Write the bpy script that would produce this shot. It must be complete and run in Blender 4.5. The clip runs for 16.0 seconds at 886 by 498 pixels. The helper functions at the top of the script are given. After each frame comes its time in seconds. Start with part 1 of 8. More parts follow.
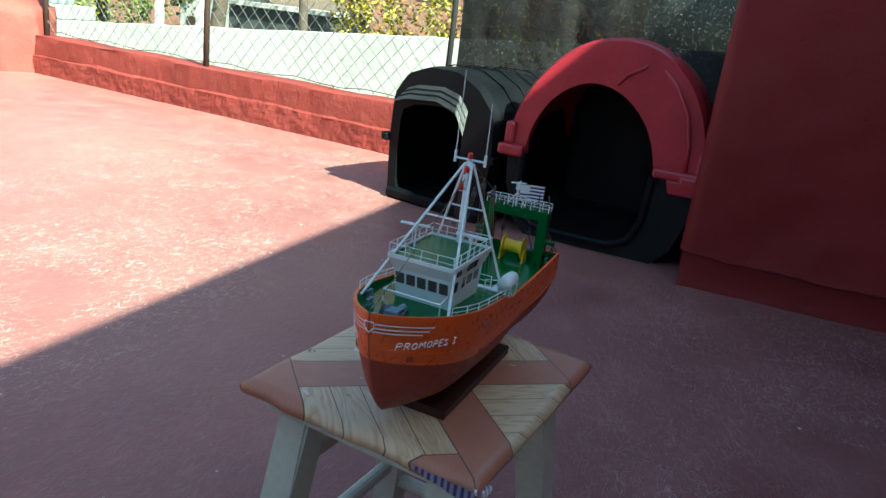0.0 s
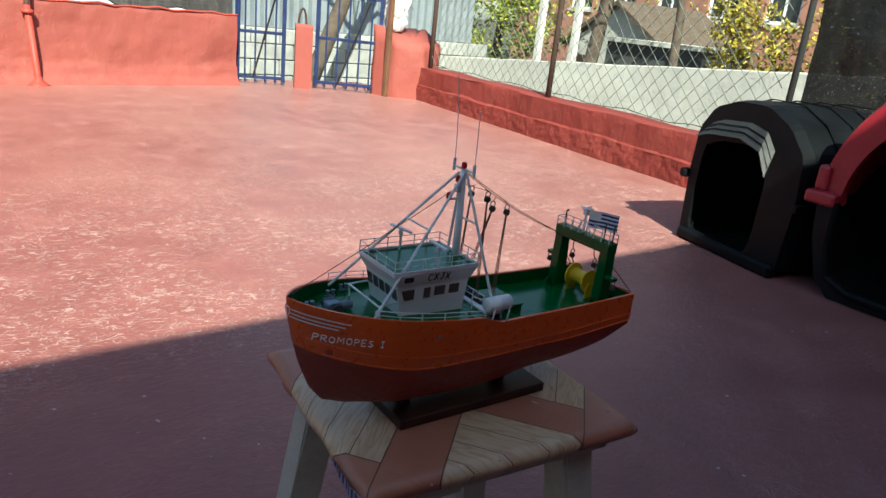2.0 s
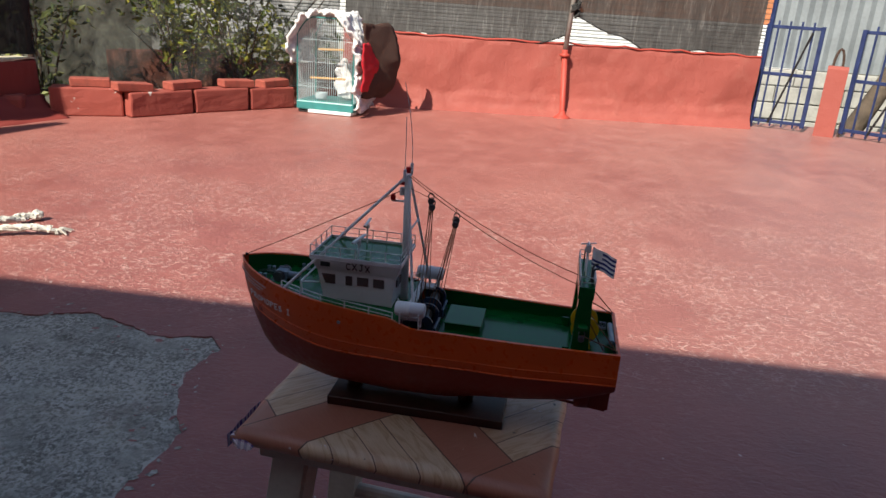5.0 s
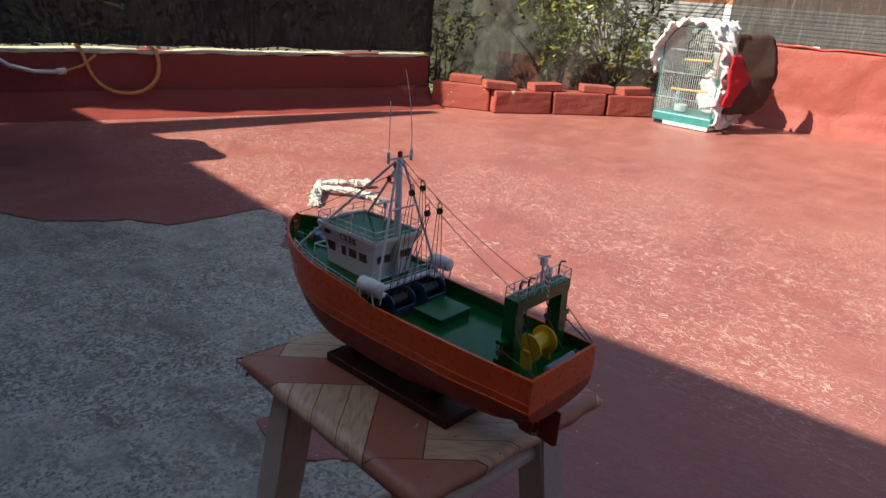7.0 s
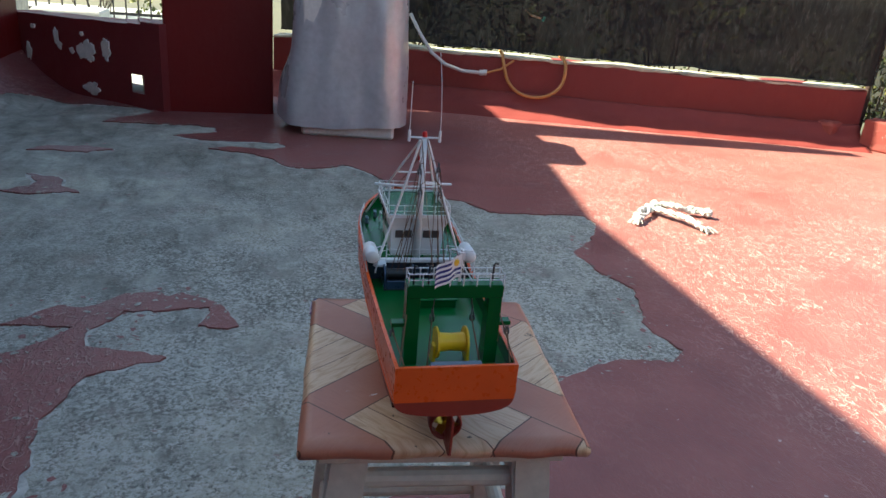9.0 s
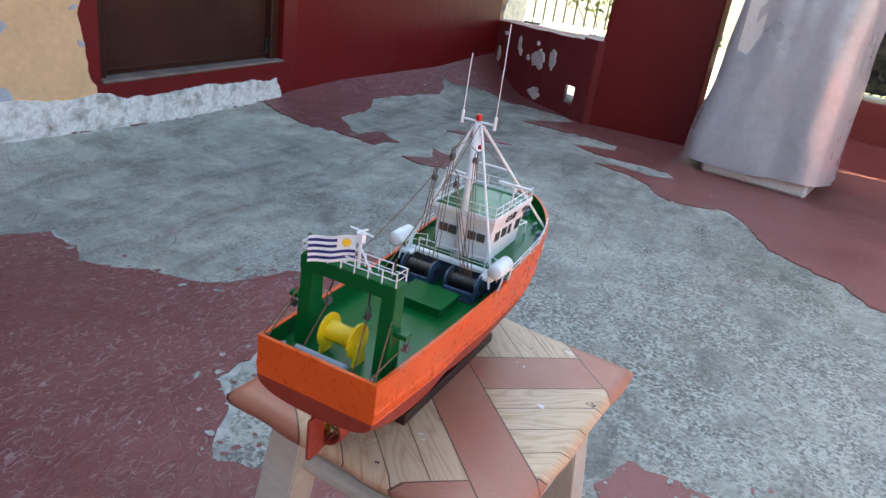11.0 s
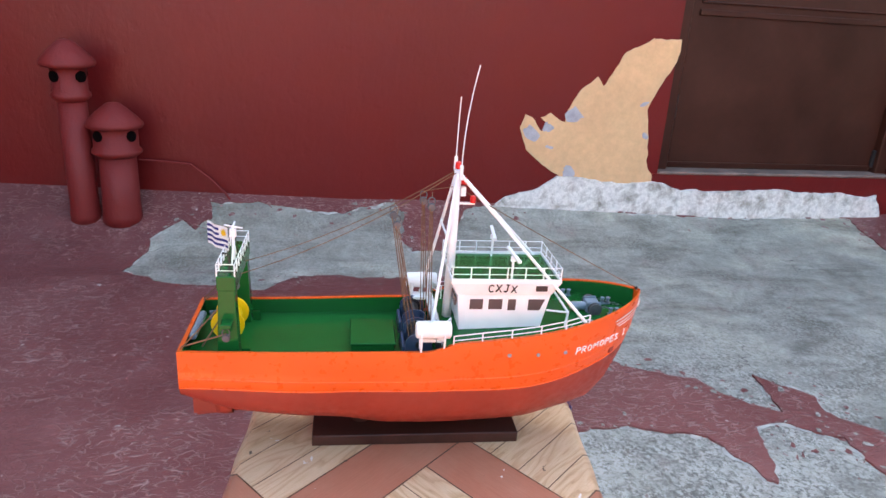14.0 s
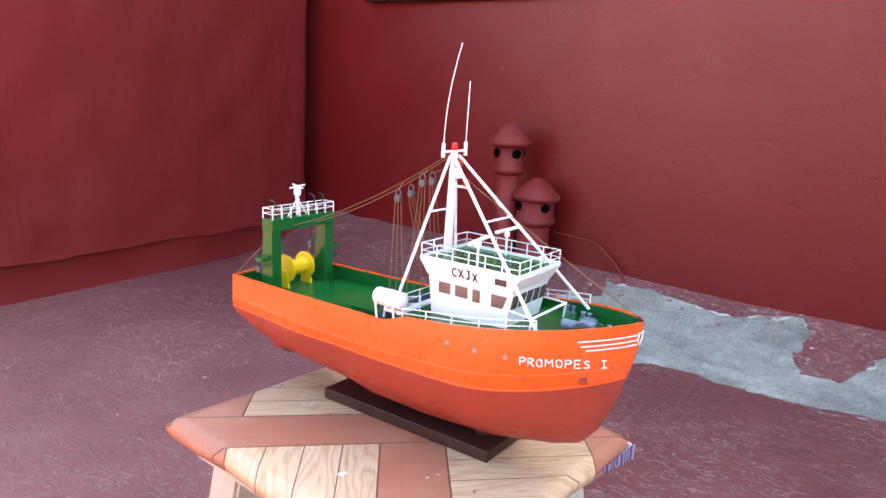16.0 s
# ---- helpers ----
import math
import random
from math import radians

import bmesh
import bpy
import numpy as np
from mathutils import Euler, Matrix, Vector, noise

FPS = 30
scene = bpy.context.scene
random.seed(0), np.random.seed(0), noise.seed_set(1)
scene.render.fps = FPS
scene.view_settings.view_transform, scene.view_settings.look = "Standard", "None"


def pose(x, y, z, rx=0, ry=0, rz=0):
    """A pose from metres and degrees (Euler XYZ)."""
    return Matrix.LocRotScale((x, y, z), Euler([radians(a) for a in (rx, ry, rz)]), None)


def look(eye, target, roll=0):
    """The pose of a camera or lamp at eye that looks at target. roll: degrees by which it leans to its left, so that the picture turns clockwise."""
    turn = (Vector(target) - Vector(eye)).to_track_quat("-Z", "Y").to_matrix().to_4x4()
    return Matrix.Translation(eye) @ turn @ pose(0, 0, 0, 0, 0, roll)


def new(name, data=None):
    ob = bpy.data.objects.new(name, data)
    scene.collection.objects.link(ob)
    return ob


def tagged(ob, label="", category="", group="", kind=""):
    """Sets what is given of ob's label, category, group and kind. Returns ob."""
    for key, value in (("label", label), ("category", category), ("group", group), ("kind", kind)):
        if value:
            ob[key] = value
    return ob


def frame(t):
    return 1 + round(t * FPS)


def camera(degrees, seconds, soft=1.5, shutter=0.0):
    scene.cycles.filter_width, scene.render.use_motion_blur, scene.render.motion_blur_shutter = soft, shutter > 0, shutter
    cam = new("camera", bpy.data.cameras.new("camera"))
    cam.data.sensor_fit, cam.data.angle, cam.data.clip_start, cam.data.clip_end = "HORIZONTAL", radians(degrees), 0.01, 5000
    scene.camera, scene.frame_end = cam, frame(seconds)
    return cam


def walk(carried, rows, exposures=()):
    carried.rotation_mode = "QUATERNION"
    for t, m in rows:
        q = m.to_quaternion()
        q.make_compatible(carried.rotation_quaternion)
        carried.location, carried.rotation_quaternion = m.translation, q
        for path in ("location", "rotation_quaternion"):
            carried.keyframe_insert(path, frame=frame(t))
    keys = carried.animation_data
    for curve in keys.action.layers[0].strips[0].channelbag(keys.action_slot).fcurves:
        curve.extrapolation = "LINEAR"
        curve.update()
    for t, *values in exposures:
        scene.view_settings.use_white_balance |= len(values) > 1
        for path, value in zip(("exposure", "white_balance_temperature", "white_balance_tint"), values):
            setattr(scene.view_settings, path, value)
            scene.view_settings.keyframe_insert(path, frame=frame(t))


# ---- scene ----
cam = camera(64.4, 16.0)
PATH = [
    (0, (0.232, -0.666, 0.794), (-0.434, 1.118, 0.183), 7.2),
    (0.5, (0.34, -0.635, 0.799), (-0.625, 1.011, 0.199), 6.0),
    (1, (0.431, -0.59, 0.806), (-0.756, 0.909, 0.22), 5.6),
    (1.5, (0.465, -0.508, 0.807), (-0.882, 0.847, 0.217), 6.2),
    (2, (0.518, -0.431, 0.806), (-0.96, 0.758, 0.174), 6.2),
    (2.5, (0.577, -0.36, 0.808), (-1.019, 0.657, 0.159), 5.2),
    (3, (0.631, -0.265, 0.814), (-1.097, 0.521, 0.184), 4.4),
    (5.5, (0.683, 0.201, 0.824), (-1.17, -0.214, 0.196), 4.3),
    (6, (0.642, 0.29, 0.825), (-1.156, -0.336, 0.214), 4.9),
    (6.5, (0.596, 0.379, 0.83), (-1.078, -0.477, 0.148), 4.9),
    (7, (0.532, 0.482, 0.833), (-0.946, -0.673, 0.138), 4.3),
    (7.5, (0.454, 0.58, 0.834), (-0.822, -0.809, 0.169), 4.0),
    (8, (0.378, 0.626, 0.831), (-0.671, -0.941, 0.166), 4.7),
    (8.5, (0.302, 0.673, 0.835), (-0.54, -0.992, 0.117), 5.8),
    (9, (0.173, 0.717, 0.83), (-0.337, -1.073, 0.098), 5.1),
    (9.5, (0.043, 0.738, 0.834), (-0.157, -1.12, 0.121), 5.5),
    (10, (-0.047, 0.696, 0.813), (0.076, -1.153, 0.06), 7.8),
    (12.5, (-0.487, 0.406, 0.804), (0.971, -0.754, 0.077), 4.5),
    (13, (-0.547, 0.306, 0.808), (1.105, -0.537, 0.06), 3.5),
    (13.5, (-0.565, 0.212, 0.806), (1.192, -0.414, 0.084), 4.0),
    (14, (-0.568, 0.12, 0.804), (1.278, -0.238, 0.121), 3.7),
    (14.5, (-0.599, 0.01, 0.798), (1.282, 0.087, 0.122), 3.0),
    (15, (-0.587, -0.102, 0.779), (1.268, 0.362, 0.191), 3.4),
    (15.5, (-0.551, -0.2, 0.746), (1.219, 0.529, 0.167), 2.5),
    (16, (-0.51, -0.314, 0.716), (1.141, 0.725, 0.272), 3.3),
]
EXPOSURES = [(0.0, 1.92, 5750, -19), (1.0, 1.36, 6200, -10), (2.0, 1.2, 6150, -6), (3.0, 0.98, 6300, 0), (6.0, 0.80, 6800, 10), (7.0, 1.08, 6900, 6), (8.0, 1.64, 6800, -5),
             (9.0, 2.15, 6800, -2), (10.0, 2.72, 6850, -5), (12.5, 3.6, 8200, 8), (14.0, 3.68, 8200, 8), (15.0, 4.03, 8100, 4), (16.0, 4.12, 7900, 8)]
walk(cam, [(t, look(eye, target, roll)) for t, eye, target, roll in PATH], EXPOSURES)

# ---- sky and sun: mid-morning sun over the roof of the house ----
SUN_TO = Vector((1.0, -0.483, 1.02)).normalized()
world = bpy.data.worlds.new("sky")
scene.world = world
world.use_nodes = True
wn = world.node_tree
sky = wn.nodes.new("ShaderNodeTexSky")
sky.sky_type = "NISHITA"
sky.sun_disc = False
sky.sun_elevation = math.asin(SUN_TO.z)
sky.sun_rotation = math.atan2(SUN_TO.x, SUN_TO.y)
sky.altitude = 50
sky.air_density = 1.0
sky.dust_density = 1.2
bg = wn.nodes["Background"]
bg.inputs["Strength"].default_value = 0.085
wn.links.new(sky.outputs[0], bg.inputs["Color"])
lamp = bpy.data.lights.new("sun", "SUN")
lamp.energy, lamp.angle, lamp.color = 5.0, radians(0.55), (1.0, 0.93, 0.80)
sun = new("sun", lamp)
sun.matrix_basis = look(SUN_TO * 30, (0, 0, 0))

# ---- materials ----
def material(name, base, rough=0.6, metal=0.0, spec=0.5):
    m = bpy.data.materials.new(name)
    m.use_nodes = True
    b = m.node_tree.nodes["Principled BSDF"]
    b.inputs["Base Color"].default_value = (*base, 1)
    b.inputs["Roughness"].default_value = rough
    b.inputs["Metallic"].default_value = metal
    b.inputs["Specular IOR Level"].default_value = spec
    return m


def node(m, kind, **values):
    n = m.node_tree.nodes.new(kind)
    for key, value in values.items():
        n.inputs[key.replace("_", " ")].default_value = value
    return n


def wire(m, a, b):
    m.node_tree.links.new(a, b)


def place_of(m, local=False):
    """Where the shaded point lies, in metres: in the world or on the thing itself."""
    if local:
        return m.node_tree.nodes.new("ShaderNodeTexCoord").outputs["Object"]
    return m.node_tree.nodes.new("ShaderNodeNewGeometry").outputs["Position"]


def ramp(m, fac, stops):
    r = m.node_tree.nodes.new("ShaderNodeValToRGB")
    els = r.color_ramp.elements
    els[0].position, els[0].color = stops[0][0], (*stops[0][1], 1)
    els[1].position, els[1].color = stops[-1][0], (*stops[-1][1], 1)
    for at, c in stops[1:-1]:
        e = els.new(at)
        e.color = (*c, 1)
    wire(m, fac, r.inputs[0])
    return r.outputs[0]


def mixed(m, fac, a, b, mode="MIX"):
    n = m.node_tree.nodes.new("ShaderNodeMix")
    n.data_type, n.blend_type = "RGBA", mode
    for value, slot in ((fac, 0), (a, 6), (b, 7)):
        if isinstance(value, (int, float)):
            n.inputs[slot].default_value = value
        elif isinstance(value, tuple):
            n.inputs[slot].default_value = (*value, 1)
        else:
            wire(m, value, n.inputs[slot])
    return n.outputs[2]


def fractal(m, where, scale, detail=6.0, rough=0.55, distort=0.0):
    n = node(m, "ShaderNodeTexNoise", Scale=scale, Detail=detail, Roughness=rough, Distortion=distort)
    wire(m, where, n.inputs["Vector"])
    return n.outputs["Fac"]


def bump(m, height, strength=0.3, distance=0.003):
    b = node(m, "ShaderNodeBump", Strength=strength, Distance=distance)
    wire(m, height, b.inputs["Height"])
    shader = m.node_tree.nodes["Principled BSDF"]
    if shader.inputs["Normal"].is_linked:
        wire(m, shader.inputs["Normal"].links[0].from_socket, b.inputs["Normal"])
    wire(m, b.outputs[0], shader.inputs["Normal"])


def colour(m, socket):
    wire(m, socket, m.node_tree.nodes["Principled BSDF"].inputs["Base Color"])


def roughness(m, socket):
    wire(m, socket, m.node_tree.nodes["Principled BSDF"].inputs["Roughness"])


def worn(name, base, rough=0.55, vary=0.18, scale=14.0, relief=0.25, distance=0.0015, local=True, spec=0.5, metal=0.0):
    """A plain coat with uneven tone at two scales and a fine grain."""
    m = material(name, base, rough, metal, spec)
    where = place_of(m, local)
    big, fine = fractal(m, where, scale), fractal(m, where, scale * 9, 4)
    dark = tuple(c * (1 - vary) for c in base)
    light = tuple(min(1, c * (1 + vary)) for c in base)
    tone = ramp(m, big, [(0.3, dark), (0.7, light)])
    colour(m, mixed(m, 1.0, tone, ramp(m, fine, [(0.3, (0.86,) * 3), (0.7, (1.0,) * 3)]), "MULTIPLY"))
    roughness(m, ramp(m, big, [(0.3, (rough * 0.85,) * 3), (0.7, (min(1, rough * 1.15),) * 3)]))
    bump(m, fine, relief, distance)
    return m


def floor_paint():
    m = material("red_floor_paint", (0.3, 0.08, 0.07), 0.6, spec=0.4)
    where = place_of(m)
    big, mid = fractal(m, where, 0.9, 5), fractal(m, where, 5.5, 8, 0.65)
    grain = fractal(m, where, 60, 6, 0.7)
    tone = ramp(m, mid, [(0.25, (0.195, 0.062, 0.056)), (0.55, (0.265, 0.092, 0.081)), (0.8, (0.35, 0.145, 0.128))])
    tone = mixed(m, ramp(m, big, [(0.4, (0,) * 3), (0.72, (0.55,) * 3)]), tone, (0.34, 0.135, 0.115))
    # the coat is darker by the house and grows unevenly paler across the open terrace
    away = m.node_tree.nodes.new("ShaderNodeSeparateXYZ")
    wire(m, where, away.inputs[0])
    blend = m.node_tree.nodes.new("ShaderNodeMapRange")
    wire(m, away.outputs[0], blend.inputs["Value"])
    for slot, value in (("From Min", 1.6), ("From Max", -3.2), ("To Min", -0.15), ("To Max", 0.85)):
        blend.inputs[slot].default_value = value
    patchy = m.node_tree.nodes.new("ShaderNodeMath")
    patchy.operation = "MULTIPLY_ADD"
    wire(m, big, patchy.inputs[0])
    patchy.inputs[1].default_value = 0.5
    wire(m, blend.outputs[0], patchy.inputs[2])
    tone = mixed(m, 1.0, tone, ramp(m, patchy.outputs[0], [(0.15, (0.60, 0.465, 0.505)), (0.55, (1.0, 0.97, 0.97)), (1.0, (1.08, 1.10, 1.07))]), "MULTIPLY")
    # sheen put into the colour: paler and less red towards the kennels
    sheen_blend = m.node_tree.nodes.new("ShaderNodeMapRange")
    wire(m, away.outputs[1], sheen_blend.inputs["Value"])
    for slot, value in (("From Min", 0.1), ("From Max", 1.1), ("To Min", 0.0), ("To Max", 1.0)):
        sheen_blend.inputs[slot].default_value = value
    tone = mixed(m, sheen_blend.outputs[0], tone, mixed(m, 1.0, tone, (1.03, 1.26, 1.30), "MULTIPLY"))
    # raised wrinkles of the coat: short crooked ridges, glints painted pale along their crests
    drawn = m.node_tree.nodes.new("ShaderNodeMapping")
    wire(m, where, drawn.inputs[0])
    drawn.inputs["Scale"].default_value = (1.5, 0.78, 1.0)
    drawn.inputs["Rotation"].default_value = (0, 0, 0.2)
    crests = []
    for scale, twist, width, breaks in ((18, 1.2, 0.0110, 19), (26, 1.0, 0.0130, 27), (38, 1.0, 0.0150, 36)):
        folds = fractal(m, drawn.outputs[0], scale, 1.0, 0.4, twist)
        line = ramp(m, folds, [(0.5 - 2 * width, (0,) * 3), (0.5 - 0.6 * width, (1,) * 3), (0.5 + 0.6 * width, (1,) * 3), (0.5 + 2 * width, (0,) * 3)])
        crests.append(mixed(m, 1.0, line, ramp(m, fractal(m, where, breaks, 1.5, 0.5), [(0.47, (0,) * 3), (0.55, (1,) * 3)]), "MULTIPLY"))
    ridge = mixed(m, 1.0, mixed(m, 1.0, crests[0], crests[1], "LIGHTEN"), crests[2], "LIGHTEN")
    where_wrinkled = ramp(m, fractal(m, where, 1.9, 6, 0.65), [(0.40, (0.05,) * 3), (0.52, (1,) * 3)])
    ridge = mixed(m, 1.0, ridge, where_wrinkled, "MULTIPLY")
    # the coat lies smooth towards the garden wall
    far_off = m.node_tree.nodes.new("ShaderNodeMapRange")
    wire(m, away.outputs[0], far_off.inputs["Value"])
    for slot, value in (("From Min", -3.3), ("From Max", -1.9), ("To Min", 0.12), ("To Max", 1.0)):
        far_off.inputs[slot].default_value = value
    ridge = mixed(m, 1.0, ridge, far_off.outputs[0], "MULTIPLY")
    middle = m.node_tree.nodes.new("ShaderNodeMath")
    middle.operation = "ADD"
    wire(m, away.outputs[0], middle.inputs[0])
    middle.inputs[1].default_value = 0.42
    apart = m.node_tree.nodes.new("ShaderNodeMath")
    apart.operation = "ABSOLUTE"
    wire(m, middle.outputs[0], apart.inputs[0])
    ridge = mixed(m, 1.0, ridge, ramp(m, apart.outputs[0], [(0.40, (0.16,) * 3), (0.68, (1.0,) * 3)]), "MULTIPLY")
    crest_glint = mixed(m, 1.0, ridge, ramp(m, grain, [(0.30, (0.45,) * 3), (0.55, (1.0,) * 3)]), "MULTIPLY")
    crest_glint = mixed(m, 1.0, crest_glint, ramp(m, patchy.outputs[0], [(0.40, (0.34,) * 3), (0.70, (0.70,) * 3)]), "MULTIPLY")
    tone = mixed(m, crest_glint, tone, (0.63, 0.43, 0.385))
    specks = ramp(m, fractal(m, where, 38, 2, 0.4), [(0.74, (0,) * 3), (0.78, (0.8,) * 3)])
    tone = mixed(m, specks, tone, (0.6, 0.5, 0.46))
    colour(m, tone)
    roughness(m, ramp(m, mid, [(0.3, (0.33,) * 3), (0.7, (0.50,) * 3)]))
    bump(m, ridge, 0.55, 0.006)
    bump(m, fractal(m, drawn.outputs[0], 40, 4, 0.62, 0.9), 0.5, 0.0065)
    bump(m, grain, 0.4, 0.002)
    return m


def bare_concrete():
    m = material("bare_concrete", (0.33, 0.33, 0.31), 0.85, spec=0.3)
    where = place_of(m)
    big, mid, fine = fractal(m, where, 1.3, 5), fractal(m, where, 9, 9, 0.7, 0.6), fractal(m, where, 110, 5, 0.7)
    # trowelled skin: soft smears of lighter and darker cement
    tone = ramp(m, mid, [(0.30, (0.190, 0.182, 0.156)), (0.5, (0.280, 0.269, 0.232)), (0.70, (0.40, 0.386, 0.335))])
    tone = mixed(m, 1.0, tone, ramp(m, big, [(0.34, (0.66, 0.645, 0.61)), (0.5, (0.96,) * 3), (0.66, (1.24, 1.22, 1.15))]), "MULTIPLY")
    # long smears left by the trowel and by mud washed along
    swept = m.node_tree.nodes.new("ShaderNodeMapping")
    wire(m, where, swept.inputs[0])
    swept.inputs["Scale"].default_value = (3.4, 0.9, 1.0)
    swept.inputs["Rotation"].default_value = (0, 0, -0.25)
    smear = fractal(m, swept.outputs[0], 3.0, 7, 0.66, 0.7)
    tone = mixed(m, 1.0, tone, ramp(m, smear, [(0.34, (0.66, 0.64, 0.62)), (0.48, (1.0,) * 3), (0.66, (1.20, 1.19, 1.17))]), "MULTIPLY")
    rosy = ramp(m, fractal(m, where, 5.0, 6, 0.7), [(0.56, (0,) * 3), (0.72, (0.45,) * 3)])
    tone = mixed(m, rosy, tone, (0.30, 0.20, 0.185))
    tone = mixed(m, 1.0, tone, ramp(m, fine, [(0.33, (0.82,) * 3), (0.5, (1,) * 3), (0.66, (1.12,) * 3)]), "MULTIPLY")
    # where the skin has come off: pale crumbs and dark pits, ragged and dense
    crumb = fractal(m, where, 125, 4, 0.62, 0.4)
    larger = fractal(m, where, 34, 6, 0.7, 0.5)
    rough_at = ramp(m, fractal(m, where, 4.2, 7, 0.68), [(0.38, (0.18,) * 3), (0.52, (1,) * 3)])
    inward = m.node_tree.nodes.new("ShaderNodeSeparateXYZ")
    wire(m, where, inward.inputs[0])
    trowel = m.node_tree.nodes.new("ShaderNodeMapRange")
    wire(m, inward.outputs[0], trowel.inputs["Value"])
    for slot, value in (("From Min", 0.35), ("From Max", 1.2), ("To Min", 1.0), ("To Max", 0.25)):
        trowel.inputs[slot].default_value = value
    toward_house = m.node_tree.nodes.new("ShaderNodeMapRange")
    wire(m, inward.outputs[1], toward_house.inputs["Value"])
    for slot, value in (("From Min", -2.3), ("From Max", -1.1), ("To Min", 0.25), ("To Max", 1.0)):
        toward_house.inputs[slot].default_value = value
    broken = mixed(m, 1.0, mixed(m, 1.0, rough_at, trowel.outputs[0], "MULTIPLY"), toward_house.outputs[0], "MULTIPLY")
    pale = ramp(m, crumb, [(0.475, (0,) * 3), (0.54, (1,) * 3)])
    pale = mixed(m, 1.0, pale, ramp(m, larger, [(0.38, (0.35,) * 3), (0.56, (1,) * 3)]), "MULTIPLY")
    dark = ramp(m, crumb, [(0.36, (1,) * 3), (0.43, (0,) * 3)])
    tone = mixed(m, mixed(m, 1.0, dark, broken, "MULTIPLY"), tone, (0.15, 0.143, 0.125))
    tone = mixed(m, mixed(m, 1.0, pale, broken, "MULTIPLY"), tone, (0.50, 0.48, 0.43))
    # hairline cracks
    veins = fractal(m, where, 3.1, 4, 0.6, 0.5)
    crack = ramp(m, veins, [(0.4975, (0,) * 3), (0.4995, (1,) * 3), (0.5005, (1,) * 3), (0.5025, (0,) * 3)])
    crack = mixed(m, 1.0, crack, ramp(m, fractal(m, where, 2.6, 3), [(0.54, (0,) * 3), (0.60, (0.8,) * 3)]), "MULTIPLY")
    tone = mixed(m, crack, tone, (0.09, 0.085, 0.08))
    left = ramp(m, fractal(m, where, 30, 3, 0.5), [(0.71, (0,) * 3), (0.75, (0.6,) * 3)])
    colour(m, mixed(m, left, tone, (0.26, 0.10, 0.09)))
    bump(m, mixed(m, 1.0, crumb, broken, "MULTIPLY"), 0.9, 0.006)
    bump(m, fine, 0.35, 0.0015)
    bump(m, mid, 0.4, 0.006)
    return m


def wall_paint(name, base, pale, rough=0.55, chips=0.0, relief=1.0):
    m = material(name, base, rough, spec=0.3)
    where = place_of(m)
    big, mid, fine = fractal(m, where, 1.1, 5), fractal(m, where, 6, 7, 0.6), fractal(m, where, 45, 6, 0.65)
    tone = ramp(m, big, [(0.32, tuple(c * 0.88 for c in base)), (0.7, tuple(c * 1.12 for c in base))])
    tone = mixed(m, ramp(m, mid, [(0.55, (0,) * 3), (0.8, (0.35,) * 3)]), tone, pale)
    if chips:
        chip = ramp(m, fractal(m, where, 7, 5, 0.6, 0.6), [(0.72 - chips, (0,) * 3), (0.735 - chips, (1,) * 3)])
        tone = mixed(m, chip, tone, (0.48, 0.46, 0.44))
    colour(m, tone)
    roughness(m, ramp(m, mid, [(0.3, (rough * 0.85,) * 3), (0.7, (rough * 1.2,) * 3)]))
    # brush and roller marks, drips and small knocks
    drawn = m.node_tree.nodes.new("ShaderNodeMapping")
    wire(m, where, drawn.inputs[0])
    drawn.inputs["Scale"].default_value = (1.0, 1.0, 0.35)
    marks = fractal(m, drawn.outputs[0], 22, 5, 0.65, 0.8)
    knocks = ramp(m, fractal(m, where, 17, 3, 0.5), [(0.28, (0.0,) * 3), (0.36, (1.0,) * 3)])
    bump(m, fine, 0.4, 0.003 * relief)
    bump(m, marks, 0.4, 0.006 * relief)
    bump(m, knocks, 0.3, 0.003 * relief)
    bump(m, mid, 0.5, 0.012 * relief)
    return m


M = {}
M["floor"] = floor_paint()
M["concrete"] = bare_concrete()
M["house_red"] = wall_paint("dark_red_wall_paint", (0.135, 0.0065, 0.0068), (0.155, 0.013, 0.013), 0.40, relief=0.55)
# house red, matt and made lighter to stand for the light on this wall
M["block_wall_lit_red"] = wall_paint("lightened_matt_red_wall_paint", (0.165, 0.0095, 0.0095), (0.19, 0.02, 0.019), 0.6)
M["parapet_red"] = wall_paint("faded_red_wall_paint", (0.275, 0.070, 0.056), (0.36, 0.15, 0.12), 0.65, relief=1.7)
# wall red darkened to paint in the shade on the parapet and low wall
M["shade_red"] = wall_paint("shaded_red_wall_paint", (0.205, 0.035, 0.029), (0.27, 0.075, 0.06), 0.7)
M["lumpy_red"] = wall_paint("lumpy_red_render", (0.225, 0.040, 0.032), (0.33, 0.11, 0.085), 0.65, relief=2.2)
M["chipped_red"] = wall_paint("chipped_red_wall_paint", (0.16, 0.022, 0.024), (0.22, 0.06, 0.055), 0.6)

def gloss_paint(name, base, rough=0.28, vary=0.08, relief=0.12, spec=0.5):
    """Hand-brushed model enamel."""
    m = material(name, base, rough, spec=spec)
    where = place_of(m, True)
    big, fine = fractal(m, where, 30, 5), fractal(m, where, 140, 3)
    colour(m, ramp(m, big, [(0.3, tuple(c * (1 - vary) for c in base)), (0.7, tuple(min(1, c * (1 + vary)) for c in base))]))
    roughness(m, ramp(m, fine, [(0.3, (rough * 0.8,) * 3), (0.7, (rough * 1.3,) * 3)]))
    bump(m, big, relief, 0.002)
    bump(m, fine, relief, 0.0002)
    return m


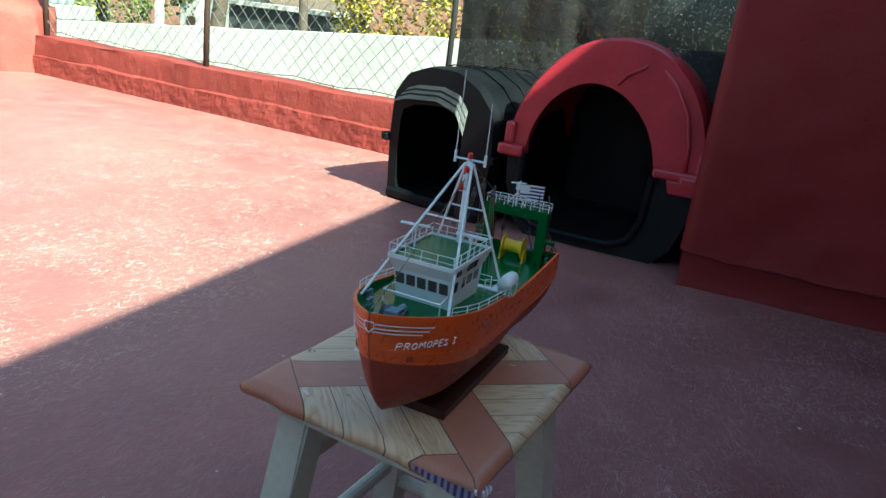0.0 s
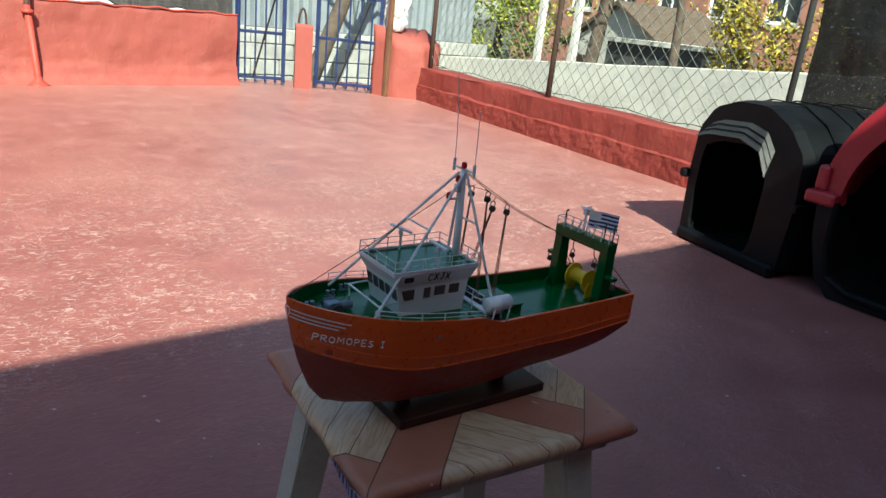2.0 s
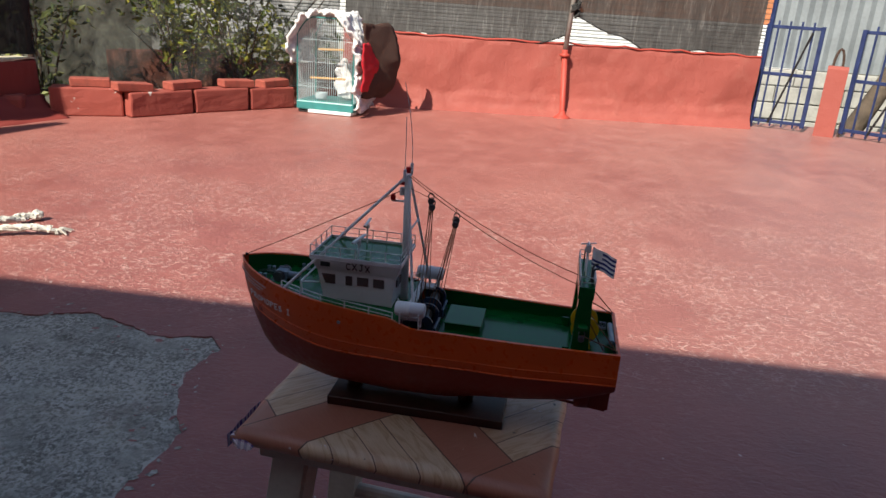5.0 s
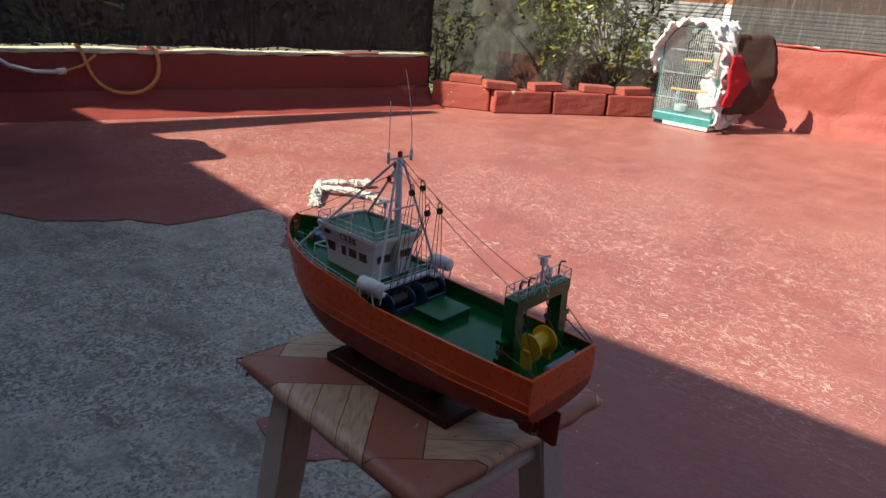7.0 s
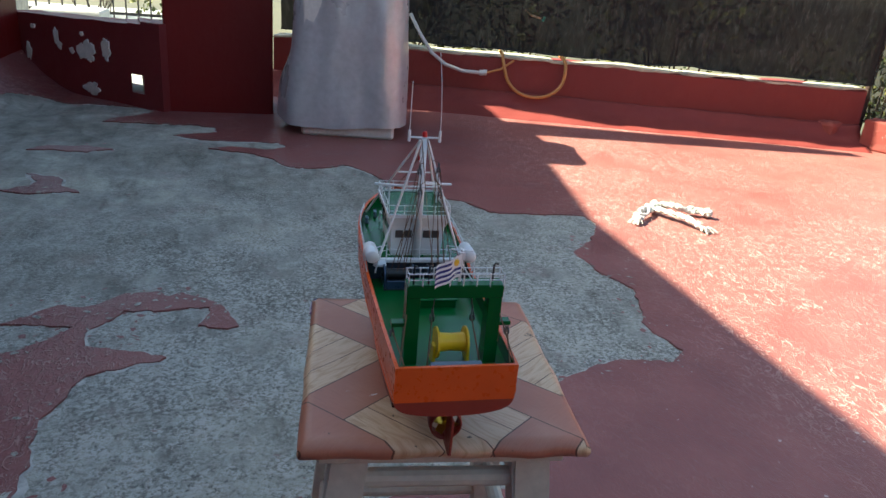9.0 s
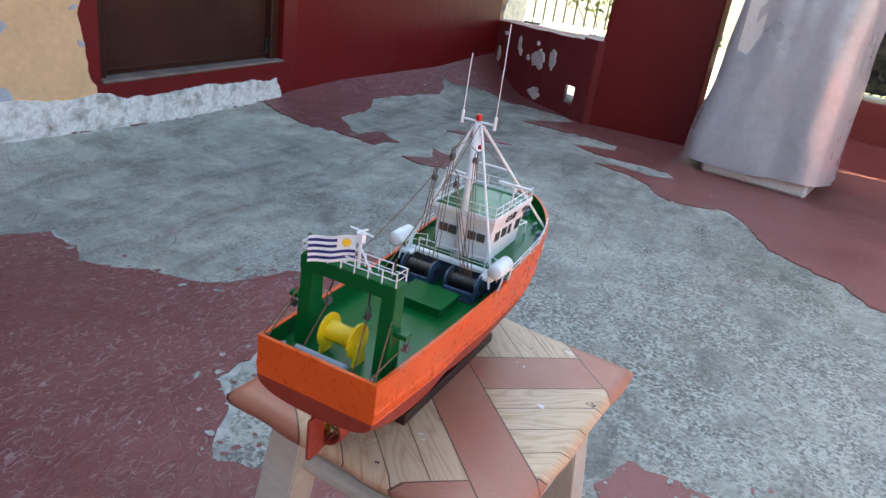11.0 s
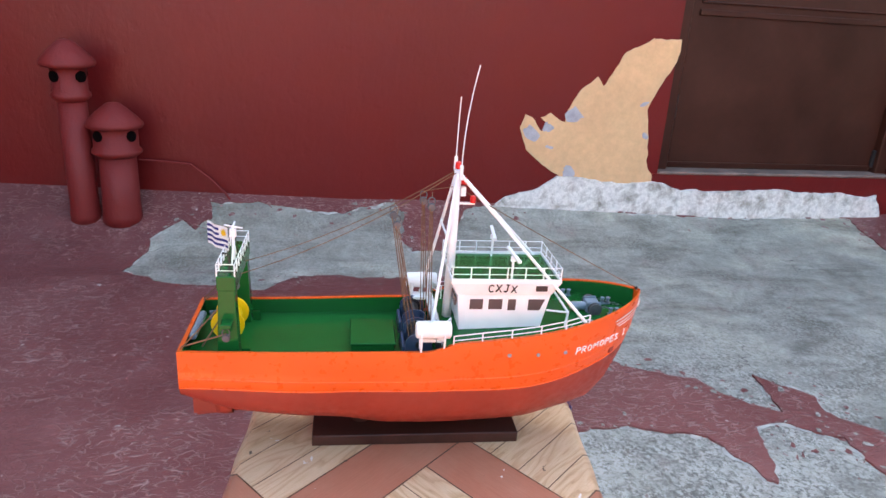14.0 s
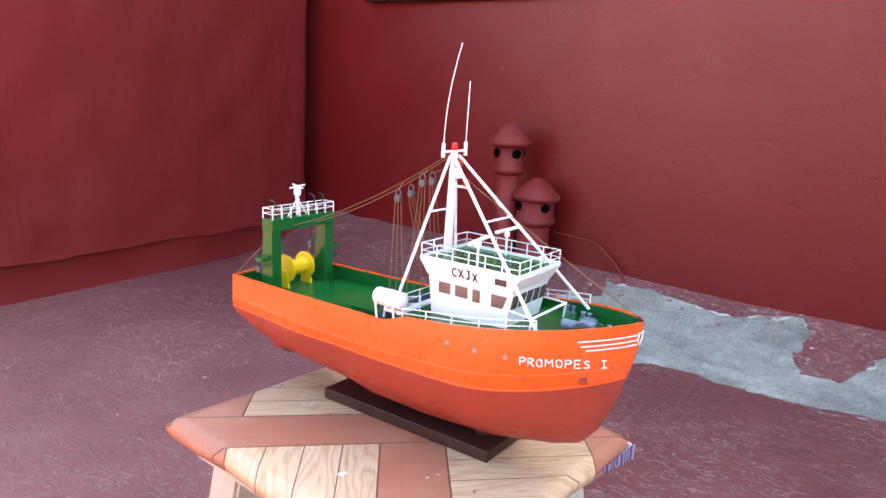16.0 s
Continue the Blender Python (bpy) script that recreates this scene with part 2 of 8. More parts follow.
M["orange"] = gloss_paint("orange_hull_enamel", (0.66, 0.088, 0.011), 0.3, 0.07, 0.02)
M["brown"] = gloss_paint("oxide_red_bottom_paint", (0.25, 0.030, 0.016), 0.5, 0.08, 0.04)
M["green"] = gloss_paint("green_deck_enamel", (0.002, 0.088, 0.018), 0.20, 0.05, 0.015, 0.24)
M["white"] = gloss_paint("white_model_enamel", (0.72, 0.73, 0.74), 0.4)
M["yellow"] = gloss_paint("yellow_enamel", (0.72, 0.45, 0.01), 0.35)
M["navy"] = gloss_paint("blue_black_enamel", (0.035, 0.05, 0.075), 0.35)
M["steel_blue"] = gloss_paint("grey_blue_enamel", (0.14, 0.19, 0.24), 0.35)
M["black"] = gloss_paint("black_enamel", (0.012, 0.012, 0.014), 0.4)
M["dark_glass"] = gloss_paint("dark_painted_window", (0.085, 0.062, 0.06), 0.12)
M["red_lamp"] = gloss_paint("red_lamp_enamel", (0.55, 0.01, 0.012), 0.3)
M["twine"] = worn("brown_rigging_twine", (0.16, 0.085, 0.045), 0.9, 0.2, 400, 0.5, 0.0004)
M["pewter"] = worn("dark_cast_metal", (0.085, 0.085, 0.092), 0.5, 0.25, 300, 0.3, 0.0003, metal=0.2)
M["stand_wood"] = worn("dark_varnished_wood", (0.040, 0.013, 0.009), 0.42, 0.35, 40, 0.2, 0.0006, spec=0.3)
M["flag_blue"] = material("flag_blue", (0.02, 0.03, 0.20), 0.7)
M["flag_white"] = material("flag_white", (0.8, 0.8, 0.82), 0.7)
M["brass"] = material("brass", (0.55, 0.36, 0.06), 0.3, 1.0)
M["grey_port"] = material("grey_porthole_paint", (0.20, 0.22, 0.27), 0.4)

# ---- mesh helpers ----
def mesh_of(bm, name, mat, smooth=False):
    me = bpy.data.meshes.new(name)
    bm.to_mesh(me)
    bm.free()
    for m in (mat if isinstance(mat, (list, tuple)) else [mat]):
        me.materials.append(m)
    if smooth:
        for p in me.polygons:
            p.use_smooth = True
    return me


def part(name, bm, mat, parent=None, label="", smooth=False, m=None):
    """One bmesh as one mesh object, under a thing or a part."""
    ob = new(name, mesh_of(bm, name, mat, smooth))
    if parent is not None:
        ob.parent = parent
    if m is not None:
        ob.matrix_basis = m
    if label:
        ob["label"] = label
    return ob


def thing(name, label, category, m=None, group=""):
    ob = new(name)
    ob.empty_display_size = 0.05
    if m is not None:
        ob.matrix_basis = m
    return tagged(ob, label, category, group)


def setting(name, bm, mat, label="", category="", smooth=False):
    return tagged(part(name, bm, mat, smooth=smooth), label, category, kind="structure")


def box(bm, lo, hi, bevel=0.0, m=None, segments=1):
    lo, hi = Vector(lo), Vector(hi)
    made = bmesh.ops.create_cube(bm, size=1.0, matrix=Matrix.Translation((lo + hi) / 2) @ Matrix.Diagonal((*(hi - lo), 1)))
    verts = made["verts"]
    if bevel:
        edges = list({e for v in verts for e in v.link_edges})
        out = bmesh.ops.bevel(bm, geom=edges, offset=bevel, segments=segments, affect="EDGES", profile=0.5)
        verts = list({v for f in out["faces"] for v in f.verts} | {v for v in verts if v.is_valid})
    if m is not None:
        bmesh.ops.transform(bm, matrix=m, verts=[v for v in verts if v.is_valid])
    return verts


def boxed(lo, hi, bevel=0.0, segments=1, m=None):
    bm = bmesh.new()
    box(bm, lo, hi, bevel, m, segments)
    return bm


def tube(bm, points, radius, sides=8, closed=False, caps=True):
    """A round bar along the points; radius one number or one for each point."""
    pts = [Vector(p) for p in points]
    n = len(pts)
    radii = radius if isinstance(radius, (list, tuple)) else [radius] * n
    rings, side = [], None
    for i, p in enumerate(pts):
        a = pts[(i - 1) % n] if (i or closed) else p
        b = pts[(i + 1) % n] if (i < n - 1 or closed) else p
        along = (b - a).normalized()
        if side is None:
            side = along.orthogonal().normalized()
        side = (side - along * side.dot(along)).normalized()
        other = along.cross(side)
        rings.append([bm.verts.new(p + radii[i] * (math.cos(t) * side + math.sin(t) * other)) for t in [k * math.tau / sides for k in range(sides)]])
    for i in range(n if closed else n - 1):
        a, b = rings[i], rings[(i + 1) % n]
        for k in range(sides):
            bm.faces.new((a[k], a[(k + 1) % sides], b[(k + 1) % sides], b[k]))
    if caps and not closed:
        bm.faces.new(rings[0][::-1])
        bm.faces.new(rings[-1])
    return bm


def bar(a, b, radius, sides=8):
    return tube(bmesh.new(), [a, b], radius, sides)


def lathe(bm, profile, sides=24, centre=(0, 0, 0)):
    """A turned body: (radius, height) from the bottom up."""
    rings = []
    for r, z in profile:
        rings.append([bm.verts.new((centre[0] + r * math.cos(k * math.tau / sides), centre[1] + r * math.sin(k * math.tau / sides), centre[2] + z)) for k in range(sides)])
    for a, b in zip(rings, rings[1:]):
        for k in range(sides):
            bm.faces.new((a[k], a[(k + 1) % sides], b[(k + 1) % sides], b[k]))
    bm.faces.new(rings[0][::-1])
    bm.faces.new(rings[-1])
    return bm


def slab(bm, outline, low, high):
    """An upright prism over an outline on the plan, going round anticlockwise."""
    down = [bm.verts.new((x, y, low)) for x, y in outline]
    up = [bm.verts.new((x, y, high)) for x, y in outline]
    n = len(outline)
    for i in range(n):
        bm.faces.new((down[i], down[(i + 1) % n], up[(i + 1) % n], up[i]))
    bm.faces.new(up)
    bm.faces.new(down[::-1])
    return bm


def long_wall(a, b, thick, low, high, step=0.12, uneven=0.006, seed=0.0, plinth=0.0, plinth_high=0.0, top_round=0.012):
    """A hand-plastered wall from a to b; thick to the left of that line. Its faces and top wander a little."""
    a, b = Vector((*a, 0)), Vector((*b, 0))
    along = (b - a).normalized()
    left = Vector((-along.y, along.x, 0))
    n = max(2, int((b - a).length / step))
    bm, rings = bmesh.new(), []
    for i in range(n + 1):
        p = a.lerp(b, i / n)

        def wob(k, z):
            return uneven * noise.noise(Vector((p.x * 2.3 + k * 7.1 + seed, p.y * 2.3, z * 4)))

        prof = []
        zs = [low, low + (high - low) * 0.3, low + (high - low) * 0.62, high - top_round]
        for z in zs:
            out = plinth if plinth and z <= plinth_high + 1e-6 else 0.0
            prof.append(p - left * (out + wob(1, z)) + Vector((0, 0, z)))
        top = high + wob(3, 0)
        prof.append(p + left * top_round + Vector((0, 0, top)))
        prof.append(p + left * (thick - top_round) + Vector((0, 0, top + wob(4, 1))))
        prof.append(p + left * thick + Vector((0, 0, high - top_round)))
        prof.append(p + left * thick + Vector((0, 0, low)))
        rings.append([bm.verts.new(q) for q in prof])
    k = len(rings[0])
    for r, s in zip(rings, rings[1:]):
        for j in range(k):
            bm.faces.new((r[j], s[j], s[(j + 1) % k], r[(j + 1) % k]))
    bm.faces.new(rings[0])
    bm.faces.new(rings[-1][::-1])
    bmesh.ops.recalc_face_normals(bm, faces=bm.faces)
    return bm

# ---- the terrace: ground, floor, walls ----
from mathutils.geometry import delaunay_2d_cdt

WALL_X = 1.835


RISE = [(-4.0, 0.21), (-3.4, 0.14), (-2.6, 0.11), (-2.1, 0.06), (-1.5, 0.055), (-0.3, 0.11), (3.0, 0.11)]


def floor_rise(x, y):
    """The screed runs up to the foot of the house wall, which turns inwards past the door."""
    high = RISE[-1][1]
    for (ya, ha), (yb, hb) in zip(RISE, RISE[1:]):
        if y <= yb:
            high = ha + (hb - ha) * max(0.0, (y - ya) / (yb - ya))
            break
    foot = WALL_X - 0.19 * max(0.0, -2.25 - y)
    t = max(0.0, min(1.15, (x - (foot - 0.435)) / 0.45))
    return high * t * t


def rough_line(points, step, amount, seed):
    """A closed outline through the points, broken up as flaking paint is."""
    out, n = [], len(points)
    for i in range(n):
        a, b = Vector((*points[i], 0)), Vector((*points[(i + 1) % n], 0))
        k = max(1, int((b - a).length / step))
        for j in range(k):
            p = a.lerp(b, j / k)
            q = Vector((p.x * 9 + seed, p.y * 9, 0))
            p += amount * (Vector((noise.noise(q), noise.noise(q + Vector((31, 7, 0))), 0)) + 0.6 * Vector((noise.noise(q * 4), noise.noise(q * 4 + Vector((5, 50, 0))), 0)))
            out.append((p.x, p.y))
    return out


def inside(p, loop):
    hit, j = False, len(loop) - 1
    for i in range(len(loop)):
        (xi, yi), (xj, yj) = loop[i], loop[j]
        if (yi > p[1]) != (yj > p[1]) and p[0] < (xj - xi) * (p[1] - yi) / (yj - yi) + xi:
            hit = not hit
        j = i
    return hit


def smooth_step(edge, z):
    """1 below the edge, 0 above it."""
    return max(0.0, min(1.0, (edge - z) / 0.03 + 0.5))


SUN_SIDE = [(1.66, -1.985), (1.56, -1.965), (1.437, -2.01), (1.317, -1.995), (1.235, -1.955), (1.195, -1.975), (1.205, -2.055), (1.135, -2.096),
            (1.23, -2.125), (1.286, -2.185), (1.315, -2.14), (1.33, -2.065), (1.385, -2.075), (1.43, -2.145), (1.525, -2.20), (1.545, -2.33), (1.53, -2.46), (1.59, -2.62),
            (1.57, -2.74), (1.515, -2.92), (1.455, -3.13), (1.495, -3.25), (1.548, -3.36), (1.485, -3.35), (1.43, -3.46), (1.35, -3.55),
            (1.25, -3.54), (1.13, -3.47), (0.94, -3.47), (0.74, -3.42), (0.69, -3.33), (0.77, -3.23), (0.87, -3.15), (0.91, -3.06),
            (0.76, -3.05), (0.58, -3.03), (0.465, -3.04), (0.365, -2.99), (0.36, -2.88), (0.47, -2.835), (0.55, -2.80), (0.44, -2.73)]
FAR_EDGE = [(0.29, -2.71), (0.07, -2.70), (0.03, -2.615), (0.12, -2.56), (0.296, -2.61), (0.375, -2.565), (0.287, -2.52), (0.18, -2.486),
            (0.10, -2.386), (0.033, -2.268), (-0.054, -2.253), (-0.20, -2.31), (-0.29, -2.21), (-0.40, -1.95), (-0.61, -1.81), (-0.68, -1.68),
            (-0.87, -1.65), (-1.03, -1.64), (-1.06, -1.55), (-0.97, -1.38), (-0.85, -1.28), (-0.85, -1.13), (-0.91, -0.97), (-0.87, -0.87),
            (-0.82, -0.78), (-0.85, -0.62), (-0.80, -0.57), (-0.67, -0.60), (-0.52, -0.54), (-0.45, -0.50), (-0.28, -0.52)]
STOOL_SIDE = [(-0.20, -0.52), (-0.15, -0.42), (-0.18, -0.36), (-0.27, -0.27), (-0.31, -0.21), (-0.22, -0.20), (-0.11, -0.22), (0.04, -0.20),
              (0.22, -0.22), (0.29, -0.18), (0.32, -0.14), (0.41, -0.12), (0.45, -0.15), (0.48, -0.22), (0.555, -0.29), (0.565, -0.45),
              (0.545, -0.595), (0.524, -0.65), (0.488, -0.665), (0.449, -0.676), (0.422, -0.698), (0.382, -0.696), (0.369, -0.715), (0.429, -0.743),
              (0.48, -0.76), (0.55, -0.78), (0.548, -0.855), (0.51, -0.90), (0.488, -0.945), (0.414, -0.938), (0.333, -0.954), (0.285, -0.945),
              (0.282, -0.92), (0.315, -0.86), (0.285, -0.845), (0.249, -0.832), (0.228, -0.845), (0.235, -0.90), (0.252, -0.955), (0.305, -1.00)]
HOOK_SIDE = [(0.365, -1.035), (0.40, -1.027), (0.438, -1.046), (0.51, -1.035), (0.56, -0.985), (0.60, -0.98), (0.647, -0.993), (0.688, -0.944),
             (0.746, -0.907), (0.667, -0.889), (0.59, -0.872), (0.621, -0.813), (0.677, -0.772), (0.735, -0.75), (0.775, -0.66), (0.795, -0.60)]
HOUSE_SIDE = [(0.88, -0.555), (0.995, -0.53), (1.064, -0.491), (1.138, -0.465), (1.21, -0.507), (1.33, -0.535), (1.393, -0.452), (1.397, -0.36),
              (1.355, -0.21), (1.365, -0.01), (1.40, 0.05), (1.37, 0.18), (1.29, 0.26), (1.31, 0.40), (1.35, 0.56), (1.42, 0.66),
              (1.50, 0.65), (1.54, 0.625), (1.63, 0.63), (1.72, 0.545), (1.68, 0.50), (1.74, 0.46), (1.815, 0.47), (1.82, 0.30),
              (1.78, 0.14), (1.765, 0.02), (1.81, -0.03), (1.825, -0.16), (1.765, -0.19), (1.63, -0.165), (1.557, -0.19), (1.56, -0.285),
              (1.67, -0.35), (1.80, -0.40), (1.825, -0.50), (1.828, -0.9), (1.828, -2.00)]
FLAKES = [[(1.10, -2.47), (1.03, -2.555), (0.90, -2.57), (0.77, -2.52), (0.87, -2.46), (1.0, -2.50)],
          [(1.037, -1.90), (0.93, -1.885), (0.784, -1.895), (0.84, -1.955), (0.875, -2.03), (0.905, -2.08), (1.0, -2.13), (0.96, -2.03), (0.95, -1.975)]]
patch = rough_line(SUN_SIDE + FAR_EDGE + STOOL_SIDE + HOOK_SIDE + HOUSE_SIDE, 0.010, 0.016, 3.0)
flakes = [rough_line(f, 0.012, 0.022, 11.0 + 5 * i) for i, f in enumerate(FLAKES)]
rim = [(-6.15, -1.6), (-3.5, -3.6), (-0.9, -4.4), (0.3, -4.0), (0.66, -3.5), (1.55, -4.15), (1.95, -4.1), (1.95, -1.0), (2.1, 2.6), (0.3, 3.3), (-1.8, 3.4), (-5.3, 3.85), (-6.3, 3.6)]


def floor_sheet(loops, keep, drop, spacing):
    """A sheet on the plan, kept where keep() says so, following the rise by the wall."""
    pts, edges = [], []
    for loop in loops:
        k = len(pts)
        pts += [Vector(p) for p in loop]
        edges += [(k + i, k + (i + 1) % len(loop)) for i in range(len(loop))]
    y = -4.2
    while y < 3.4:
        x = 1.0
        while x < 2.0:
            pts.append(Vector((x + 0.013 * math.sin(37 * y), y + 0.011 * math.cos(53 * x))))
            x += spacing
        y += spacing
    verts, _, faces, *_ = delaunay_2d_cdt(pts, edges, [], 0, 1e-5)
    bm = bmesh.new()
    vs = [bm.verts.new((v.x, v.y, floor_rise(v.x, v.y) + drop)) for v in verts]
    for f in faces:
        c = sum((verts[i] for i in f), Vector((0, 0))) / len(f)
        if keep(c):
            bm.faces.new([vs[i] for i in f])
    bmesh.ops.delete(bm, geom=[v for v in bm.verts if not v.link_faces], context="VERTS")
    for f in bm.faces:
        if f.normal.z < 0:
            f.normal_flip()
    return bm


bm = floor_sheet([rim, patch, *flakes], lambda c: inside(c, rim) and (not inside(c, patch) or any(inside(c, f) for f in flakes)), 0.0, 0.09)
lip = [e for e in bm.edges if e.is_boundary]
grown = bmesh.ops.extrude_edge_only(bm, edges=lip)
for v in grown["geom"]:
    if isinstance(v, bmesh.types.BMVert):
        v.co.z -= 0.006
paint = setting("floor", bm, M["floor"], "faded red painted terrace floor with glints painted on its wrinkles", "floor")
# whitish scale left on the concrete along the broken edge of the paint
def scaled_edge(loop, sign, seed):
    bm, n, rows = bmesh.new(), len(loop), []
    for i in range(n):
        a, b, p = Vector(loop[i - 1]), Vector(loop[(i + 1) % n]), Vector(loop[i])
        way = (b - a).normalized()
        out = Vector((-way.y, way.x)) * sign
        w = 0.022 * noise.noise(Vector((p.x * 5, p.y * 5, seed))) + 0.016 * noise.noise(Vector((p.x * 23, p.y * 23, seed))) + 0.001
        q = p + out * max(0.0, w)
        rows.append((w, bm.verts.new((p.x, p.y, floor_rise(p.x, p.y) - 0.0025)), bm.verts.new((q.x, q.y, floor_rise(q.x, q.y) - 0.0040))))
    for i in range(n):
        a, b = rows[i], rows[(i + 1) % n]
        if a[0] > 0.003 and b[0] > 0.003:
            f = bm.faces.new((a[1], b[1], b[2], a[2]))
            f.normal_update()
            if f.normal.z < 0:
                f.normal_flip()
    bmesh.ops.delete(bm, geom=[v for v in bm.verts if not v.link_faces], context="VERTS")
    return part("lime_scale", bm, scale_mat, paint)


def turning(loop):
    return 1.0 if sum(a[0] * b[1] - b[0] * a[1] for a, b in zip(loop, loop[1:] + loop[:1])) > 0 else -1.0


scale_mat = worn("whitish_lime_scale", (0.44, 0.42, 0.38), 0.95, 0.35, 26, 0.7, 0.004, local=False)
scaled_edge(patch, turning(patch), 1.0)
for i, f in enumerate(flakes):
    scaled_edge(f, -turning(f), 5.0 + i)


def edge_chips(loops, count, seed, side_sign, low, high, size, height):
    """Small ragged flakes strewn along the broken edge of the paint."""
    rng, bm = random.Random(seed), bmesh.new()
    line = [(loop, i) for loop in loops for i in range(len(loop))]
    made, taken = 0, []
    while made < count:
        loop, i = line[rng.randrange(len(line))]
        a, b = Vector(loop[i - 1]), Vector(loop[(i + 1) % len(loop)])
        way = (b - a).normalized()
        out = Vector((-way.y, way.x)) * side_sign(loop)
        if noise.noise(Vector((loop[i][0] * 2.3, loop[i][1] * 2.3, seed))) < -0.08:
            continue
        c = Vector(loop[i]) + out * (low + (high - low) * rng.random() ** 2)
        r, turn, flat = size * (0.3 + 1.4 * rng.random() ** 2.5), rng.uniform(0, 3.14), rng.uniform(0.3, 0.9)
        if any((c - d).length < 1.1 * (r + s) for d, s in taken):
            count -= 1
            continue
        taken.append((c, r))
        ring = []
        for k in range(9):
            g = 2 * math.pi * k / 9
            q = r * rng.uniform(0.55, 1.2)
            x, y = q * math.cos(g), q * flat * math.sin(g)
            x, y = c.x + x * math.cos(turn) - y * math.sin(turn), c.y + x * math.sin(turn) + y * math.cos(turn)
            ring.append(bm.verts.new((x, y, floor_rise(x, y) + height + 2e-6 * made)))
        bm.faces.new(ring)
        made += 1
    return bm


ragged = [patch, *flakes]
bm = edge_chips(ragged, 650, 5, lambda l: turning(l) * (1 if l is patch else -1), 0.0, 0.09, 0.008, -0.0038)
part("paint_chips", bm, M["floor"], paint, "stray flakes of red paint on the bared concrete")
bm = edge_chips(ragged, 600, 9, lambda l: turning(l) * (-1 if l is patch else 1), 0.0, 0.06, 0.008, 0.0012)
part("bare_chips", bm, M["concrete"], paint, "small spots where the paint has chipped through")
bm = floor_sheet([rim], lambda c: inside(c, rim), -0.0045, 0.09)
part("concrete_base", bm, M["concrete"], paint, "weathered grey concrete bared where the paint has peeled")
bm = slab(bmesh.new(), rim, -0.5, -0.03)
part("floor_slab", bm, M["concrete"], paint)

# scraped lines where the screed was laid in bays
for off, slope, x0, x1, seed in ((0.56, -0.123, -4.3, -0.95, 2.0), (0.454, -0.115, -4.0, -1.2, 8.0)):
    bm, rows = bmesh.new(), []
    for i in range(220):
        x = x0 + (x1 - x0) * i / 219
        y = off + slope * (x + 2.26) + 0.004 * noise.noise(Vector((x * 6, seed, 0)))
        w = 0.0006 + 0.0030 * noise.noise(Vector((x * 9, seed, 4)))
        rows.append((w, bm.verts.new((x, y - max(w, 0), 0.0012)), bm.verts.new((x, y + max(w, 0), 0.0012))))
    for a, b in zip(rows, rows[1:]):
        if a[0] > 0.0006 and b[0] > 0.0006:
            bm.faces.new((a[1], b[1], b[2], a[2]))
    bmesh.ops.delete(bm, geom=[v for v in bm.verts if not v.link_faces], context="VERTS")
    part("bay_line", bm, worn("scraped_pale_paint", (0.42, 0.21, 0.175), 0.8, 0.3, 30, 0.4, 0.002, local=False), paint)

ground_mat = worn("dry_ground", (0.075, 0.07, 0.04), 0.95, 0.3, 0.6, 0.5, 0.02, local=False)
bm = bmesh.new()
bmesh.ops.create_grid(bm, x_segments=40, y_segments=40, size=400)
for v in bm.verts:
    v.co.z = -0.5
setting("ground", bm, ground_mat, "dry earth and sparse grass round the terrace", "ground")

# house: long wall with a door opening
H_TOP = 2.83
DOOR_A, DOOR_B, SILL, HEAD = -1.145, -2.15, 0.215, 2.25
bm = bmesh.new()
box(bm, (WALL_X, DOOR_A, -0.3), (WALL_X + 0.3, 0.0, H_TOP))
slab(bm, [(WALL_X, DOOR_B), (WALL_X, -2.25), (1.497, -4.03), (1.78, -4.06), (WALL_X + 0.3, -3.95), (WALL_X + 0.3, DOOR_B)], -0.3, H_TOP)
box(bm, (WALL_X, DOOR_B, -0.3), (WALL_X + 0.3, DOOR_A, SILL))
box(bm, (WALL_X, DOOR_B, HEAD), (WALL_X + 0.3, DOOR_A, H_TOP))
house = setting("wall_house", bm, M["house_red"], "dark red painted plaster wall of the house", "wall")
part("wall_stretch", slab(bmesh.new(), [(WALL_X, 0.0), (WALL_X + 0.3, 0.0), (WALL_X + 0.48, 3.4), (WALL_X + 0.16, 3.4)], -0.3, H_TOP), M["house_red"], house)
# unseen stretch behind the wall's end, left standing to keep the sun off
part("wall_stretch", boxed((WALL_X, -4.40, -0.3), (WALL_X + 0.3, -3.95, 1.6)), M["house_red"], house)
bm = boxed((WALL_X + 0.02, -5.55, -0.5), (WALL_X + 0.34, -4.95, 0.92), 0.01)
brick_end = worn("old_brick_and_plaster", (0.34, 0.22, 0.15), 0.9, 0.35, 7, 0.6, 0.006, local=False)
pier = setting("wall_pier", bm, brick_end, "bare old brick pier with crumbling pale plaster", "wall")
old_brick = worn("old_clay_brick", (0.34, 0.15, 0.085), 0.9, 0.4, 16, 0.7, 0.005, local=False)
bm = boxed((0, 0, 0), (0.03, 0.212, 0.052), 0.006)
brick_mesh = mesh_of(bm, "brick", old_brick)
brick_rng = random.Random(3)
for row in range(9):
    for k in range(-1, 6):
        y = -4.96 - 0.222 * (k + 1) + (0.11 if row % 2 else 0)
        if y > -4.955 or y - 0.21 < -5.57 or brick_rng.random() < 0.12:
            continue
        ob = new("brick", brick_mesh)
        ob.parent = pier
        ob.matrix_basis = pose(WALL_X + 0.004 + 0.010 * brick_rng.random(), y - 0.212 + 0.004 * brick_rng.random(), 0.30 + 0.065 * row + 0.003 * brick_rng.random(), 0.6 * brick_rng.uniform(-1, 1), 0, 0)
